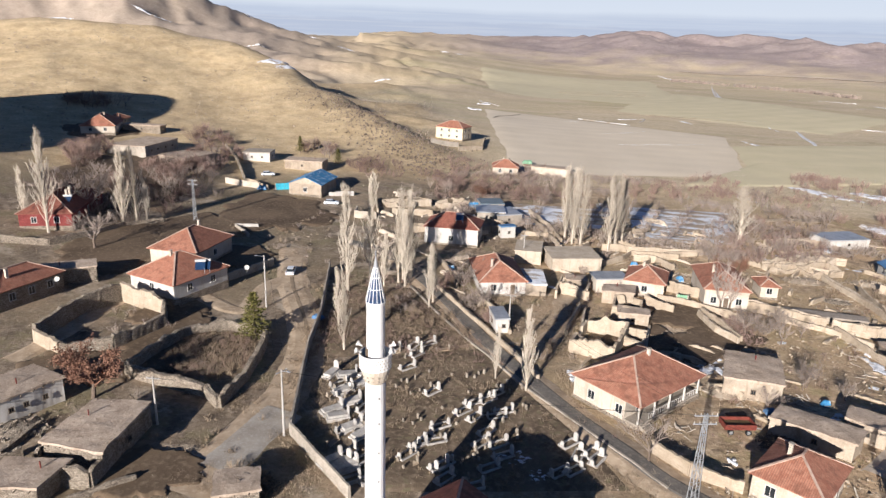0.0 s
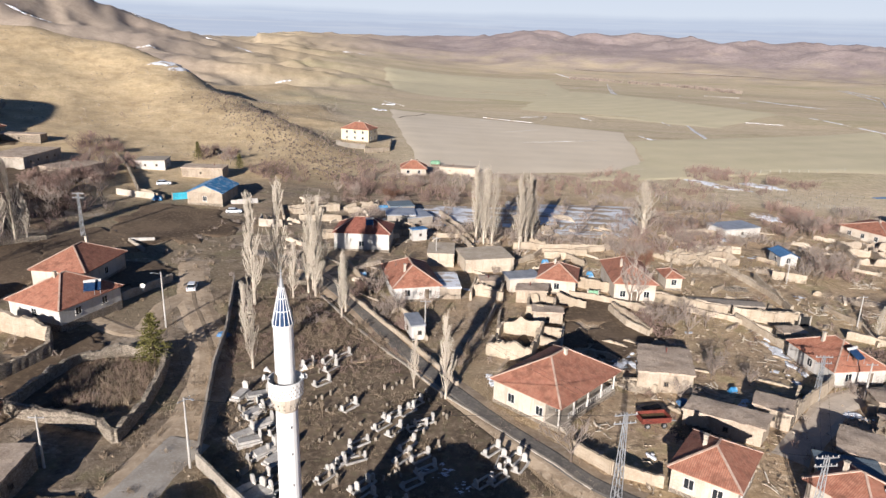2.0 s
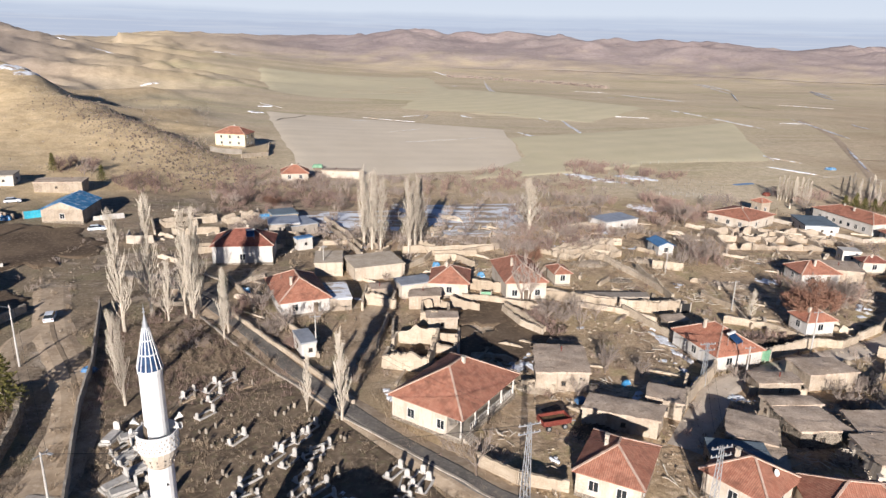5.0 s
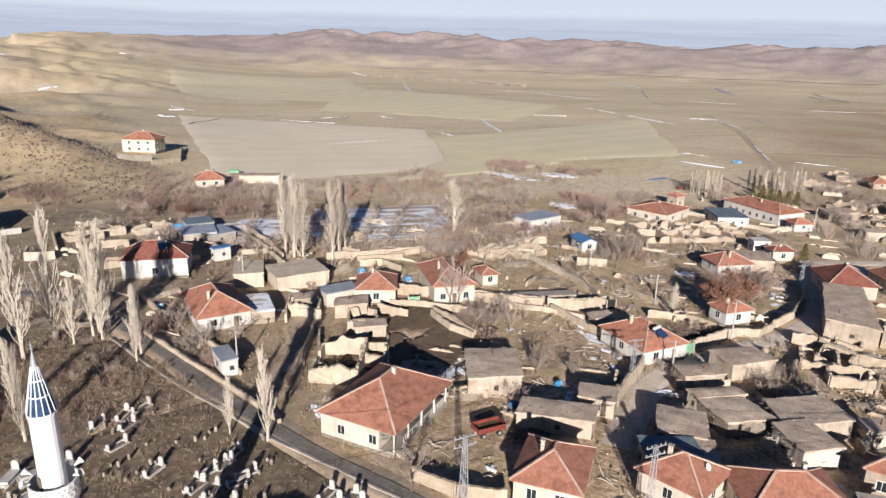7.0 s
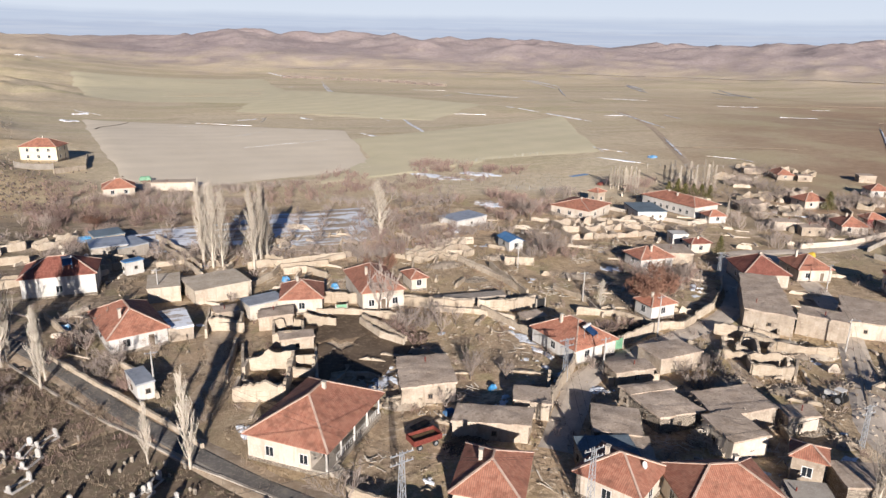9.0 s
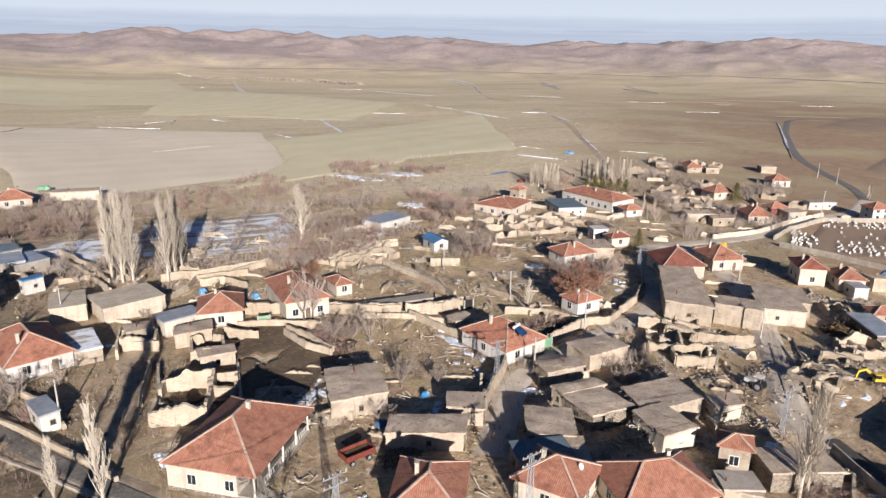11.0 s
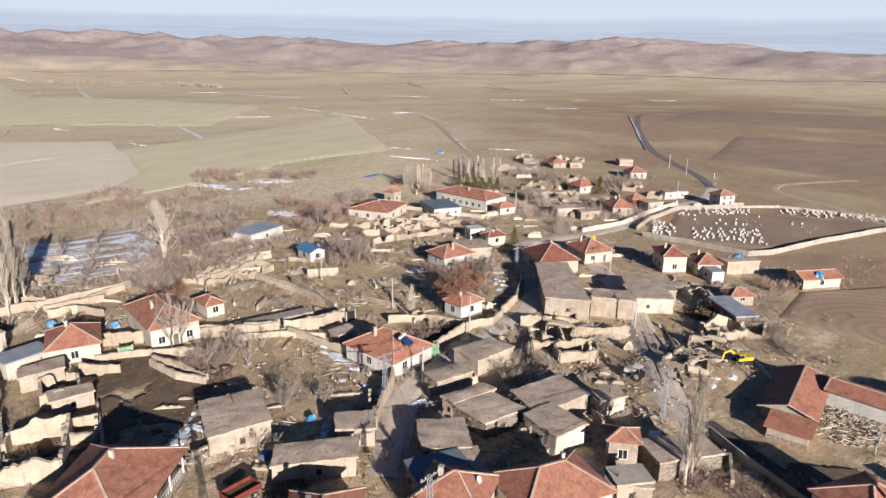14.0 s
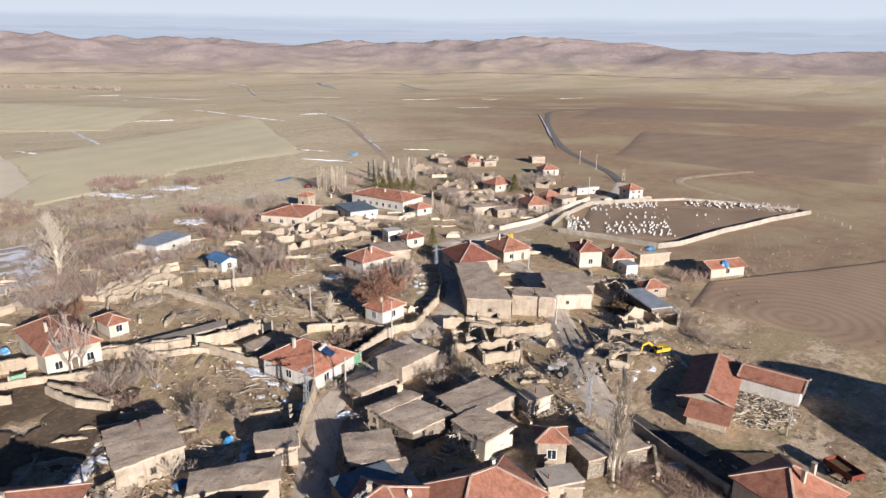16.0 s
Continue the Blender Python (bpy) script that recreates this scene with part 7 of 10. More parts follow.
plant("pine", 192.4, 197.3, 5.5, wide=1.3)
plant("pine", 194.6, 195.2, 5.5, wide=1.3)
plant("pine", 196.7, 193.0, 5.5, wide=1.3)
plant("pine", 223.1, 163.0, 7.3, wide=1.2)
plant("pine", 139.3, 131.2, 6.0)
plant("tree", -108.6, 137.1, 13.9, wide=1.3)
plant("tree", -113.4, 138.3, 11.2, wide=1.2)
plant("tree", -104.8, 138.9, 11.2, wide=1.2)
plant("tree", -90.1, 117.4, 8.3, wide=1.2)
plant("tree", 17.0, 64.1, 6.2)
plant("tree", 41.8, 121.3, 7.9)
plant("tree", -5.9, 126.0, 5.1, wide=1.3)
plant("tree", -13.0, 128.2, 5.1, wide=1.2)
plant("tree", -28.1, 118.4, 5.8)
plant("tree", -10.3, 123.8, 4.3)
plant("tree", 48.2, 110.7, 5.2)
plant("tree", 39.2, 118.1, 11.6, wide=0.7)
plant("tree", 44.9, 89.4, 5.1)
plant("tree", 49.6, 86.5, 3.2)
plant("tree", 45.3, 89.9, 3.6)
plant("tree", 49.4, 86.5, 3.0)
plant("tree", 41.4, 108.9, 5.7, wide=1.2)
plant("tree", 46.8, 106.2, 4.2)
plant("tree", 36.1, 80.2, 3.7)
plant("tree", 46.5, 151.0, 5.9, wide=1.6)
plant("tree", 49.2, 148.3, 5.2, wide=1.5)
plant("tree", 46.0, 154.6, 4.4, wide=1.4)
plant("tree", 111.6, 189.0, 5.9, wide=1.3)
plant("tree", 111.4, 182.5, 8.1, wide=1.3)
plant("tree", 85.9, 169.5, 4.6, wide=1.4)
plant("tree", 92.9, 144.0, 6.7, wide=1.4)
plant("tree", 96.1, 145.4, 5.4, wide=1.4)
thicket("greybush", 60.1, 171.6, 8.7, 17.7, -44, 16, 3.4, 1)
thicket("bush", 114.1, 197.4, 10.6, 17.7, -43, 16, 3.6, 2)
thicket("bush", 117.1, 283.9, 9.0, 17.8, -45, 10, 3.6, 3)
thicket("bush", 76.5, 268.9, 8.8, 15.7, -43, 9, 3.0, 4)
thicket("greybush", 96.9, 151.5, 4.8, 15.1, -44, 7, 3.4, 5)
thicket("bush", 134.8, 277.5, 18.7, 13.6, -45, 11, 3, 6)
thicket("bush", 176.4, 224.9, 9.2, 16.7, -45, 6, 3.4, 7)
thicket("bush", 192.9, 197.8, 9.1, 14.1, -45, 7, 3.2, 8)
thicket("greybush", 183.0, 157.1, 10.7, 18.6, -43, 12, 3.2, 9)
thicket("greybush", 168.0, 132.4, 6.0, 10.6, -43, 6, 3, 10)
thicket("greybush", 196.1, 128.2, 5.2, 11.8, -43, 5, 3, 11)
thicket("strawbush", 135.0, 68.6, 4.1, 8.0, -45, 6, 2.2, 12)
thicket("greybush", 127.6, 54.7, 3.7, 8.9, -45, 9, 2.4, 13)
thicket("bush", 74.2, 39.9, 2.8, 2.6, -46, 6, 1.8, 14)
thicket("bush", -47.2, 233.1, 9.7, 19.0, 39, 9, 3, 15)
thicket("greybush", -99.6, 145.0, 4.4, 14.5, 26, 7, 3.6, 16)
thicket("bush", -94.2, 159.7, 5.8, 16.3, 27, 9, 3.4, 17)
thicket("greybush", -92.4, 179.4, 3.3, 14.5, 29, 4, 3, 18)
thicket("bush", -123.4, 157.4, 5.5, 27.8, 30, 7, 4, 19)
thicket("bush", -4.1, 216.9, 12.8, 13.0, 24, 11, 2.8, 20)
thicket("bush", 45.9, 235.5, 14.3, 11.4, 23, 11, 2.8, 21)
thicket("greybush", 11.7, 150.9, 10.0, 14.2, 18, 7, 2.6, 22)
thicket("bush", 65.5, 179.6, 13.4, 19.9, 19, 14, 3.4, 23)
thicket("greybush", 119.7, 290.3, 11.0, 12.2, 17, 6, 3, 24)
thicket("strawbush", -18.5, 72.4, 5.4, 4.3, 10, 9, 1.2, 25)
thicket("strawbush", -17.4, 105.4, 8.4, 8.4, -18, 16, 1.5, 26)
thicket("strawbush", -21.2, 97.5, 5.6, 7.2, -19, 10, 1.2, 27)
thicket("strawbush", -10.2, 97.0, 3.2, 4.8, -19, 6, 1.4, 28)
thicket("greybush", -30.5, 135.3, 3.9, 12.7, -13, 6, 2.6, 29)
thicket("bush", 41.5, 107.9, 3.2, 5.0, -31, 6, 2.2, 30)
thicket("strawbush", 49.4, 97.8, 5.1, 6.2, -31, 9, 1.0, 31)
thicket("greybush", 82.7, 77.8, 3.9, 5.8, -16, 6, 2.4, 32)
thicket("bush", 109.2, 122.4, 6.7, 8.3, -14, 5, 3, 33)
thicket("strawbush", -46.5, 79.7, 5.1, 6.8, 16, 10, 1.0, 34)
thicket("bush", -59.9, 69.6, 2.0, 3.6, 16, 3, 2, 35)
thicket("strawbush", -30.1, 52.1, 2.1, 1.4, 13, 4, 1.5, 36)
thicket("greybush", 67.1, 87.1, 2.6, 6.4, -31, 4, 2, 37)
thicket("bush", -53.3, 223.4, 7.5, 12.7, 25, 6, 2.6, 38)
thicket("bush", -25.7, 232.2, 7.9, 13.7, 12, 6, 3, 39)
thicket("strawbush", 4.1, 92.5, 1.9, 3.7, -33, 3, 1.5, 40)
thicket("bush", 114.7, 261.6, 20.9, 18.8, 19, 10, 2.8, 41)
thicket("greybush", 71.7, 165.1, 6.7, 13.2, 4, 6, 3, 42)
thicket("greybush", 243.2, 216.4, 10.7, 22.5, -44, 10, 3, 50)
thicket("tree", 226.5, 187.0, 9.7, 16.1, -44, 5, 5, 51)
thicket("greybush", 235.9, 166.4, 9.5, 12.7, -44, 8, 3.2, 52)
thicket("tree", 201.5, 174.3, 7.3, 14.6, -45, 4, 5, 53)
thicket("greybush", 192.6, 139.7, 5.3, 5.9, -43, 6, 2.6, 54)
thicket("tree", 210.1, 138.7, 2.8, 9.5, -45, 3, 5, 55)
thicket("bush", 162.1, 68.0, 4.7, 4.0, -44, 6, 2, 56)
thicket("tree", 147.9, 151.4, 3.5, 10.4, -43, 3, 4.5, 57)
thicket("tree", 71.9, 189.9, 15.5, 22.1, 19, 9, 5, 58)
thicket("tree", 91.9, 206.0, 8.4, 33.5, 20, 5, 5, 59)
thicket("tree", 92.0, 218.1, 9.3, 24.9, -43, 8, 4.5, 60)
thicket("tree", -13.1, 167.7, 5.4, 12.7, 20, 4, 4.5, 61)
thicket("tree", -113.5, 154.0, 5.5, 20.6, 28, 5, 5, 62)
thicket("tree", -95.1, 163.6, 6.0, 12.4, 27, 5, 5, 63)

# graves
graveyard(((-20.6, 54.9), (-15.5, 53.8), (-22.2, 82.3), (-28.6, 80.9)), 4, 11, 226, ('slab', 'kerb', 'kerb', 'slab', 'stones'), 1, 0.28, 0.75)
graveyard(((-13.9, 56.4), (-2.6, 56.2), (1.8, 78.0), (-19.5, 88.9)), 8, 10, 226, ('kerb', 'stones', 'rough', 'stones', 'kerb', 'rough'), 2, 0.40, 0.85)
graveyard(((-8.1, 53.2), (-1.2, 54.3), (4.2, 75.2), (-4.1, 80.3)), 4, 5, 226, ('kerb', 'kerb', 'stones'), 3, 0.30, 0.75)
graveyard(((5.6, 59.6), (10.4, 60.7), (11.8, 66.0), (6.9, 65.9)), 3, 2, 226, ('kerb',), 4, 0.1, 0.55)
graveyard(((-24.0, 84.0), (-4.6, 87.7), (-10.9, 95.0), (-20.1, 92.1)), 6, 3, 226, ('kerb', 'stones', 'rough'), 5, 0.55, 0.75)
graveyard(((185.4, 116.8), (185.9, 109.2), (200.7, 116.6), (202.8, 126.4)), 6, 7, 226, ('head',), 6, 0.15, 0.55)
graveyard(((189.1, 106.2), (199.5, 86.6), (217.0, 97.8), (202.5, 111.4)), 14, 7, 226, ('head',), 7, 0.3, 0.55)
graveyard(((213.4, 123.8), (235.5, 109.1), (244.3, 113.1), (225.1, 128.1)), 14, 4, 226, ('head',), 8, 0.25, 0.55)
graveyard(((248.2, 104.1), (254.6, 90.2), (265.7, 92.1), (254.6, 105.7)), 12, 3, 226, ('head',), 9, 0.2, 0.55)
graveyard(((254.6, 90.2), (265.4, 69.9), (272.9, 74.6), (265.9, 93.2)), 14, 3, 226, ('head',), 10, 0.25, 0.55)

# poles
concrete_pole(-1.4, 100.3, 6.9)
concrete_pole(-45.7, 100.1, 9.9, lamp=True, rot=-60)
concrete_pole(-28.8, 61.9, 9.4, lamp=True, rot=60)
lattice_pole(-80.9, 144.5, 10.6)
lattice_pole(57.8, 82.7, 7.4)
lattice_pole(84.8, 52.0, 6.5, foot=0.5)
lattice_pole(123.5, 115.9, 6.9)
concrete_pole(84.7, 92.3, 8.2)
concrete_pole(83.0, 113.6, 6.5)
concrete_pole(81.6, 138.7, 6.5)
concrete_pole(141.8, 101.0, 6.5)
concrete_pole(-45.0, 60.4, 6.9)
concrete_pole(65.3, 82.8, 6.5)
concrete_pole(0.7, 141.1, 6.5)
concrete_pole(223.1, 130.0, 10.5)
concrete_pole(304.7, 180.8, 6.6)
concrete_pole(295.4, 166.6, 7.2)
concrete_pole(112.9, 75.0, 6.5, lamp=True)
lattice_pole(20.4, 56.0, 12.0, 10, 1.0)
lattice_pole(40.9, 52.7, 9.5, 5, 0.8)
wire(-46.3, 100.1, 9.7, -29.4, 61.9, 9.2)
wire(-45.1, 100.1, 9.7, -28.2, 61.9, 9.2)
wire(-29.4, 61.9, 9.2, 19.8, 56.0, 11.8)
wire(-28.2, 61.9, 9.2, 21.0, 56.0, 11.8)
wire(19.8, 56.0, 11.8, 40.3, 52.7, 9.3)
wire(21.0, 56.0, 11.8, 41.5, 52.7, 9.3)
wire(40.3, 52.7, 9.3, 57.2, 82.7, 7.2)
wire(41.5, 52.7, 9.3, 58.4, 82.7, 7.2)
wire(57.2, 82.7, 7.2, 84.1, 92.3, 8.0)
wire(58.4, 82.7, 7.2, 85.3, 92.3, 8.0)
wire(84.1, 92.3, 8.0, 122.9, 115.9, 6.7)
wire(85.3, 92.3, 8.0, 124.1, 115.9, 6.7)
wire(57.2, 82.7, 7.2, 64.7, 82.8, 6.3)
wire(58.4, 82.7, 7.2, 65.9, 82.8, 6.3)
wire(-2.0, 100.3, 6.7, 19.8, 56.0, 11.8)
wire(-0.8, 100.3, 6.7, 21.0, 56.0, 11.8)
wire(-81.5, 144.5, 10.4, -46.3, 100.1, 9.7)
wire(-80.3, 144.5, 10.4, -45.1, 100.1, 9.7)
wire(122.9, 115.9, 6.7, 141.2, 101.0, 6.3)
wire(124.1, 115.9, 6.7, 142.4, 101.0, 6.3)
wire(84.2, 52.0, 6.3, 112.3, 75.0, 6.3)
wire(85.4, 52.0, 6.3, 113.5, 75.0, 6.3)
wire(112.3, 75.0, 6.3, 141.2, 101.0, 6.3)
wire(113.5, 75.0, 6.3, 142.4, 101.0, 6.3)
wire(81.0, 138.7, 6.3, 82.4, 113.6, 6.3)
wire(82.2, 138.7, 6.3, 83.6, 113.6, 6.3)
wire(-45.6, 60.4, 6.7, -29.4, 61.9, 9.2)
wire(-44.4, 60.4, 6.7, -28.2, 61.9, 9.2)
wire(40.3, 52.7, 9.3, 84.2, 52.0, 6.3)
wire(41.5, 52.7, 9.3, 85.4, 52.0, 6.3)
wire(141.2, 101.0, 6.3, 222.5, 130.0, 10.3)
wire(142.4, 101.0, 6.3, 223.7, 130.0, 10.3)

# snow
snow_patch(32.0, 94.8, 2.0, 4.5, 14, "patch of old melting snow", 1)
snow_patch(31.4, 93.6, 2.2, 6.3, -46, "patch of old melting snow", 2)
snow_patch(25.2, 88.7, 3.1, 0.9, -46, "patch of old melting snow", 3)
snow_patch(45.1, 79.6, 1.5, 2.7, -46, "patch of old melting snow", 4)
snow_patch(58.7, 85.1, 0.8, 5.1, -45, "patch of old melting snow", 7)
snow_patch(61.8, 77.0, 1.7, 2.3, -46, "patch of old melting snow", 8)
snow_patch(108.2, 46.1, 0.6, 9.9, -45, "patch of old melting snow", 9)
snow_patch(81.7, 36.3, 3.0, 1.3, -46, "patch of old melting snow", 10)
snow_patch(-1.2, 62.1, 1.2, 1.0, 10, "patch of old melting snow", 11)
snow_patch(3.4, 58.3, 0.9, 0.7, 10, "patch of old melting snow", 12)
snow_patch(1.1, 62.5, 1.9, 1.1, 10, "patch of old melting snow", 13)
snow_patch(-40.9, 51.3, 0.8, 0.7, 14, "patch of old melting snow", 14)
snow_patch(-40.7, 54.0, 0.5, 0.5, 14, "patch of old melting snow", 15)
snow_patch(-54.1, 45.7, 0.8, 1.1, 13, "patch of old melting snow", 16)
snow_patch(9.6, 85.5, 2.3, 2.3, -19, "patch of old melting snow", 17)
snow_patch(61.1, 77.9, 2.4, 1.9, -16, "patch of old melting snow", 18)
snow_patch(83.5, 176.9, 3.9, 4.0, -44, "patch of old melting snow", 19)
snow_patch(110.0, 208.7, 6.0, 5.9, -43, "patch of old melting snow", 20)
snow_patch(103.7, 131.3, 3.7, 2.8, -44, "patch of old melting snow", 21)
snow_patch(112.8, 112.1, 1.8, 3.5, -44, "patch of old melting snow", 22)
snow_patch(112.9, 270.9, 7.1, 4.4, -42, "patch of old melting snow", 23)
snow_patch(135.2, 265.8, 9.1, 5.0, -45, "patch of old melting snow", 24)
snow_patch(27.5, 65.9, 0.7, 1.1, 10, "patch of old melting snow", 25)
snow_patch(29.7, 90.5, 0.8, 3.4, -32, "patch of old melting snow", 27)
snow_patch(27.0, 208.0, 5.1, 4.6, 8, "patch of old melting snow", 29)
snow_patch(118.4, 260.4, 8.4, 4.3, -42, "patch of old melting snow", 30)

# orchard trees
plant("tree", 1.3, 167.5, 3.7, wide=1.3)
plant("tree", 9.3, 165.0, 3.7, wide=1.3)
plant("tree", 15.7, 162.6, 3.7, wide=1.3)
plant("tree", 22.6, 163.3, 3.8, wide=1.3)
plant("tree", 29.0, 160.9, 3.8, wide=1.3)
plant("tree", 36.2, 161.5, 3.8, wide=1.3)
plant("tree", 44.4, 158.9, 3.8, wide=1.3)
plant("tree", 2.4, 174.5, 3.8, wide=1.3)
plant("tree", 10.7, 171.8, 3.8, wide=1.3)
plant("tree", 17.3, 169.4, 3.8, wide=1.3)
plant("tree", 24.5, 170.2, 3.9, wide=1.3)
plant("tree", 31.2, 167.7, 3.9, wide=1.3)
plant("tree", 38.7, 168.5, 4.0, wide=1.3)
plant("tree", 47.2, 165.7, 4.0, wide=1.3)
plant("tree", 3.5, 182.0, 4.0, wide=1.3)
plant("tree", 12.1, 179.3, 4.0, wide=1.3)
plant("tree", 19.1, 176.7, 4.0, wide=1.3)
plant("tree", 26.6, 177.7, 4.1, wide=1.3)
plant("tree", 33.6, 175.1, 4.1, wide=1.3)
plant("tree", 41.4, 176.0, 4.1, wide=1.3)
plant("tree", 50.3, 173.1, 4.1, wide=1.3)
plant("tree", 4.7, 190.2, 4.1, wide=1.3)
plant("tree", 13.7, 187.3, 4.2, wide=1.3)
plant("tree", 21.0, 184.7, 4.2, wide=1.3)
plant("tree", 28.8, 185.8, 4.2, wide=1.3)
plant("tree", 36.2, 183.1, 4.2, wide=1.3)
plant("tree", 44.4, 184.3, 4.3, wide=1.3)
plant("tree", 53.7, 181.2, 4.3, wide=1.3)
plant("tree", 6.1, 199.1, 4.3, wide=1.3)
plant("tree", 15.5, 196.1, 4.3, wide=1.3)
plant("tree", 23.0, 193.4, 4.3, wide=1.3)
plant("tree", 31.3, 194.7, 4.4, wide=1.3)
plant("tree", 39.0, 191.9, 4.4, wide=1.3)
plant("tree", 47.6, 193.2, 4.5, wide=1.3)
plant("tree", 57.4, 190.1, 4.5, wide=1.3)
plant("tree", 7.5, 208.8, 4.5, wide=1.3)
plant("tree", 17.4, 205.7, 4.5, wide=1.3)
plant("tree", 25.3, 202.9, 4.5, wide=1.3)
plant("tree", 34.0, 204.5, 4.6, wide=1.3)
plant("tree", 42.0, 201.5, 4.6, wide=1.3)
plant("tree", 51.2, 203.1, 4.7, wide=1.3)
plant("tree", 61.4, 199.8, 4.7, wide=1.3)

patch("snow_patch", -153, 404, 3.5, 11, -25, "farsnow", "old snow lying in a hollow of the hills", "snow", lift=0.56, seed=140)
patch("snow_patch", -146, 396, 2.5, 7, -25, "farsnow", "old snow lying in a hollow of the hills", "snow", lift=0.55, seed=141)
patch("snow_patch", -573, 1360, 18, 4, 10, "farsnow", "old snow lying in a hollow of the hills", "snow", lift=1.19, seed=142)
patch("snow_patch", -475, 1467, 27, 5, 15, "farsnow", "old snow lying in a hollow of the hills", "snow", lift=1.23, seed=143)
patch("snow_patch", -552, 1119, 13.5, 3, 10, "farsnow", "old snow lying in a hollow of the hills", "snow", lift=1.05, seed=144)
patch("snow_patch", -359, 1333, 15.3, 4, 20, "farsnow", "old snow lying in a hollow of the hills", "snow", lift=1.13, seed=145)
patch("snow_patch", -176, 769, 7.2, 4, 10, "farsnow", "old snow lying in a hollow of the hills", "snow", lift=0.77, seed=146)
patch("snow_patch", -348, 1803, 27, 5, 15, "farsnow", "old snow lying in a hollow of the hills", "snow", lift=1.40, seed=147)
patch("snow_patch", -730, 1017, 22.5, 4, 20, "farsnow", "old snow lying in a hollow of the hills", "snow", lift=1.05, seed=148)
patch("snow_patch", -606, 1092, 27, 4, 20, "farsnow", "old snow lying in a hollow of the hills", "snow", lift=1.05, seed=149)
patch("snow_patch", -214, 1931, 27, 5, 10, "farsnow", "old snow lying in a hollow of the hills", "snow", lift=1.47, seed=150)
patch("snow_patch", -42, 537, 4.5, 5, 30, "farsnow", "old snow lying in a hollow of the hills", "snow", lift=0.62, seed=151)
patch("snow_patch", -171, 794, 8.1, 3, 10, "farsnow", "old snow lying in a hollow of the hills", "snow", lift=0.79, seed=152)
patch("snow_patch", -332, 965, 10.8, 4, 20, "farsnow", "old snow lying in a hollow of the hills", "snow", lift=0.91, seed=153)
patch("snow_patch", -38, 602, 5.4, 3, 0, "farsnow", "old snow lying in a hollow of the hills", "snow", lift=0.66, seed=154)
patch("snow_patch", -260, 1010, 9.9, 3, 20, "farsnow", "old snow lying in a hollow of the hills", "snow", lift=0.93, seed=155)
patch("snow_patch", -420, 1040, 11.7, 3, 15, "farsnow", "old snow lying in a hollow of the hills", "snow", lift=0.97, seed=156)
# snow streaks
patch("snow_patch", 183, 464, 48, 1.4, -103, "farsnow", "long streak of old snow in a field furrow", "snow", lift=0.38, seed=80)
patch("snow_patch", 260, 982, 303, 1.1, -103, "farsnow", "long streak of old snow in a field furrow", "snow", lift=0.64, seed=81)
patch("snow_patch", 170, 620, 25, 1.4, -99, "farsnow", "long streak of old snow in a field furrow", "snow", lift=0.45, seed=82)
patch("snow_patch", 122, 540, 11, 1.1, -78, "farsnow", "long streak of old snow in a field furrow", "snow", lift=0.40, seed=83)
patch("snow_patch", 137, 352, 5, 0.9, -64, "farsnow", "long streak of old snow in a field furrow", "snow", lift=0.32, seed=84)
patch("snow_patch", 251, 403, 51, 0.9, -102, "farsnow", "long streak of old snow in a field furrow", "snow", lift=0.36, seed=85)
patch("snow_patch", 238, 324, 14, 0.9, -107, "farsnow", "long streak of old snow in a field furrow", "snow", lift=0.33, seed=86)
patch("snow_patch", 339, 507, 39, 0.9, -91, "farsnow", "long streak of old snow in a field furrow", "snow", lift=0.43, seed=87)
patch("snow_patch", 341, 579, 33, 0.7, -92, "farsnow", "long streak of old snow in a field furrow", "snow", lift=0.46, seed=88)
patch("snow_patch", 849, 1369, 114, 1.4, -106, "farsnow", "long streak of old snow in a field furrow", "snow", lift=0.93, seed=89)
patch("snow_patch", 953, 1165, 113, 1.8, -120, "farsnow", "long streak of old snow in a field furrow", "snow", lift=0.88, seed=90)
patch("snow_patch", 287, 313, 43, 0.9, -125, "farsnow", "long streak of old snow in a field furrow", "snow", lift=0.34, seed=91)
patch("snow_patch", 390, 474, 61, 0.9, -112, "farsnow", "long streak of old snow in a field furrow", "snow", lift=0.43, seed=92)
patch("snow_patch", 223, 276, 10, 1.1, -63, "farsnow", "long streak of old snow in a field furrow", "snow", lift=0.30, seed=93)
patch("snow_patch", 239, 313, 14, 0.5, -70, "farsnow", "long streak of old snow in a field furrow", "snow", lift=0.32, seed=94)
patch("snow_patch", 460, 904, 79, 0.9, -96, "farsnow", "long streak of old snow in a field furrow", "snow", lift=0.63, seed=95)
patch("snow_patch", 953, 926, 72, 1.4, -120, "farsnow", "long streak of old snow in a field furrow", "snow", lift=0.79, seed=96)
patch("snow_patch", 440, 288, 107, 0.9, -144, "farsnow", "long streak of old snow in a field furrow", "snow", lift=0.39, seed=97)
patch("snow_patch", 891, 1085, 131, 1.8, -122, "farsnow", "long streak of old snow in a field furrow", "snow", lift=0.82, seed=98)
patch("snow_patch", 817, 1329, 133, 1.1, -108, "farsnow", "long streak of old snow in a field furrow", "snow", lift=0.91, seed=99)
patch("snow_patch", 662, 999, 234, 1.1, -122, "farsnow", "long streak of old snow in a field furrow", "snow", lift=0.72, seed=100)
patch("snow_patch", 981, 927, 158, 1.4, -127, "farsnow", "long streak of old snow in a field furrow", "snow", lift=0.80, seed=101)
patch("snow_patch", 133, 403, 19, 0.9, -81, "farsnow", "long streak of old snow in a field furrow", "snow", lift=0.34, seed=102)
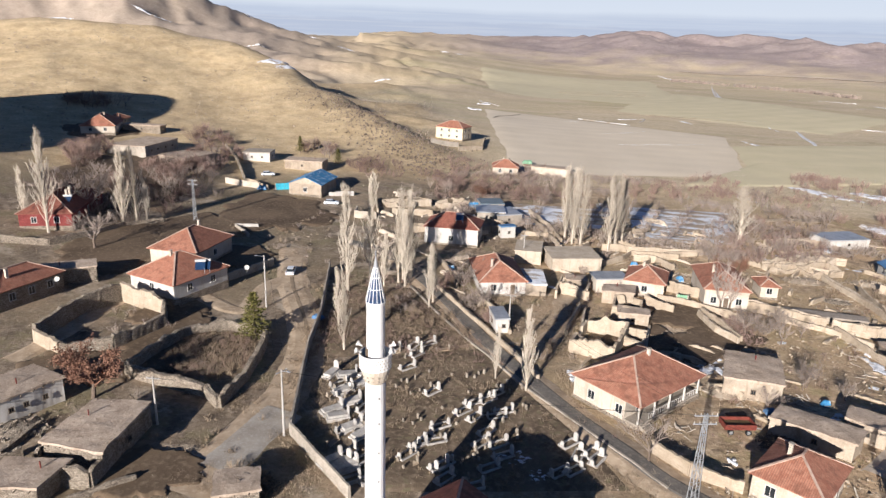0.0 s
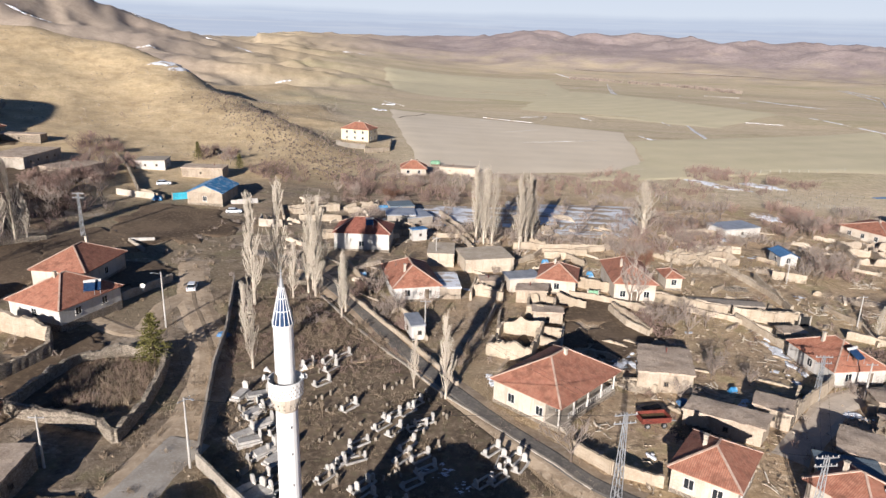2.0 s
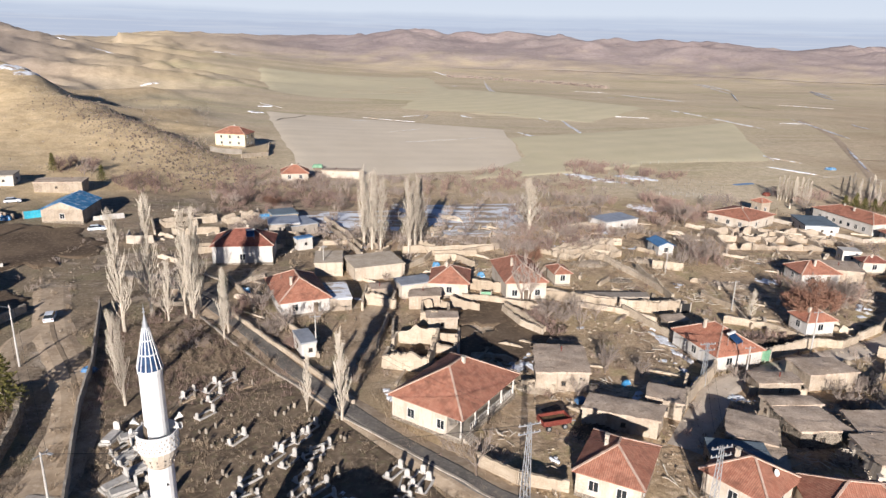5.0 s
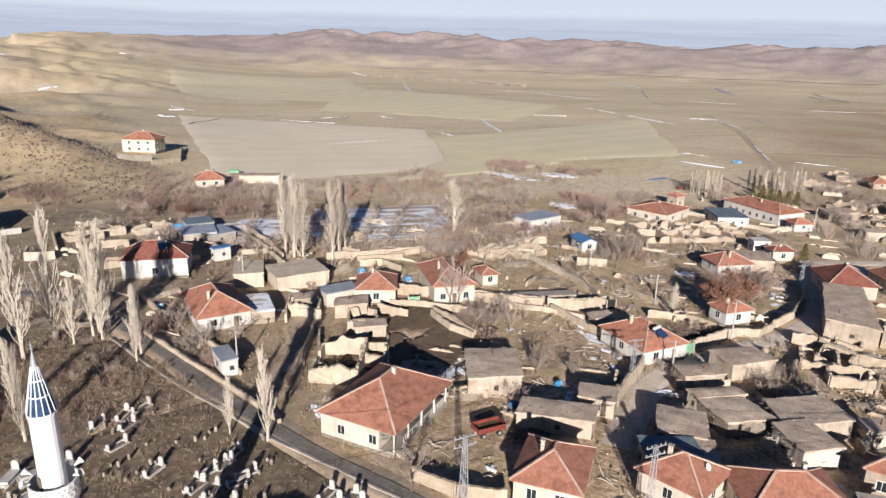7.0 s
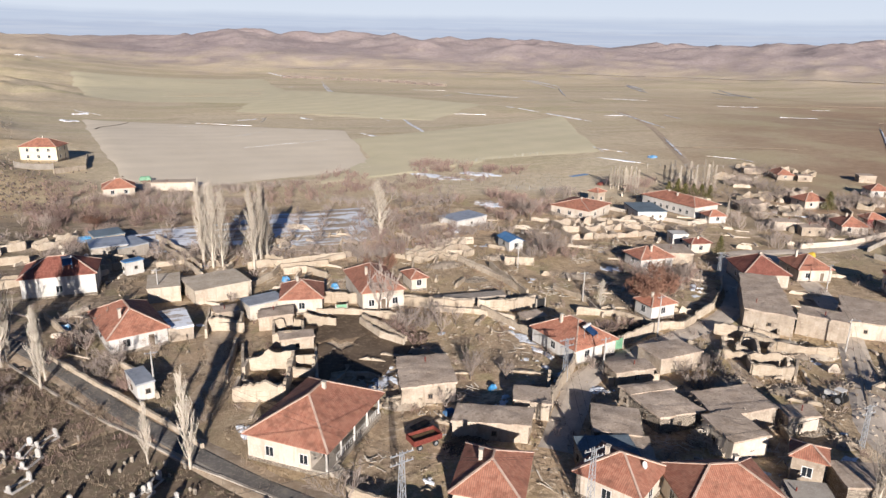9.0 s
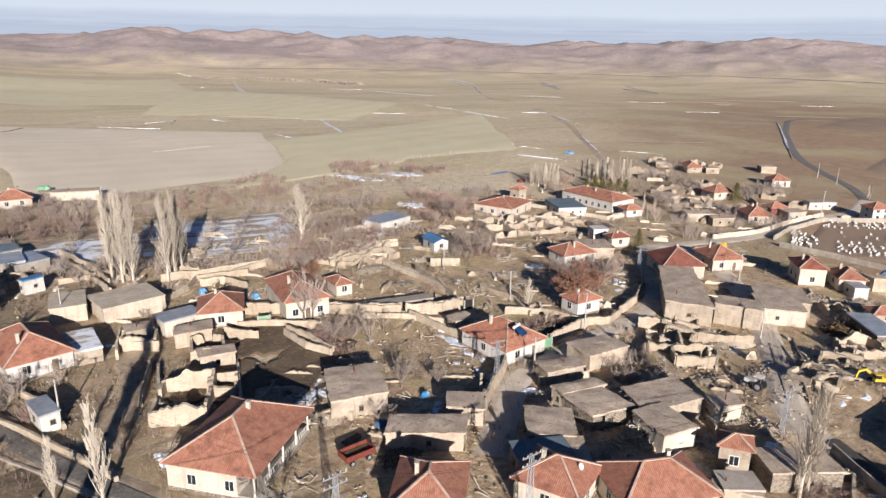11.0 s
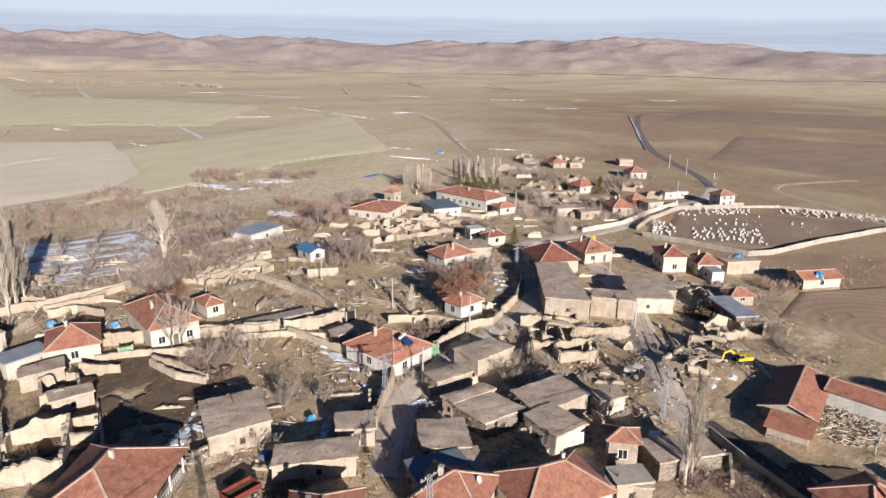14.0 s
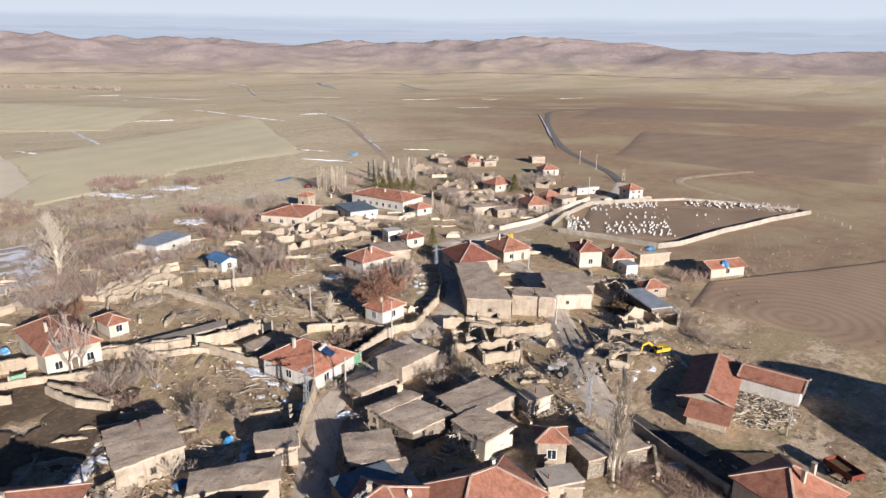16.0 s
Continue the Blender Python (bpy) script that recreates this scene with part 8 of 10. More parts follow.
patch("snow_patch", 264, 413, 55, 0.9, -110, "farsnow", "long streak of old snow in a field furrow", "snow", lift=0.37, seed=103)
patch("snow_patch", 266, 1023, 403, 1.3, -103, "farsnow", "long streak of old snow in a field furrow", "snow", lift=0.66, seed=104)
patch("snow_patch", 647, 242, 27, 1.4, -141, "farsnow", "long streak of old snow in a field furrow", "snow", lift=0.47, seed=105)
patch("snow_patch", 336, 1758, 71, 1.8, -84, "farsnow", "long streak of old snow in a field furrow", "snow", lift=1.02, seed=108)

# fences
post_fence(102.7, 257.1, 144.3, 220.9, 4.5, 1.3, mat='wood', label='vineyard row of pale trellis posts', name='trellis_row')
post_fence(104.9, 264.2, 148.6, 225.8, 4.5, 1.3, mat='wood', label='vineyard row of pale trellis posts', name='trellis_row')
post_fence(107.2, 271.7, 152.7, 230.5, 4.5, 1.3, mat='wood', label='vineyard row of pale trellis posts', name='trellis_row')
post_fence(109.6, 279.6, 157.0, 235.5, 4.5, 1.3, mat='wood', label='vineyard row of pale trellis posts', name='trellis_row')
post_fence(112.1, 287.8, 161.6, 240.7, 4.5, 1.3, mat='wood', label='vineyard row of pale trellis posts', name='trellis_row')
post_fence(114.4, 295.6, 166.3, 246.2, 4.5, 1.3, mat='wood', label='vineyard row of pale trellis posts', name='trellis_row')
post_fence(70.5, 253.1, 85.7, 225.4, 4, 1.5)
post_fence(57.4, 231.3, 69.0, 210.1, 4, 1.5)
post_fence(133.2, 291.1, 195.0, 308.1, 5, 1.6)
post_fence(266.9, 66.2, 250.8, 50.2, 4, 1.5)
post_fence(258.4, 108.7, 273.0, 71.5, 6, 1.4)
post_fence(223.3, 259.8, 272.9, 237.2, 6, 1.6)
post_fence(110.6, 30.7, 98.9, 28.5, 2.2, 1.6)
post_fence(153.3, 224.0, 129.4, 232.6, 5, 1.5)

# more walls
rubble_wall(2.4, 182.2, 6.5, 167.9, 1.3, ragged=0.35)
rubble_wall(6.5, 167.9, 9.9, 153.0, 1.3, ragged=0.35)
rubble_wall(17.8, 142.2, 24.3, 148.7, 1.4, ragged=0.3)
rubble_wall(24.3, 148.7, 27.1, 154.3, 1.4, ragged=0.3)
rubble_wall(27.1, 154.3, 38.5, 153.8, 1.5, ragged=0.2)
rubble_wall(59.1, 114.2, 61.0, 106.6, 1.5, ragged=0.2)
rubble_wall(61.0, 106.6, 63.0, 99.0, 1.5, ragged=0.2)
rubble_wall(74.8, 140.4, 74.0, 129.9, 1.7, ragged=0.25)
rubble_wall(74.0, 129.9, 72.6, 119.2, 1.7, ragged=0.25)
rubble_wall(49.0, 74.0, 52.6, 78.2, 2.4, mat='stone', thick=0.7, label='rough stone wall leaning over the lane')
rubble_wall(63.5, 79.3, 72.3, 77.8, 1.3, ragged=0.3)
rubble_wall(72.3, 77.8, 74.0, 82.2, 1.4, ragged=0.3)
rubble_wall(74.0, 82.2, 68.7, 83.2, 1.2, ragged=0.35)
rubble_wall(56.3, 62.3, 59.7, 67.2, 1.8, ragged=0.25)
rubble_wall(50.2, 66.4, 49.6, 57.0, 1.5, ragged=0.25)
rubble_wall(60.0, 57.0, 63.2, 53.6, 1.4, ragged=0.3)
rubble_wall(80.2, 62.4, 76.3, 56.2, 1.2, ragged=0.4)
rubble_wall(84.0, 70.2, 79.2, 66.4, 1.3, ragged=0.4)
rubble_wall(84.6, 78.4, 90.8, 82.6, 1.2, ragged=0.4)
rubble_wall(96.5, 90.2, 101.3, 86.3, 2.2, thick=0.7, label='pale retaining wall of mud and stone')
rubble_wall(112.0, 72.4, 101.9, 63.9, 0.28, thick=0.3, label='low kerb wall along the village street')
rubble_wall(101.9, 63.9, 93.6, 57.0, 0.28, thick=0.3, label='low kerb wall along the village street')
rubble_wall(113.2, 70.6, 103.9, 61.7, 0.28, thick=0.3, label='low kerb wall along the village street')
rubble_wall(103.9, 61.7, 95.6, 54.6, 0.28, thick=0.3, label='low kerb wall along the village street')
rubble_wall(-70.0, 143.5, -65.0, 145.5, 1.0, mat='white', ragged=0.1, label='low white wall stub in the yard')
rubble_wall(-70.0, 143.5, -64.3, 137.8, 1.0, mat='concrete', ragged=0.1, label='low concrete wall stub in the yard')
rubble_wall(-45.3, 164.6, -39.6, 165.7, 2.0, mat='cream', ragged=0.08, label='pale wall of a roofless store')
rubble_wall(-45.3, 164.6, -45.9, 169.5, 2.0, mat='cream', ragged=0.08, label='pale wall of a roofless store')
rubble_wall(-58.2, 184.0, -51.8, 187.6, 1.1, mat='white', ragged=0.02, label='white plastered yard wall')
rubble_wall(-90.2, 183.6, -79.0, 182.2, 1.8, mat='cream', ragged=0.03, label='pale plastered yard wall beside the gate')
rubble_wall(-62.0, 40.5, -56.2, 50.8, 1.1, mat='stone', ragged=0.4)
rubble_wall(-47.0, 44.0, -41.6, 49.6, 0.9, mat='stone', ragged=0.5)
flat_house(59.8, 120.6, -8, 14.5, 2.6, 1.2, "long low shed roofed with grey logs behind a wall", walls="mud", top="oldlog", wins=(0, 0, 0, 0), logs=False, name="log_roofed_shed", category="shed")
flat_house(65.2, 105.0, 4, 4.0, 2.8, 2.2, "small shed with a mossy earth roof beside a house", wins=(0, 0, 0, 0))
flat_house(52.3, 60.8, -125, 5.6, 6.4, 2.1, "low mud stable with a pale earth roof", wins=(0, 0, 0, 0))
flat_house(69.2, 80.6, -15, 5.6, 3.2, 1.7, "low yard shelter with a pale earth roof", wins=(0, 0, 0, 0))
flat_house(-51.6, 45.2, 4, 6.4, 5.0, 2.2, "low stone shed with a trodden earth roof", walls="stone", wins=(0, 0, 0, 0))
flat_house(-29.4, 48.6, 20, 4.4, 4.0, 2.6, "small stone hut with brushwood on its roof", walls="stone", wins=(0, 0, 0, 0))
ruin(-49.2, 48.6, 3, 7.6, 3.4, 2.5, label="collapsed stone annex of a barn", mat="stone")
ruin(20.8, 113.6, -100, 6.5, 5.0, 2.2)
ruin(-8.6, 166.8, 12, 7, 5, 1.9)
ruin(-26.5, 160.5, 20, 7, 4, 1.6)
ruin(106.5, 86.8, -138, 5.5, 4.0, 2.0)
ruin(128.5, 58.8, 20, 5, 4, 1.6)
ruin(140.5, 77.0, -128, 6, 4, 1.7)

# thickets
thicket("bush", 119.2, 213.5, 8.0, 9.0, -40, 12, 3.6, 210)
thicket("bush", 122.0, 200.0, 6.0, 9.0, -40, 8, 3.4, 211)
thicket("bush", 150.0, 266.0, 12.0, 5.0, -20, 10, 3.2, 212)
thicket("bush", 121.0, 293.0, 7.0, 4.0, -10, 6, 3.6, 213)
thicket("greybush", 147.0, 216.0, 7.0, 6.0, -40, 7, 3.0, 214)
thicket("greybush", 128.0, 184.0, 7.0, 5.0, -40, 7, 2.6, 215)
thicket("bush", 187.0, 223.0, 6.0, 6.0, -40, 8, 4.0, 216)
thicket("greybush", 212.0, 216.0, 9.0, 7.0, -40, 10, 3.6, 217)
thicket("greybush", 231.0, 207.0, 8.0, 6.0, -40, 9, 3.4, 218)
thicket("bush", 194.0, 145.0, 5.0, 6.0, -40, 8, 2.8, 219)
thicket("greybush", 246.0, 166.0, 8.0, 7.0, -40, 8, 3.2, 220)
thicket("bush", -15.0, 121.0, 3.0, 5.0, -35, 6, 2.6, 221)
thicket("greybush", -8.5, 112.0, 3.0, 5.0, -35, 7, 2.4, 222)
thicket("bush", -3.5, 104.5, 2.0, 3.0, -35, 4, 2.2, 223)
thicket("greybush", -21.5, 108.0, 4.0, 6.0, -20, 8, 1.8, 224)
thicket("bush", 60.0, 162.0, 9.0, 5.0, 10, 10, 3.2, 225)
thicket("greybush", 90.0, 172.0, 8.0, 5.0, 0, 8, 3.0, 226)
thicket("bush", 97.5, 149.0, 3.5, 8.0, 0, 7, 3.2, 227)
thicket("bush", 79.5, 97.8, 6.0, 1.6, -10, 7, 1.8, 228)
thicket("greybush", 44.5, 113.0, 5.0, 3.0, -15, 6, 2.4, 229)
thicket("greybush", 76.0, 74.6, 3.0, 2.0, 10, 4, 2.0, 230)
thicket("strawbush", 84.0, 122.0, 6.0, 9.0, 20, 9, 1.2, 231)
thicket("bush", 112.0, 119.0, 5.0, 6.0, 0, 6, 3.4, 232)
plant("tree", -11.0, 117.0, 5.5)
plant("tree", -6.5, 110.5, 5.0)
plant("tree", -1.0, 112.5, 4.5)
plant("tree", 44.1, 88.3, 4.0)
plant("tree", 47.2, 112.5, 4.6)
plant("tree", 51.5, 110.0, 4.2)
thicket("tree", -139.0, 188.7, 5.0, 15.1, 27, 8, 5, 200)
thicket("tree", -105.1, 177.9, 6.0, 18.0, 25, 8, 4.5, 201)
thicket("tree", -116.8, 229.5, 6.4, 19.3, 31, 6, 4.5, 202)
thicket("tree", -79.0, 242.4, 5.8, 11.8, 31, 5, 4, 203)
thicket("tree", -191.0, 276.3, 12.9, 8.7, 36, 8, 5, 204)
thicket("tree", -26.3, 212.1, 5.3, 12.3, 20, 5, 3.5, 205)
thicket("tree", -101.0, 190.3, 5.4, 16.2, 27, 5, 4, 206)
thicket("tree", -28.3, 189.2, 7.1, 4.8, 19, 3, 3.5, 207)
thicket("tree", 229.8, 191.8, 8.5, 20.1, -42, 6, 5, 220)
thicket("tree", 198.7, 149.9, 7.0, 13.5, -43, 6, 4.5, 221)
thicket("tree", 243.6, 169.5, 5.6, 15.4, -42, 4, 5, 222)
thicket("tree", 205.9, 194.5, 8.0, 10.5, -42, 5, 4.5, 223)
thicket("tree", 141.4, 211.6, 9.3, 12.6, -40, 7, 4, 224)
thicket("tree", 105.2, 164.3, 5.4, 15.2, -42, 7, 4, 225)
thicket("tree", 108.2, 118.0, 6.9, 10.6, -42, 9, 4.5, 226)
thicket("tree", 252.9, 161.1, 4.2, 11.6, -42, 3, 4, 227)
thicket("tree", 254.8, 220.3, 7.9, 9.9, -42, 4, 4.5, 228)
thicket("tree", 114.5, 115.6, 4.7, 5.3, -42, 4, 4, 229)
thicket("tree", 173.2, 207.2, 3.8, 6.2, -43, 3, 4, 230)
ruin(236.2, 224.4, 20, 8, 6, 2.2)
ruin(220.4, 185.8, 10, 7, 6, 2.2)
ruin(208.2, 166.9, 25, 8, 5, 2.2)
ruin(188.8, 145.3, 10, 7, 5, 2.2)
ruin(210.3, 186.0, 10, 8, 6, 2.2)
ruin(241.7, 161.8, 30, 6, 5, 2.2)
ruin(235.6, 145.8, 20, 7, 5, 2.2)
ruin(266.6, 241.2, 20, 9, 5, 2.2)
ruin(277.1, 226.1, 0, 8, 5, 2.2)
ruin(280.6, 217.4, 15, 6, 4, 2.2)
ruin(210.0, 153.7, 10, 6, 5, 2.2)
thicket("bush", -143.1, 193.1, 4.6, 13.8, 27, 8, 5, 240)
thicket("bush", -107.2, 181.9, 6.1, 17.7, 26, 9, 5, 241)
thicket("bush", -119.9, 236.2, 7.3, 19.6, 32, 7, 4.5, 242)
thicket("bush", -80.6, 247.5, 6.7, 11.4, 32, 5, 4, 243)
thicket("bush", -194.8, 277.2, 11.4, 6.8, 35, 8, 5, 244)
thicket("bush", -26.4, 218.3, 5.4, 13.0, 21, 6, 4, 245)
thicket("bush", -104.5, 200.3, 5.1, 15.2, 28, 6, 4.5, 246)
thicket("bush", -103.7, 136.0, 2.7, 6.2, 20, 3, 3.5, 247)
thicket("bush", -61.6, 230.5, 4.4, 7.2, 36, 3, 4, 248)
ruin(123.4, 62.3, -20, 7, 5, 2.2)
ruin(103.3, 59.4, 0, 6, 4, 1.2)
snow_patch(60.7, 98.6, 10.5, 1.1, -89, "line of old snow along a bank", 401)
snow_patch(141.6, 128.4, 7.4, 0.9, -110, "line of old snow along a bank", 402)
snow_patch(0.5, 61.6, 2.3, 1.2, -12, "line of old snow along a bank", 405)
snow_patch(3.3, 59.4, 1.3, 0.9, -6, "line of old snow along a bank", 406)
snow_patch(204.7, 164.6, 9.2, 1.2, -61, "line of old snow along a bank", 407)
rubble_wall(70.1, 148.4, 72.5, 134.5, 1.1)
rubble_wall(72.5, 134.5, 74.0, 121.2, 1.1)
rubble_wall(71.7, 181.7, 82.3, 182.0, 1.3)
rubble_wall(82.3, 182.0, 88.3, 174.3, 1.3)
rubble_wall(70.0, 162.7, 81.4, 162.7, 1.2)
rubble_wall(116.2, 212.4, 120.8, 197.3, 1.0, mat='stone', label='dry field-stone garden wall')
rubble_wall(120.8, 197.3, 125.5, 182.1, 1.0, mat='stone', label='dry field-stone garden wall')
rubble_wall(81.5, 122.5, 83.5, 112.8, 1.0)
rubble_wall(83.5, 112.8, 81.1, 103.9, 1.0)
rubble_wall(105.8, 128.3, 107.6, 122.0, 1.2)
rubble_wall(69.4, 202.5, 81.4, 209.7, 1.0, mat='stone', label='dry field-stone garden wall')
rubble_wall(81.4, 209.7, 94.6, 212.7, 1.0, mat='stone', label='dry field-stone garden wall')
rubble_wall(87.9, 152.9, 88.1, 142.2, 1.0)
rubble_wall(58.4, 116.1, 64.6, 113.6, 0.7)
thicket("fruit", -141.3, 194.0, 5.7, 17.0, 27, 10, 5.5, 270)
thicket("fruit", -107.2, 181.9, 6.6, 15.0, 26, 11, 5, 271)
thicket("fruit", -121.5, 239.7, 8.1, 17.4, 32, 8, 4.5, 272)
thicket("fruit", -80.6, 247.5, 6.7, 9.7, 32, 5, 4, 273)
thicket("fruit", -193.6, 278.0, 12.2, 5.7, 36, 8, 5, 274)
thicket("fruit", -104.5, 200.3, 5.1, 15.2, 28, 7, 5, 275)
thicket("fruit", -111.1, 161.8, 5.4, 10.0, 24, 6, 5, 276)
thicket("fruit", -104.7, 220.8, 3.8, 11.3, 30, 4, 4.5, 277)
thicket("fruit", -26.4, 218.3, 4.7, 9.6, 21, 4, 4, 278)
graveyard(((207.2, 113.9), (222.1, 95.2), (236.4, 103.3), (216.2, 118.7)), 12, 4, 226, ('head', 'rough'), 11, 0.5, 0.55)
graveyard(((209.5, 89.9), (228.0, 80.9), (247.4, 87.7), (230.5, 98.7)), 8, 5, 226, ('head', 'rough'), 12, 0.7, 0.55)
thicket("bush", 75.3, 277.0, 4.7, 9.6, -42, 2, 2.6, 420)
thicket("bush", 77.3, 255.3, 4.5, 8.3, -43, 2, 2.6, 421)
thicket("bush", 80.4, 234.7, 4.3, 7.3, -43, 2, 2.6, 422)
thicket("bush", 83.5, 221.0, 4.2, 6.7, -43, 2, 2.6, 423)
thicket("bush", 100.8, 240.0, 4.7, 8.4, -43, 2, 2.6, 424)
thicket("bush", 97.6, 213.1, 4.3, 6.8, -43, 2, 2.6, 425)


# ---- single pieces ----
def ring_mesh(profile, n=20):
    """A turned shape from (radius, height) pairs."""
    m = Mesh()
    for (r0, z0), (r1, z1) in zip(profile, profile[1:]):
        for k in range(n):
            a, b = 2 * math.pi * k / n, 2 * math.pi * (k + 1) / n
            m.face([(r0 * math.cos(a), r0 * math.sin(a), z0), (r0 * math.cos(b), r0 * math.sin(b), z0),
                    (r1 * math.cos(b), r1 * math.sin(b), z1), (r1 * math.cos(a), r1 * math.sin(a), z1)])
    return m


def minaret(x, y):
    e = thing("minaret", x, y, 8, "tall white minaret with blue-panelled spire and pierced balcony", "minaret", z=relief(x, y))
    part("shaft", ring_mesh([(1.15, -0.5), (1.15, 3.0), (0.98, 3.6), (0.90, 20.0), (0.88, 20.4)]), "minaret", e)
    part("corbel", ring_mesh([(0.88, 20.4), (1.0, 20.6), (1.0, 20.9), (1.12, 21.0), (1.12, 21.3), (1.26, 21.4), (1.26, 21.75), (1.42, 21.85)]), "cream", e)
    balcony = part("balcony", ring_mesh([(1.42, 21.85), (1.44, 23.2), (1.36, 23.2), (1.34, 22.0), (0.7, 21.98)]), "minaret", e)
    hole = Mesh().box(-0.045, 0.045, -0.03, 0.03, -0.06, 0.06).data("balcony_hole", M["concrete"])
    for row in range(4):
        for k in range(26):
            a = 2 * math.pi * (k + 0.5 * (row % 2)) / 26
            o = part("balcony_hole", hole, "concrete", balcony)
            o.matrix_local = pose(math.cos(a) * 1.425, math.sin(a) * 1.425, 22.12 + row * 0.27, 0, 0, math.degrees(a) + 90)
    for k in range(30):
        a, r = 2 * math.pi * k / 15, 1.06 if k < 15 else 1.19
        z = 20.72 if k < 15 else 21.12
        o = part("corbel_hole", hole, "concrete", e)
        o.matrix_local = pose(math.cos(a) * r, math.sin(a) * r, z + 0.05, 0, 0, math.degrees(a) + 90)
    part("upper_shaft", ring_mesh([(0.80, 21.9), (0.78, 27.7), (0.84, 27.75), (0.84, 28.0), (0.0, 28.0)]), "minaret", e)
    n = 14
    for k in range(n):
        a, b = 2 * math.pi * k / n, 2 * math.pi * (k + 1) / n
        for z0, z1 in ((28.0, 29.1), (29.14, 30.1), (30.14, 30.95)):
            r0, r1 = 0.84 * (31.95 - z0) / 3.95, 0.84 * (31.95 - z1) / 3.95
            q = Mesh()
            q.face([(r0 * math.cos(a), r0 * math.sin(a), z0), (r0 * math.cos(b), r0 * math.sin(b), z0), (r1 * math.cos(b), r1 * math.sin(b), z1), (r1 * math.cos(a), r1 * math.sin(a), z1)])
            part("spire_panel", q, "spireblue", e)
        part("spire_rib", Mesh().beam((0.85 * math.cos(a), 0.85 * math.sin(a), 28.0), (0.21 * math.cos(a), 0.21 * math.sin(a), 31.0), 0.055), "minaret", e)
    for z in (29.12, 30.12):
        r = 0.84 * (31.95 - z) / 3.95
        part("spire_ring", ring_mesh([(r, z - 0.05), (r + 0.03, z), (r, z + 0.05)], 14), "minaret", e)
    part("spire_tip", ring_mesh([(0.24, 30.95), (0.05, 31.9), (0.03, 32.0)], 14), "steel", e)
    part("finial", ring_mesh([(0.02, 32.0), (0.10, 32.12), (0.02, 32.24), (0.07, 32.34), (0.015, 32.44), (0.01, 32.7), (0, 32.7)], 10), "steel", e)
    for k, a in enumerate((25, 155, 205, 335)):
        h = part("loudspeaker", ring_mesh([(0.06, 0), (0.10, 0.25), (0.26, 0.55), (0.24, 0.55), (0.04, 0.15)], 12), "frame", e)
        h.matrix_local = pose(math.cos(radians(a)) * 1.3, math.sin(radians(a)) * 1.3, 23.45, 0, 65, a)
    for z in (4.5, 7.5, 10.5, 13.5, 16.5, 19.0):
        part("slit_window", Mesh().box(0.86, 0.95, -0.04, 0.04, z, z + 0.18), "darkvoid", e).rotation_euler = (0, 0, radians(-65))
    part("balcony_door", Mesh().box(0.74, 0.82, -0.35, 0.35, 22.0, 23.7), "wood", e).rotation_euler = (0, 0, radians(200))
    return e


def wheel(parent, x, y, r=0.32, w=0.2):
    t = part("wheel", Mesh().tube((x, y - w / 2, r), (x, y + w / 2, r), r, r, 14), "black", parent)
    s = 1 if y > 0 else -1
    part("rim", Mesh().tube((x, y + s * w * 0.4, r), (x, y + s * (w / 2 + 0.02), r), r * 0.6, r * 0.55, 12), "steel", t)


def car(x, y, rot):
    e = thing("car", x, y, rot, "parked pale silver-white hatchback car", "car", "parked cars")
    prof = [(-2.1, 0.35), (-2.12, 0.85), (-1.9, 0.98), (-1.55, 1.0), (-1.1, 1.02), (1.05, 0.98), (1.95, 0.85), (2.1, 0.6), (2.1, 0.35)]
    b = Mesh()
    for s in (-1, 1):
        pts = [(px, s * 0.82, pz) for px, pz in prof]
        b.face(pts if s < 0 else list(reversed(pts)))
    for (x0, z0), (x1, z1) in zip(prof, prof[1:] + prof[:1]):
        b.face([(x0, -0.82, z0), (x0, 0.82, z0), (x1, 0.82, z1), (x1, -0.82, z1)])
    part("body", b, "carpaint", e)
    lo, hi = [(-1.9, 0.98), (1.05, 0.98)], [(-1.45, 1.46), (0.35, 1.46)]
    p = [Vector((q[0], s * (0.78 if k == 0 else 0.62), q[1])) for k, row in enumerate((lo, hi)) for q in row for s in (-1, 1)]
    for f in ((0, 2, 6, 4), (3, 1, 5, 7), (1, 0, 4, 5), (2, 3, 7, 6)):
        c = Mesh()
        c.face([p[i] for i in f])
        part("window", c, "glass", e)
    part("roof", Mesh().box(-1.46, 0.36, -0.63, 0.63, 1.44, 1.5), "carpaint", e)
    for sx in (-1.3, 1.35):
        for sy in (-0.78, 0.78):
            wheel(e, sx, sy)
    for sy in (-0.6, 0.6):
        part("headlight", Mesh().box(2.0, 2.13, sy - 0.18, sy + 0.18, 0.62, 0.76), "frame", e)
        part("tail_light", Mesh().box(-2.14, -2.05, sy - 0.12, sy + 0.12, 0.7, 0.9), "rust", e)
    return e


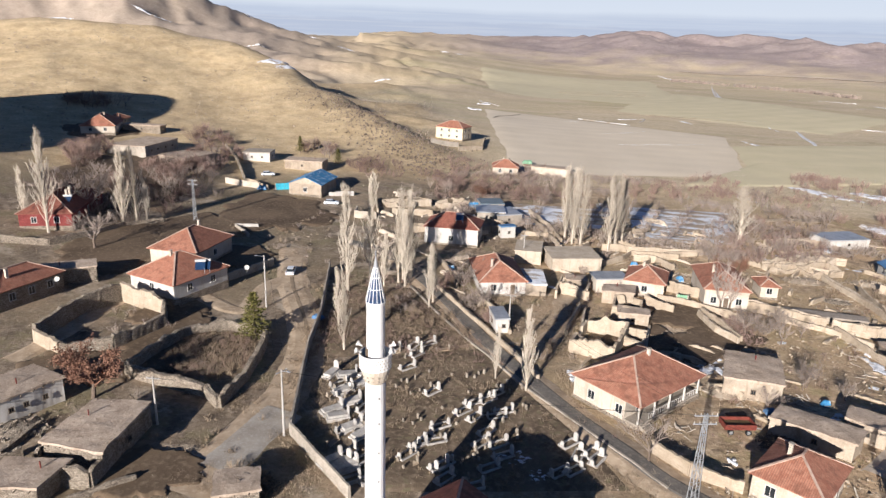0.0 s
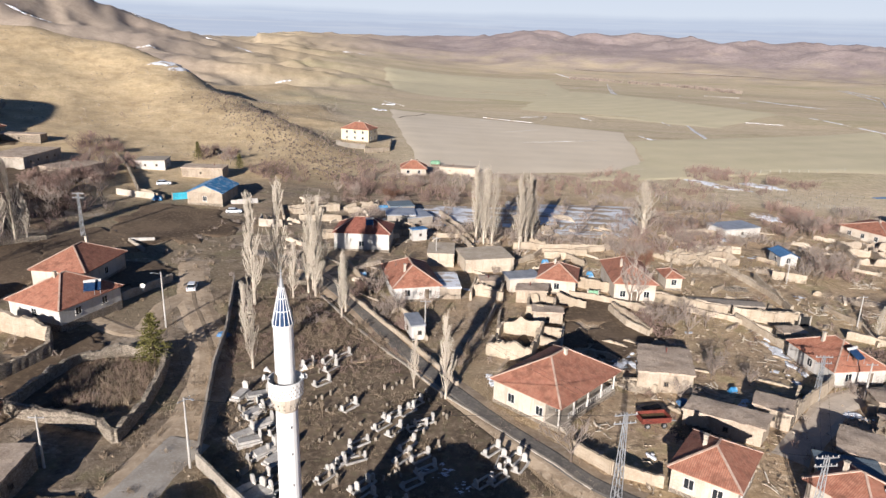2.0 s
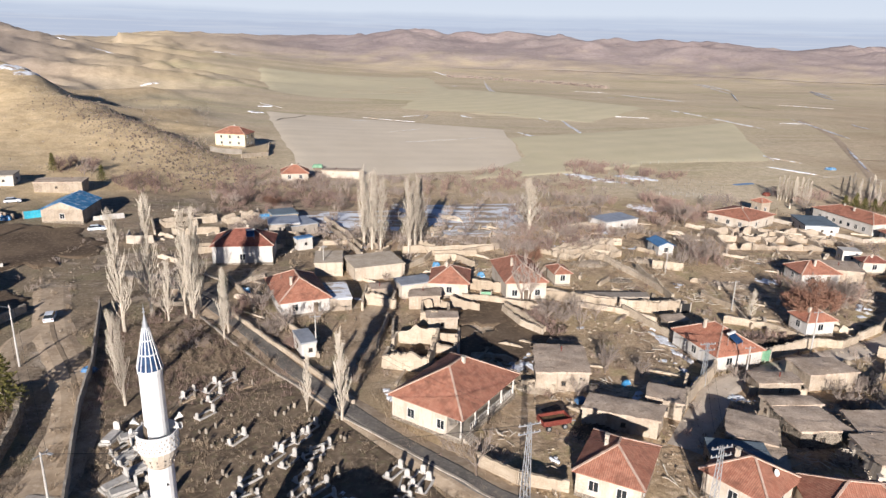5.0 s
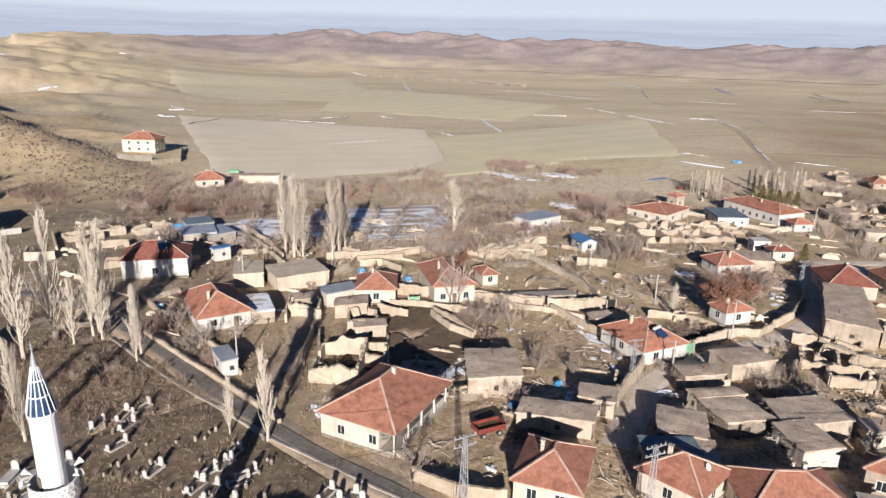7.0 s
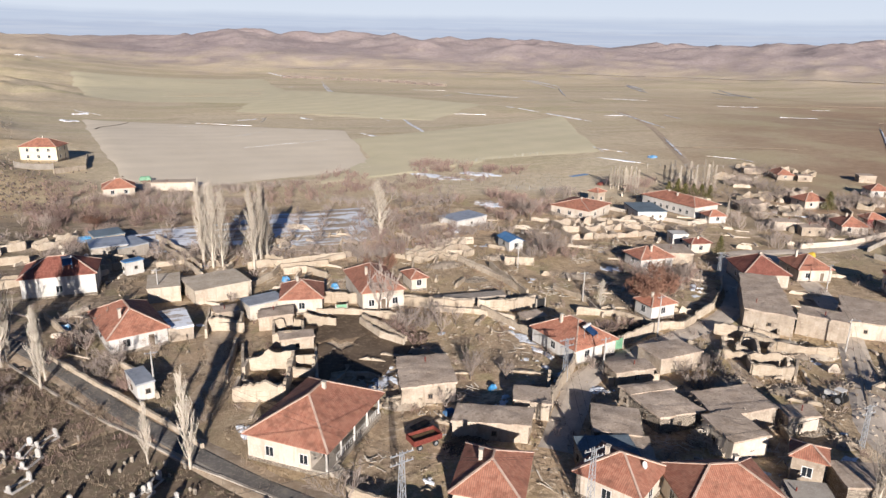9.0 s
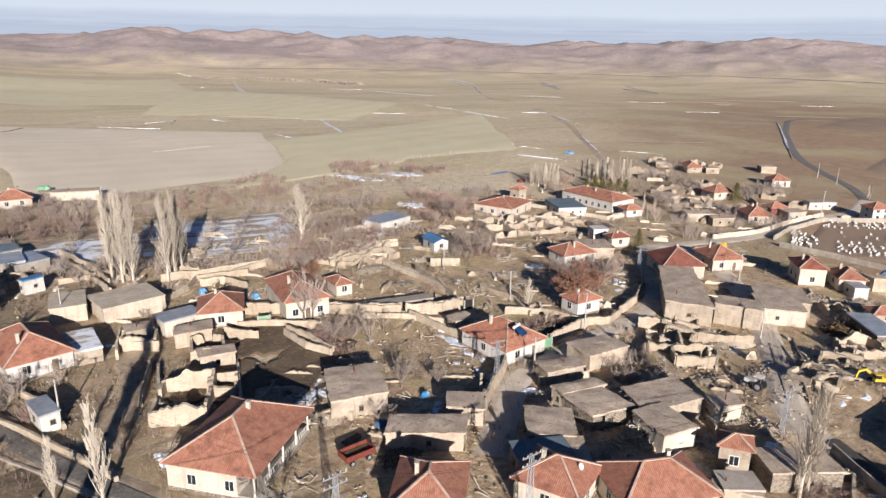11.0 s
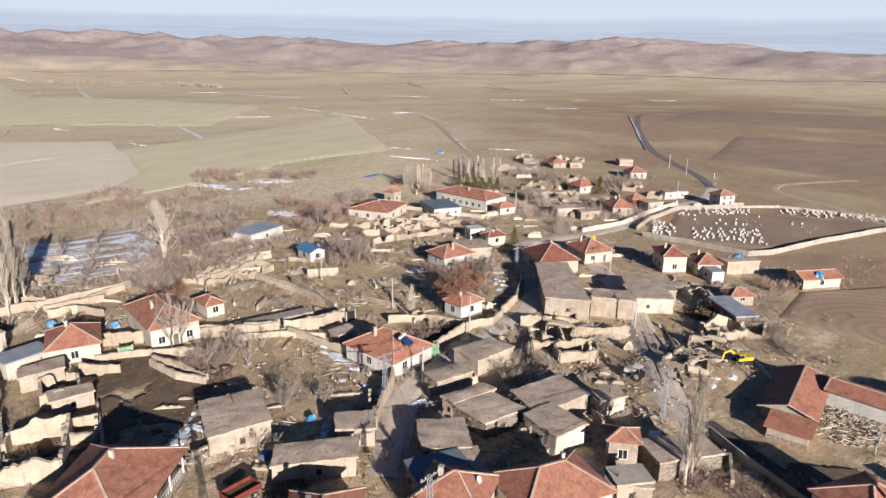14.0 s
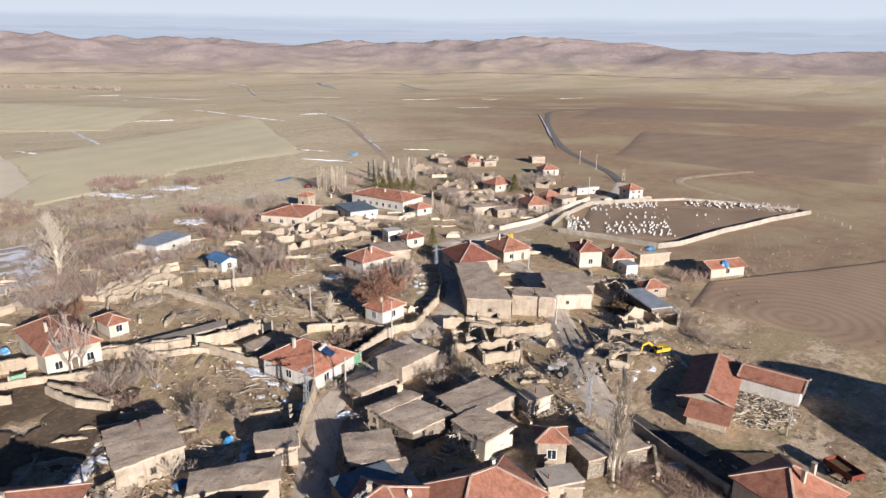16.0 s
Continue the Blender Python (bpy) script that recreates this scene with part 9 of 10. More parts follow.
def farm_trailer(x, y, rot):
    e = thing("farm_trailer", x, y, rot, "red oxide farm trailer with an open tipping bed", "trailer", "farm trailers")
    part("bed", Mesh().box(-2.0, 2.0, -1.05, 1.05, 0.85, 0.95), "rust", e)
    for a in ((-2.05, 2.05, -1.1, -1.03), (-2.05, 2.05, 1.03, 1.1), (-2.1, -2.03, -1.1, 1.1), (2.03, 2.1, -1.1, 1.1)):
        part("side_panel", Mesh().box(*a, 0.9, 1.65), "rust", e)
    part("load", Mesh().box(-1.9, 1.9, -0.95, 0.95, 0.95, 1.2), "dung", e)
    for sx in (-1.2, 1.2):
        for sy in (-0.95, 0.95):
            wheel(e, sx, sy, 0.42, 0.24)
    part("drawbar", Mesh().beam((2.0, 0, 0.7), (3.4, 0, 0.45), 0.12), "steel", e)
    return e


def digger(x, y, rot):
    e = thing("excavator", x, y, rot, "yellow tracked excavator parked by the ditch", "excavator")
    e.scale = (0.66, 0.66, 0.66)
    for s in (-1, 1):
        part("track", Mesh().box(-2.0, 2.0, s * 1.25 - 0.3, s * 1.25 + 0.3, 0.0, 0.9), "black", e)
    part("turntable", Mesh().tube((0, 0, 0.8), (0, 0, 1.1), 0.8, 0.8, 14), "black", e)
    part("engine_house", Mesh().box(-2.3, 0.6, -1.35, 1.35, 1.1, 2.1), "yellowpaint", e)
    cab = part("cab", Mesh().box(0.2, 1.9, 0.25, 1.35, 1.1, 2.9), "yellowpaint", e)
    part("cab_window", Mesh().box(0.4, 1.93, 0.22, 1.38, 1.9, 2.75), "glass", cab)
    part("boom", Mesh().beam((0.8, -0.5, 1.5), (3.4, -0.5, 3.6), 0.4, 0.55).beam((3.3, -0.5, 3.6), (5.2, -0.5, 3.0), 0.38, 0.5), "yellowpaint", e)
    part("stick", Mesh().beam((5.1, -0.5, 3.1), (5.6, -0.5, 0.9), 0.32, 0.4), "yellowpaint", e)
    part("bucket", Mesh().box(4.8, 5.8, -1.0, 0.0, 0.1, 0.9), "black", e)
    part("hydraulic_ram", Mesh().tube((1.6, -0.5, 1.6), (3.0, -0.5, 2.9), 0.09, 0.09, 8), "steel", e)
    return e


def tractor(x, y, rot):
    e = thing("tractor", x, y, rot, "pale old farm tractor with an open cab", "tractor")
    part("bonnet", Mesh().box(0.1, 1.7, -0.35, 0.35, 0.75, 1.35), "frame", e)
    part("cab_roof", Mesh().box(-1.1, 0.2, -0.7, 0.7, 2.2, 2.3), "frame", e)
    for sx in (-1.0, 0.1):
        for sy in (-0.6, 0.6):
            part("cab_post", Mesh().beam((sx, sy, 0.9), (sx, sy, 2.2), 0.07), "steel", e)
    part("seat", Mesh().box(-0.8, -0.3, -0.25, 0.25, 0.9, 1.2), "black", e)
    for sy in (-0.75, 0.75):
        wheel(e, -0.7, sy, 0.75, 0.4)
        wheel(e, 1.4, sy, 0.45, 0.28)
    return e


def metal_gate(x, y, rot, w, mat, label):
    e = thing("yard_gate", x, y, rot, label, "gate", "yard gates")
    for s in (-1, 1):
        lf = part("gate_leaf", Mesh().box(min(0.02 * s, s * w / 2), max(0.02 * s, s * w / 2), -0.03, 0.03, 0.1, 2.1), mat, e)
        for z in (0.3, 1.1, 1.9):
            part("rail", Mesh().box(min(0.05 * s, s * w / 2), max(0.05 * s, s * w / 2), -0.07, -0.03, z, z + 0.07), mat, lf)
        part("gate_post", Mesh().box(s * w / 2 - 0.12, s * w / 2 + 0.12, -0.12, 0.12, -0.4, 2.3), "concrete", e)
    return e


def sheet_cover(x, y, z, rot, w, d, mat, label):
    """A plastic sheet draped over something low, down to the ground or roof under it."""
    w, d = w * 0.7, d * 0.7
    e = thing("tarpaulin", x, y, rot, label, "tarpaulin", "plastic sheets", z=z - 0.3)
    m, n = Mesh(), 10

    def p(i, j):
        u, v = i / n - 0.5, j / n - 0.5
        q = noise.noise(Vector((u * 4 + x, v * 4 + y, 1.0)))
        edge = max(abs(u), abs(v)) * 2
        return Vector((u * w * (1 + 0.08 * q), v * d * (1 + 0.08 * q), -1.1 * max(0, edge - 0.7) * 3 + 0.22 * q + (0.25 * (1 - abs(v) * 2))))
    for i in range(n):
        for j in range(n):
            m.face([p(i, j), p(i + 1, j), p(i + 1, j + 1), p(i, j + 1)])
    part("sheet", m, mat, e)
    part("heap_under", Mesh().box(-w * 0.42, w * 0.42, -d * 0.42, d * 0.42, -2.2, -0.35), "wood", e)
    return e


def heap(x, y, rx, ry, h, mat, label, stones):
    """A heap: clods or stones, or crossing sticks when stones is 0."""
    rnd = random.Random(round(x * 5 + y * 3))
    m = Mesh()
    z0 = relief(x, y)
    if stones:
        for k in range(stones // 3):
            a, r = rnd.uniform(0, 6.28), math.sqrt(rnd.uniform(0, 1))
            px, py = math.cos(a) * rx * r, math.sin(a) * ry * r
            g = h * (1 - r * r) * rnd.uniform(0.7, 1.0)
            s = rnd.uniform(0.15, 0.45)
            c = Vector((px, py, relief(x + px, y + py) - z0 + g))
            q = [c + Vector((rnd.uniform(-1, 1) * s, rnd.uniform(-1, 1) * s, rnd.uniform(-1, 1) * s * 0.8)) for _ in range(4)]
            for f in ((0, 1, 2), (0, 3, 1), (1, 3, 2), (2, 3, 0)):
                m.face([q[i] for i in f])
        n = 14
        for i in range(n):
            for j in range(4):
                def q(ii, jj):
                    a, r = 2 * math.pi * ii / n, jj / 4
                    k = 1 + 0.25 * noise.noise(Vector((math.cos(a) + x, math.sin(a), 2.0)))
                    return Vector((math.cos(a) * rx * r * k, math.sin(a) * ry * r * k, h * 0.9 * (1 - r * r) - 0.15))
                m.face([q(i, j), q(i, j + 1), q(i + 1, j + 1), q(i + 1, j)])
    else:
        for k in range(int(75 * rx)):
            a, r = rnd.uniform(0, 6.28), math.sqrt(rnd.uniform(0, 1))
            c = Vector((math.cos(a) * rx * r, math.sin(a) * ry * r, rnd.uniform(0, h) * (1 - 0.8 * r * r)))
            d = Vector((rnd.uniform(-1, 1), rnd.uniform(-1, 1), rnd.uniform(-0.35, 0.35))).normalized() * rnd.uniform(0.2, 0.75)
            t = rnd.uniform(0.03, 0.13)
            m.tube(c - d, c + d, t, t * 0.7, 4)
    ob = new("heap", m.data("heap", M[mat]))
    ob.location = (x, y, z0)
    return tagged(ob, label, "heap", kind="stuff")




def verandah(x, y, rot, w, d, h, deep):
    """Open porch under the eaves along one side of the large house: floor, columns, rail, steps."""
    e = thing("verandah", x, y, rot, "open concrete verandah with slim white columns", "verandah")
    x0, x1 = w / 2 - deep + 0.01, w / 2
    part("floor_slab", Mesh().box(x0, x1, -d / 2, d / 2, 0.51, 0.8), "concrete", e)
    part("ceiling", Mesh().box(x0, x1, -d / 2, d / 2, h - 0.22, h - 0.15), "cream", e)
    for k in range(5):
        yy = -d / 2 + 0.25 + (d - 0.5) * k / 4
        part("column", Mesh().tube((x1 - 0.2, yy, 0.8), (x1 - 0.2, yy, h - 0.22), 0.15, 0.13, 10), "white", e)
    part("rail", Mesh().box(x1 - 0.25, x1 - 0.15, -d / 2 + 2.6, d / 2, 1.6, 1.7), "white", e)
    for k in range(22):
        yy = -d / 2 + 2.7 + (d - 2.8) * k / 22
        part("baluster", Mesh().box(x1 - 0.23, x1 - 0.17, yy, yy + 0.06, 0.8, 1.6), "white", e)
    for k in range(4):
        part("step", Mesh().box(x1 + 0.02 + 0.3 * k, x1 + 0.32 + 0.3 * k, -d / 2 + 0.5, -d / 2 + 2.4, -0.5, 0.62 - 0.18 * k), "concrete", e)
    return e


def plank_stack(x, y, rot):
    e = thing("plank_stack", x, y, rot, "low stack of grey weathered planks in a yard", "planks", "stacked planks")
    rnd = random.Random(round(x + y))
    for k in range(3):
        for j in range(4):
            part("plank", Mesh().box(-1.4 + rnd.uniform(-0.2, 0.2), 1.4 + rnd.uniform(-0.2, 0.2), j * 0.26, j * 0.26 + 0.22, k * 0.09 - (0.1 if k == 0 else 0.0), k * 0.09 + 0.07), "wood", e)
    return e


def scrub_band(line, wide, n, seed):
    """Stones and dark low scrub along the broken edge of a hill."""
    rnd = random.Random(seed)
    m = Mesh()
    for k in range(n):
        i = rnd.randrange(len(line) - 1)
        p = Vector(line[i]).lerp(Vector(line[i + 1]), rnd.random())
        x, y = p.x + rnd.gauss(0, wide), p.y + rnd.gauss(0, wide)
        z, s = relief(x, y), rnd.uniform(0.3, 0.9)
        c = Vector((x, y, z))
        q = [c + Vector((rnd.uniform(-1, 1) * s, rnd.uniform(-1, 1) * s, -0.1)) for _ in range(4)] + [c + Vector((0, 0, s * 0.9))]
        for f in ((0, 4, 1), (1, 4, 2), (2, 4, 3), (3, 4, 0)):
            m.face([q[j] for j in f])
    return tagged(new("hill_scrub", m.data("hill_scrub", M["bark"])), "dark stones and cushions of scrub on the hill edge", "scrub", kind="stuff")


# minaret and mosque
minaret(-12.45, 41.5)
house(-4.8, 38.9, 45, 13.0, 13.0, 6.2, "village mosque with a worn dark pyramid roof", walls="cream", tiles="tile_dark", rise=3.3, wins=(4, 4, 3, 3), chimneys=0, category="mosque", name="mosque", group="", door=False)
verandah(17.8, 80.3, -44, 11.1, 14.9, 3.8, 2.2)

# vehicles and machines
car(-47.2, 118.1, 100)
car(-82.7, 198.9, 20)
car(-54.8, 175.0, 10)
farm_trailer(30.1, 73.6, 8)
farm_trailer(92.8, 20.5, 60)
digger(110.6, 52.6, 150)
tractor(93.2, 62.2, 100)

# roof fittings
solar_heater(-105.1, 131.1, 9.9, 15)
solar_heater(-58.2, 102.7, 6.8, 20)
solar_heater(-15.2, 148.4, 6.9, 5)
solar_heater(66.3, 87.9, 3.8, 25)
solar_heater(-58.8, 101.9, 6.9, 20)
satellite_dish(-105.6, 130.7, 9.5, 20)
satellite_dish(-52.7, 108.6, 4.6, 20)
satellite_dish(-81.5, 93.5, 5.4, 20)
satellite_dish(-12.4, 157.2, 5.1, 20)
satellite_dish(49.1, 53.9, 3.7, 20)

# gates, sheets, heaps
metal_gate(-72.1, 184.4, 28, 5.3, "teal", "turquoise sheet-metal yard gate")
metal_gate(32.7, 121.8, -8, 2.2, "green", "pale green yard gate")
flat_house(2.8, 123.0, -85, 9.0, 4.6, 2.4, "collapsed store with snow on its dark roof", walls="mud", top="rowsnow", wins=(0, 0, 0, 0), logs=False)
rubble_wall(133.7, 174.0, 147.4, 165.4, 1.5, mat="palemud", ragged=0.12)
rubble_wall(161.9, 164.4, 177.8, 166.0, 1.3, mat="palemud", ragged=0.12)
rubble_wall(183.6, 150.4, 193.6, 153.2, 1.6, ragged=0.35)
rubble_wall(193.6, 153.2, 197.9, 146.4, 1.6, ragged=0.35)
rubble_wall(206.5, 174.1, 214.0, 166.0, 1.5, ragged=0.3)
rubble_wall(225.5, 155.4, 233.0, 165.0, 1.4, ragged=0.3)
ruin(188.5, 152.5, -120, 8, 5, 2.0, mat="mud")
ruin(206.0, 166.0, -115, 8, 6, 2.0, mat="mud")
ruin(222.0, 183.0, -110, 7, 5, 1.8, mat="mud")
ruin(238.0, 190.0, -115, 7, 5, 1.8, mat="mud")
flat_house(200.2, 175.9, -110, 7.0, 6.0, 2.6, "open-fronted earth-roofed shed with a dark mouth", wins=(2, 2, 0, 0))
metal_gate(71.9, 112.6, 4, 2.2, "black", "dark steel yard gate between pale pillars")
metal_gate(74.0, 90.0, 7, 2.0, "green", "green metal courtyard gate")
sheet_cover(45.7, 84.0, 0.3, 10, 2.2, 1.5, "tarp", "blue and white tarpaulin over a yard heap")
sheet_cover(26.7, 145.3, 0.2, 20, 2.3, 1.8, "tarp", "blue plastic sheet over a heap")
sheet_cover(35.6, 137.6, 0.0, 10, 2.3, 1.8, "tarp", "faded blue beehive box cover")
sheet_cover(-14.6, 189.5, 1.6, 10, 6, 4, "tarp", "bright blue tarpaulin on a shed")
sheet_cover(171.4, 82.4, -0.3, 25, 5, 4, "tarp", "blue plastic sheet on a flat roof")
sheet_cover(170.1, 62.4, 0.4, 20, 6, 3, "tarp", "turquoise sheet on a barn roof")
sheet_cover(163.9, 122.6, -2.7, 20, 4, 2.5, "yellowpaint", "yellow tarpaulin beside the street")
sheet_cover(1.0, 273.2, 0.7, 0, 6, 4, "green", "green tarpaulin over a stack")
sheet_cover(-77.8, 181.3, 4.8, 0, 4, 2.6, "tarp", "blue tarpaulin over a parked cart")
sheet_cover(245.2, 282.4, -4.7, 10, 7, 5, "tarp", "bright blue plastic shed")
sheet_cover(172.8, 228.9, -4.0, 10, 4, 3, "rust", "red tarpaulin over a cart")
sheet_cover(177.0, 250.1, -5.1, 12, 22, 5, "bluemetal", "long blue plastic cover over seed beds")
sheet_cover(-35.4, 98.0, 1.2, 80, 2.4, 4, "bluemetal", "grey-blue sheeting by the wall")
sheet_cover(-15.2, 130.6, 1.1, 10, 3, 2, "tarp", "blue sheet over firewood")
sheet_cover(36.5, 79.7, 0.6, 10, 2.5, 2, "bluemetal", "blue sheet over stacked wood")
heap(132.1, 69.7, 6, 4, 1.6, "dung", "brown dung heap beside the street", 900)
heap(-29.1, 51.3, 3.5, 2.5, 1.5, "wood", "heap of brushwood and sticks", 0)
heap(103.5, 33.7, 6, 5, 1.0, "barkpale", "heap of pale sawn branches beside the barn", 0)
heap(68.7, 62.4, 3, 2.5, 2.0, "barkpale", "stack of dry brushwood against a house", 0)
heap(32.8, 85.4, 4, 2, 1.0, "wood", "heap of firewood beside the mud house", 0)
heap(67.5, 57.9, 3, 2, 1.4, "barkpale", "stack of dry brushwood", 0)
heap(82.1, 57.9, 3, 2, 1.0, "stone", "pile of pale rubble", 400)
heap(-60.5, 55.5, 4, 3, 0.8, "stone", "pile of fallen wall stones", 400)
heap(66.6, 60.4, 3.4, 2.6, 2.2, "barkpale", "tall stack of dry brushwood against a mud house", 0)
heap(-29.4, 48.6, 2.4, 2.0, 3.4, "wood", "brushwood piled on a stone hut", 0)
heap(79.0, 96.6, 5, 2, 1.2, "wood", "tangle of cut branches behind the wall", 0)
heap(35.0, 71.5, 3, 2, 0.8, "wood", "heap of broken timber in the yard", 0)
heap(60.8, 75.8, 2.5, 1.8, 0.6, "mud", "rubble of fallen mud walls", 200)
heap(83.0, 80.4, 4, 2.4, 0.8, "mud", "rubble of fallen mud walls", 250)
heap(89.4, 68.0, 4, 2.2, 0.6, "mud", "rubble of fallen mud walls", 250)
heap(104.0, 76.8, 4, 2.4, 0.7, "mud", "rubble of fallen mud walls", 250)
heap(101.8, 85.0, 4.0, 3.6, 1.5, "palemud", "pale slumped earth bank below the big mud house", 120)
heap(104.4, 80.4, 4.0, 3.6, 1.5, "palemud", "pale slumped earth bank below the big mud house", 120)
heap(107.4, 75.8, 3.6, 3.2, 1.2, "palemud", "pale slumped earth bank below the big mud house", 120)
heap(114.0, 60.0, 4, 2.4, 0.6, "mud", "rubble of fallen mud walls", 250)
heap(117.4, 58.0, 4, 2.4, 0.7, "mud", "rubble of fallen mud walls", 250)
heap(136.0, 62.0, 5, 2.4, 0.7, "mud", "rubble of fallen mud walls", 250)
heap(-2.0, 168.0, 5, 3, 0.8, "mud", "rubble and earth of a fallen wall", 250)
heap(15.6, 104.8, 3, 2, 0.8, "mud", "rubble of fallen mud walls", 250)
heap(105.2, 59.7, 5, 3, 0.9, "mud", "rubble of a fallen house", 500)
heap(124.5, 63.4, 5, 3, 0.9, "mud", "rubble of a fallen house", 500)
heap(31.2, 84.7, 4, 2.5, 0.9, "mud", "rubble bank beside the yard", 400)
heap(151.1, 77.7, 5, 3, 0.8, "mud", "rubble of fallen mud walls", 350)
heap(145.6, 84.8, 4, 3, 0.7, "mud", "rubble of fallen mud walls", 300)
heap(125.0, 66.3, 5, 3, 0.9, "mud", "rubble of fallen mud walls", 350)
heap(83.7, 53.5, 3, 2, 0.7, "mud", "rubble of fallen mud walls", 250)
heap(65.8, 61.2, 3, 2, 0.8, "mud", "rubble of fallen mud walls", 250)
heap(73.5, 46.2, 3, 2, 0.6, "mud", "rubble of fallen mud walls", 200)
heap(79.5, 60.7, 3, 2, 0.7, "mud", "rubble of fallen mud walls", 250)
heap(82.7, 73.7, 4, 2, 0.7, "mud", "rubble of fallen mud walls", 250)
heap(98.7, 64.8, 3, 2, 0.6, "mud", "rubble of fallen mud walls", 200)
heap(65.3, 145.9, 6, 3, 1.0, "mud", "rubble and earth of a fallen wall", 350)
heap(80.2, 148.2, 5, 3, 0.8, "mud", "rubble and earth of a fallen wall", 300)
heap(66.7, 133.1, 4, 2, 0.6, "stone", "rubble and earth of a fallen wall", 250)
heap(72.2, 119.4, 4, 2, 0.6, "mud", "rubble and earth of a fallen wall", 250)
heap(91.9, 128.3, 5, 3, 0.6, "mud", "rubble and earth of a fallen wall", 250)
heap(68.7, 163.4, 4, 2, 0.7, "mud", "rubble and earth of a fallen wall", 250)
plank_stack(31.5, 77.6, 20)
plank_stack(21.6, 101.7, 70)
plank_stack(33.3, 93.5, 15)
plank_stack(63.9, 65.0, 40)
scrub_band(((-113, 355), (-93, 331), (-75, 307), (-57, 277), (-42, 252), (-33, 236)), 9.0, 900, 61)
scrub_band(((-105, 367), (-81, 336), (-56, 299), (-34, 256)), 14.0, 700, 62)


# ---- loose stones and clods over the village ground ----
def loose_stones(name, n, seed, mat, r0, r1, size, label, az0=-45, az1=85):
    rnd = random.Random(seed)
    m = Mesh()
    for k in range(n):
        a = radians(rnd.uniform(az0, az1))
        r = math.sqrt(rnd.uniform(r0 * r0, r1 * r1))
        x, y = r * math.sin(a), r * math.cos(a)
        if noise.noise(Vector((x / 14, y / 14, seed))) < -0.05:
            continue
        s = size * rnd.uniform(0.4, 1.0) ** 2 + 0.05
        c = Vector((x, y, relief(x, y) + s * 0.2))
        q = [c + Vector((rnd.uniform(-1, 1) * s, rnd.uniform(-1, 1) * s, rnd.uniform(0, 1) * s)) for _ in range(3)] + [c + Vector((0, 0, s * 0.9))]
        for f in ((0, 1, 2), (0, 3, 1), (1, 3, 2), (2, 3, 0)):
            m.face([q[i] for i in f])
    return tagged(new(name, m.data(name, M[mat])), label, "stones", kind="stuff")


loose_stones("loose_stones", 9000, 5, "mud", 40, 240, 0.34, "pale stones and clods strewn over village ground")
loose_stones("loose_stones", 5000, 7, "mudwall", 55, 150, 0.48, "broken mud bricks strewn between ruined houses", 22, 72)
loose_stones("loose_stones", 5000, 6, "stone", 40, 240, 0.28, "grey stones strewn over village ground")


def dry_tufts(n, seed):
    """Short dead grass and weeds."""
    rnd = random.Random(seed)
    m = Mesh()
    for k in range(n):
        a = radians(rnd.uniform(-45, 85))
        r = math.sqrt(rnd.uniform(35 ** 2, 200 ** 2))
        x, y = r * math.sin(a), r * math.cos(a)
        if noise.noise(Vector((x / 22, y / 22, 3.3))) < 0.02:
            continue
        z = relief(x, y)
        for j in range(3):
            b = Vector((x + rnd.gauss(0, 0.12), y + rnd.gauss(0, 0.12), z - 0.03))
            t = b + Vector((rnd.gauss(0, 0.12), rnd.gauss(0, 0.12), rnd.uniform(0.15, 0.42)))
            s = Vector((rnd.uniform(-1, 1), rnd.uniform(-1, 1), 0)).normalized() * 0.05
            m.face([b - s, b + s, t])
    return tagged(new("dry_grass", m.data("dry_grass", M["drygrass"])), "tufts of dead grass and weeds", "grass", kind="stuff")


dry_tufts(14000, 8)


def scrub(name, n, seed, mat, r0, r1, az0, az1, tall, label, bias=0.0, patchy=26.0, stems=16):
    """Low leafless scrub, thick in some places and gone in others."""
    rnd = random.Random(seed)
    m = Mesh()
    for k in range(n):
        a = radians(rnd.uniform(az0, az1))
        r = math.sqrt(rnd.uniform(r0 * r0, r1 * r1))
        x, y = r * math.sin(a), r * math.cos(a)
        if (27 < x < 68 and 167 < y < 216) or (-7 < x < 30 and 175 < y < 205):
            continue
        if noise.noise(Vector((x / patchy, y / patchy, seed * 1.3))) < bias + (0.22 if x > 55 and y > 205 else 0.0):
            continue
        z = relief(x, y)
        big = tall * rnd.uniform(0.5, 1.2)
        for j in range(stems):
            b = Vector((x + rnd.gauss(0, 0.25) * big, y + rnd.gauss(0, 0.25) * big, z - 0.05))
            t = b + Vector((rnd.gauss(0, 0.35), rnd.gauss(0, 0.35), rnd.uniform(0.5, 1.0))) * big
            s = Vector((rnd.uniform(-1, 1), rnd.uniform(-1, 1), 0)).normalized() * 0.022 * (1 + big * 0.5)
            m.face([b - s, b + s, t + s * 0.4, t - s * 0.4])
            q = b.lerp(t, 0.5)
            e = q + Vector((rnd.gauss(0, 0.35), rnd.gauss(0, 0.35), rnd.uniform(0.2, 0.6))) * big
            m.face([q - s * 0.7, q + s * 0.7, e])
    return tagged(new(name, m.data(name, M[mat])), label, "scrub", kind="stuff")


scrub("orchard_scrub", 2200, 11, "twigpurple", 165, 262, -7, 24, 2.4, "grey-mauve orchard scrub along the village edge", -0.05)
scrub("orchard_scrub", 1300, 12, "twigred", 170, 270, -8, 26, 2.2, "reddish bare scrub along the village edge", 0.02)
scrub("orchard_scrub", 1200, 13, "drygrass", 150, 262, -8, 40, 1.6, "dead brown weeds between orchard trees", 0.0)
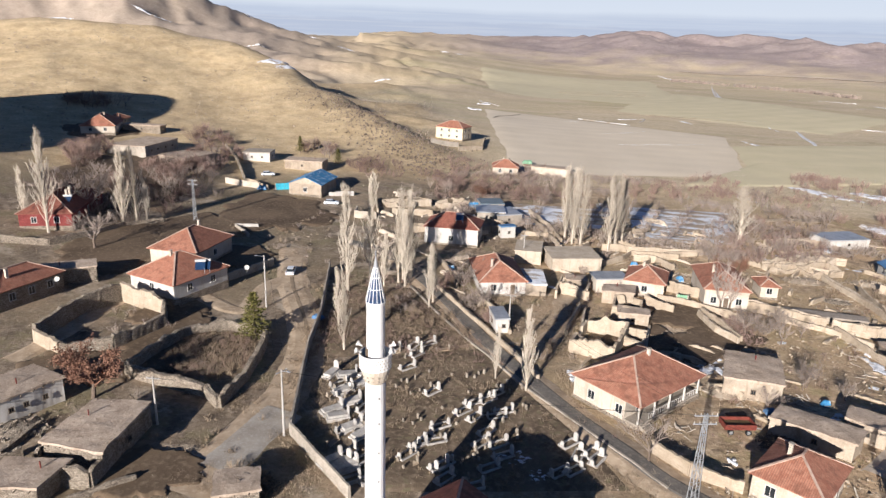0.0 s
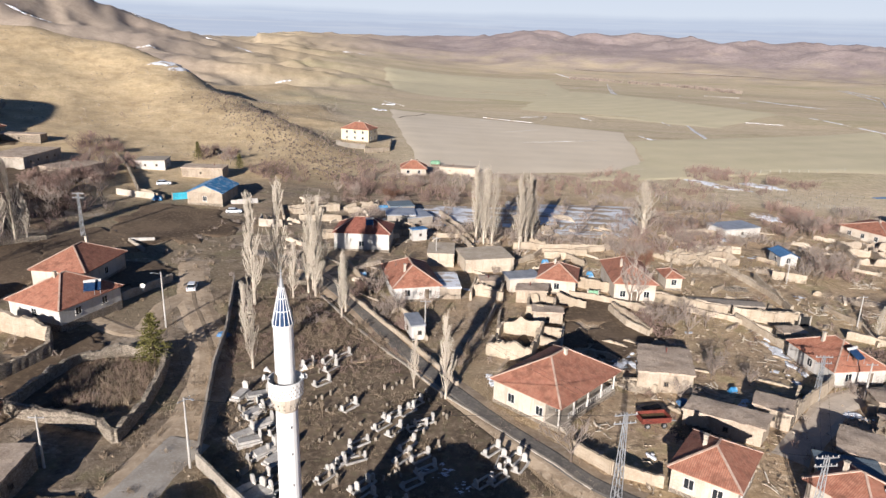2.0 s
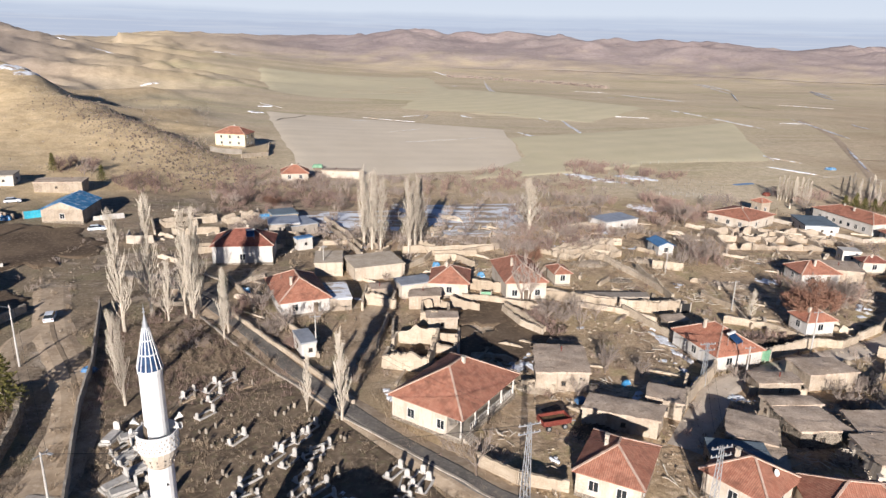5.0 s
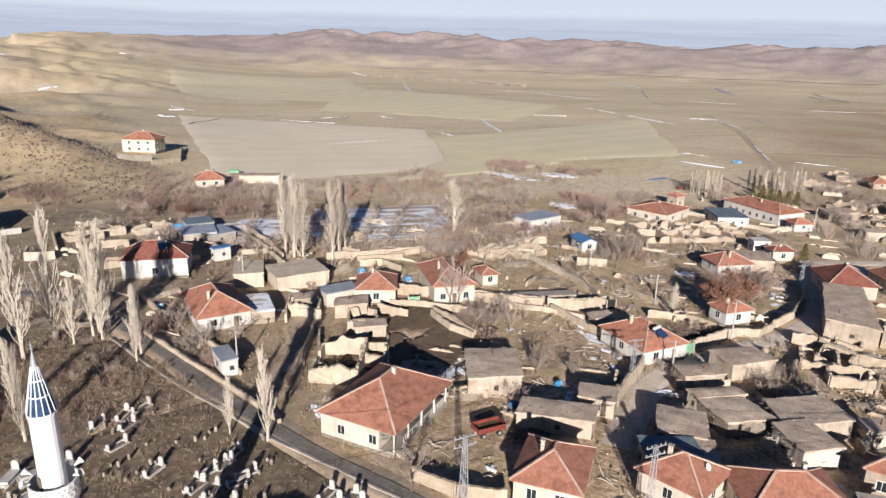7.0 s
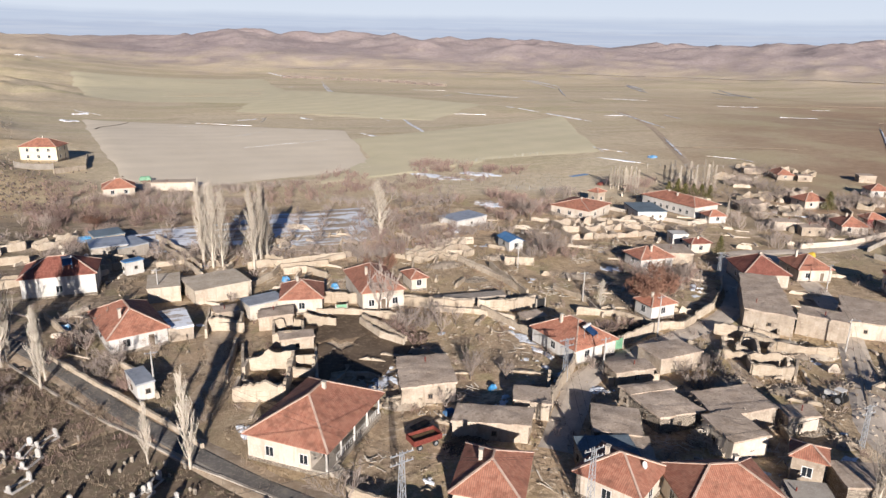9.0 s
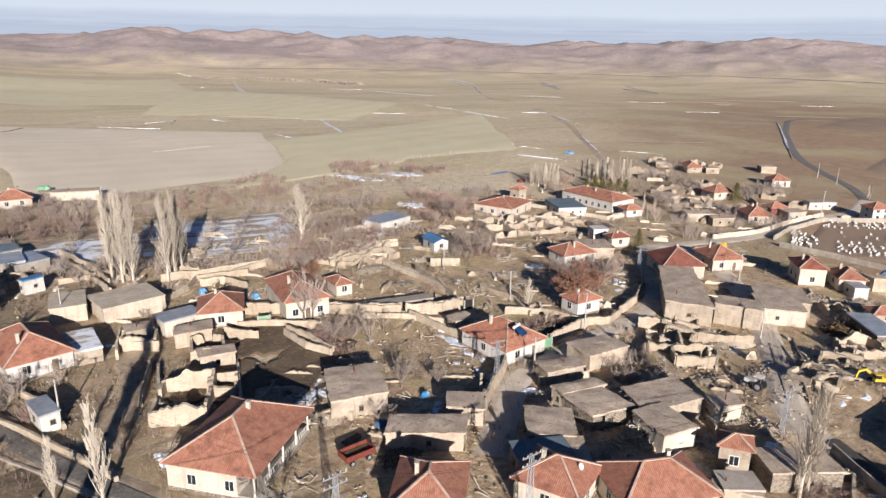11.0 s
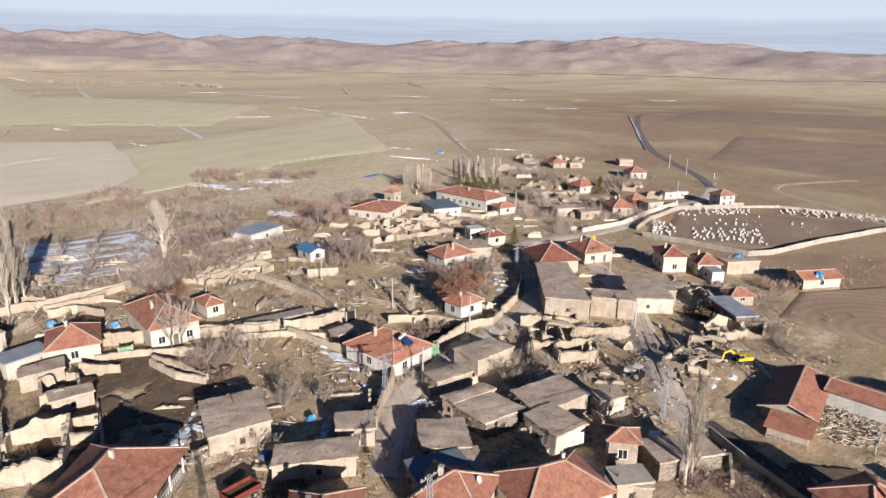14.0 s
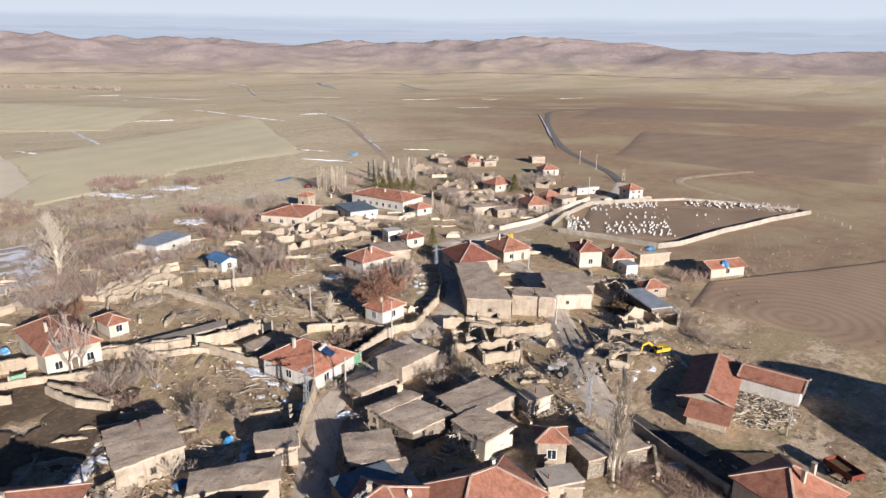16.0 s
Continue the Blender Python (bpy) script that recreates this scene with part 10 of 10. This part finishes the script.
scrub("yard_scrub", 1300, 14, "drygrass", 60, 170, -40, 75, 0.9, "dry weeds in yards and along walls", 0.05)
scrub("yard_scrub", 900, 15, "twigpurple", 60, 190, -40, 75, 1.5, "bare shrubs in yards and along walls", 0.12)
scrub("hill_scrub", 2400, 16, "twigpurple", 230, 620, -48, -8, 1.5, "low dark scrub scattered on the bare hill", 0.0, 40.0, 8)
loose_stones("hill_stones", 3500, 17, "stone", 240, 600, 0.9, "weathered stones on the bare hillside", -48, -8)


def field_lines():
    """Thin banks and ditches between the parcels of the plain, and snow left in furrows."""
    rnd = random.Random(21)
    for k in range(16):
        a, r = radians(rnd.uniform(-2, 60)), rnd.uniform(430, 1350)
        x, y = r * math.sin(a), r * math.cos(a)
        t = radians(rnd.choice((24, 24, 24, 24, 114)) * -1 + rnd.uniform(-9, 9))
        L = rnd.uniform(40, 130)
        pts = [(x + math.cos(t) * L * (q - 0.5) + rnd.uniform(-3, 3), y + math.sin(t) * L * (q - 0.5) + rnd.uniform(-3, 3)) for q in (0, 0.33, 0.66, 1)]
        strip("field_bank", pts, rnd.uniform(0.7, 1.5), rnd.choice(("brown", "drygrass")), "narrow bank between field parcels", "bank", lift=0.3 + 0.0009 * r, step=12.0)
    for k in range(30):
        a, r = radians(rnd.uniform(-4, 60)), rnd.uniform(380, 1250)
        x, y = r * math.sin(a), r * math.cos(a)
        t = radians(rnd.choice((24, 24, 60, 100, 140)) * -1 + rnd.uniform(-18, 18))
        L = rnd.uniform(12, 60)
        pts = [(x + math.cos(t) * L * (q - 0.5) + rnd.uniform(-3, 3), y + math.sin(t) * L * (q - 0.5) + rnd.uniform(-3, 3)) for q in (0, 0.33, 0.66, 1)]
        w = rnd.uniform(0.4, 0.9) * (1 + r / 1500)
        strip("snow_streak", pts, lambda f: w * (0.3 + math.sin(math.pi * f)), "farsnow", "thin streak of old snow in a furrow", "snow", lift=0.25 + 0.0005 * r, step=6.0, kind="stuff", edge=0.4)


field_lines()


def cemetery_grass(n, seed):
    """Thin dead grass over the old graveyard and its slope."""
    rnd = random.Random(seed)
    m = Mesh()
    for k in range(n):
        x, y = rnd.uniform(-38, 24), rnd.uniform(44, 116)
        if noise.noise(Vector((x / 7, y / 7, 6.0))) < -0.12 + 0.25 * smooth(96, 60, y):
            continue
        z = relief(x, y) + 0.1
        for j in range(4):
            b = Vector((x + rnd.gauss(0, 0.15), y + rnd.gauss(0, 0.15), z))
            t = b + Vector((rnd.gauss(0, 0.15), rnd.gauss(0, 0.15), rnd.uniform(0.2, 0.6)))
            s = Vector((rnd.uniform(-1, 1), rnd.uniform(-1, 1), 0)).normalized() * 0.025
            m.face([b - s, b + s, t])
    return tagged(new("dry_grass", m.data("dry_grass", M["drygrass"])), "thin dead grass over the old graveyard", "grass", kind="stuff")


cemetery_grass(16000, 31)


def slope_weeds(n, seed, mat, x0, x1, y0, y1, tall, label, bias=-0.1):
    """Low dead bushes thick over one plot."""
    rnd = random.Random(seed)
    m = Mesh()
    for k in range(n):
        x, y = rnd.uniform(x0, x1), rnd.uniform(y0, y1)
        if x > -3.5 - (y - 90) * 0.62 or x < -37 + (116 - y) * 0.1 or noise.noise(Vector((x / 5, y / 5, seed))) < bias:
            continue
        z, big = relief(x, y) + 0.05, tall * rnd.uniform(0.5, 1.3)
        for j in range(9):
            b = Vector((x + rnd.gauss(0, 0.2), y + rnd.gauss(0, 0.2), z))
            t = b + Vector((rnd.gauss(0, 0.4), rnd.gauss(0, 0.4), rnd.uniform(0.4, 1.0))) * big
            s = Vector((rnd.uniform(-1, 1), rnd.uniform(-1, 1), 0)).normalized() * 0.03
            m.face([b - s, b + s, t + s * 0.4, t - s * 0.4])
    return tagged(new("slope_weeds", m.data("slope_weeds", M[mat])), label, "weeds", kind="stuff")


slope_weeds(1700, 71, "twigred", -37, 0, 86, 124, 0.9, "low red-brown dead bushes over the graveyard slope")
slope_weeds(2400, 72, "drygrass", -37, 8, 54, 124, 0.6, "dead brown weeds between old graves", 0.05)


def garden_weeds(n, seed, x, y, rx, ry, mat, tall, label):
    """Dead stalks left standing inside a walled garden."""
    rnd = random.Random(seed)
    m = Mesh()
    for k in range(n):
        a, f = rnd.uniform(0, 6.28), math.sqrt(rnd.random())
        px, py = x + math.cos(a) * rx * f, y + math.sin(a) * ry * f
        z, big = relief(px, py) + 0.25, tall * rnd.uniform(0.5, 1.3)
        for j in range(7):
            b = Vector((px + rnd.gauss(0, 0.2), py + rnd.gauss(0, 0.2), z))
            t = b + Vector((rnd.gauss(0, 0.35), rnd.gauss(0, 0.35), rnd.uniform(0.4, 1.0))) * big
            s = Vector((rnd.uniform(-1, 1), rnd.uniform(-1, 1), 0)).normalized() * 0.03
            m.face([b - s, b + s, t])
    return tagged(new("garden_weeds", m.data("garden_weeds", M[mat])), label, "weeds", kind="stuff")


garden_weeds(700, 81, -46.5, 79.5, 6.5, 7.5, "drygrass", 1.1, "dead brown stalks in the walled garden")
garden_weeds(260, 82, -46.5, 79.5, 6.5, 7.5, "twigred", 1.2, "red-brown dry bushes in the walled garden")
garden_weeds(300, 83, 78.0, 34.0, 4.5, 4.0, "twigred", 0.8, "red-brown dead weeds in a walled yard")


def far_hedge(line, n, tall, seed):
    """A straggling dark hedge far out on the plain."""
    rnd = random.Random(seed)
    m = Mesh()
    for k in range(n):
        i = rnd.randrange(len(line) - 1)
        p = Vector(line[i]).lerp(Vector(line[i + 1]), rnd.random())
        if noise.noise(Vector((p.x / 40, p.y / 40, seed))) < -0.2:
            continue
        x, y = p.x + rnd.gauss(0, 3), p.y + rnd.gauss(0, 3)
        z = relief(x, y)
        for j in range(6):
            b = Vector((x + rnd.gauss(0, 1.5), y + rnd.gauss(0, 1.5), z - 0.3))
            t = b + Vector((rnd.gauss(0, 0.5), rnd.gauss(0, 0.5), 1)) * tall * rnd.uniform(0.4, 1.1)
            s = Vector((rnd.uniform(-1, 1), rnd.uniform(-1, 1), 0)).normalized() * 0.5
            m.face([b - s, b + s, t + s * 0.3, t - s * 0.3])
    return tagged(new("far_hedge", m.data("far_hedge", M["twigpurple"])), "straggling dark hedge along a ditch on the plain", "hedge", kind="stuff")


far_hedge(((316, 1664), (389, 1545), (488, 1338), (540, 1208)), 420, 7.0, 91)


def free_spots(n, seed, x0, x1, y0, y1, room, patchy, bias):
    """Open places in the village, in clusters, clear of houses, roads and the cemetery."""
    rnd = random.Random(seed)
    out = []
    for k in range(n):
        x, y = rnd.uniform(x0, x1), rnd.uniform(y0, y1)
        if noise.noise(Vector((x / patchy, y / patchy, seed * 0.7))) < bias or y < 108 - 1.45 * (x + 8) and x < 26:
            continue
        if any((x - a) ** 2 + (y - b) ** 2 < (r + room) ** 2 for a, b, r in BUILT) or any((x - a) ** 2 + (y - b) ** 2 < 12 for a, b in WAYS):
            continue
        out.append((x, y, rnd))
    return out


def wall_remnants(n, seed, x0, x1, y0, y1, mat, label):
    """Stumps of fallen mud walls, each with a broken top, in lines and corners."""
    m = Mesh()
    for x, y, rnd in free_spots(n, seed, x0, x1, y0, y1, 1.2, 17.0, -0.02):
        turn = radians(rnd.choice((-35, 55)) + rnd.uniform(-14, 14))
        L, t = rnd.uniform(1.6, 7.0), rnd.uniform(0.35, 0.7)
        ux, uy = math.cos(turn), math.sin(turn)
        cols, k = [], max(3, int(L / 0.5))
        high = rnd.uniform(0.2, 0.85) if rnd.random() < 0.8 else rnd.uniform(0.9, 1.5)
        for i in range(k + 1):
            px, py = x + ux * (i / k - 0.5) * L, y + uy * (i / k - 0.5) * L
            z = relief(px, py)
            h = high * (0.7 + 0.5 * rnd.random()) * (0.4 if i in (0, k) else 1.0)
            o = Vector((-uy, ux, 0)) * t / 2
            b = Vector((px, py, z))
            cols.append([b - o * 1.3 - Vector((0, 0, 0.3)), b - o + Vector((0, 0, h)), b + o * 0.9 + Vector((0, 0, h * rnd.uniform(0.85, 1.05))), b + o * 1.3 - Vector((0, 0, 0.3))])
        for a, b in zip(cols, cols[1:]):
            for q in range(3):
                m.face([a[q], b[q], b[q + 1], a[q + 1]])
        m.face(cols[0])
        m.face(list(reversed(cols[-1])))
    return tagged(new("wall_remnants", m.data("wall_remnants", M[mat])), label, "rubble", kind="stuff")


def yard_litter(n, seed, x0, x1, y0, y1):
    """Sticks, boards and clods dropped about the yards."""
    m = Mesh()
    for x, y, rnd in free_spots(n, seed, x0, x1, y0, y1, 0.6, 9.0, 0.05):
        z = relief(x, y)
        for k in range(rnd.randrange(3, 8)):
            a = rnd.uniform(0, 6.28)
            L = rnd.uniform(0.5, 2.2)
            p = Vector((x + rnd.gauss(0, 0.8), y + rnd.gauss(0, 0.8), z + rnd.uniform(0.05, 0.3)))
            m.beam(p, p + Vector((math.cos(a) * L, math.sin(a) * L, rnd.uniform(-0.1, 0.4))), rnd.uniform(0.06, 0.16), 0.06)
    return tagged(new("yard_litter", m.data("yard_litter", M["barkpale"])), "sticks and boards lying about the yards", "litter", kind="stuff")


def yard_snow(n, seed, x0, x1, y0, y1):
    """Small scraps of old snow left in yards."""
    m = Mesh()
    for x, y, rnd in free_spots(n, seed, x0, x1, y0, y1, 0.2, 11.0, 0.22):
        r, z = rnd.uniform(0.3, 1.2), relief(x, y)
        ring = []
        for k in range(9):
            a, q = 2 * math.pi * k / 9, r * rnd.uniform(0.45, 1.2)
            px, py = x + math.cos(a) * q * 1.5, y + math.sin(a) * q
            ring.append(Vector((px, py, relief(px, py) - 0.03)))
        for k in range(9):
            m.face([Vector((x, y, z + 0.13)), ring[k], ring[(k + 1) % 9]])
    return tagged(new("yard_snow", m.data("yard_snow", M["snow"])), "scraps of old snow left about the yards", "snow", kind="stuff")


wall_remnants(330, 301, 8, 100, 60, 190, "mudwall", "stumps of fallen mud-brick walls about the village")
wall_remnants(240, 302, 85, 165, 52, 190, "palemud", "pale stumps of fallen mud walls about the village")
wall_remnants(130, 303, -40, 40, 112, 200, "palemud", "pale stumps of old yard walls near the orchard")
wall_remnants(110, 304, 165, 260, 120, 230, "palemud", "pale stumps of walls at the far end of the village")
yard_litter(520, 311, 5, 130, 48, 150)
yard_snow(330, 321, 0, 120, 50, 170)
scrub("yard_scrub", 1500, 33, "twigred", 70, 220, 2, 62, 1.1, "red-brown dead weeds and low shrubs in the yards", 0.04, 14.0, 10)
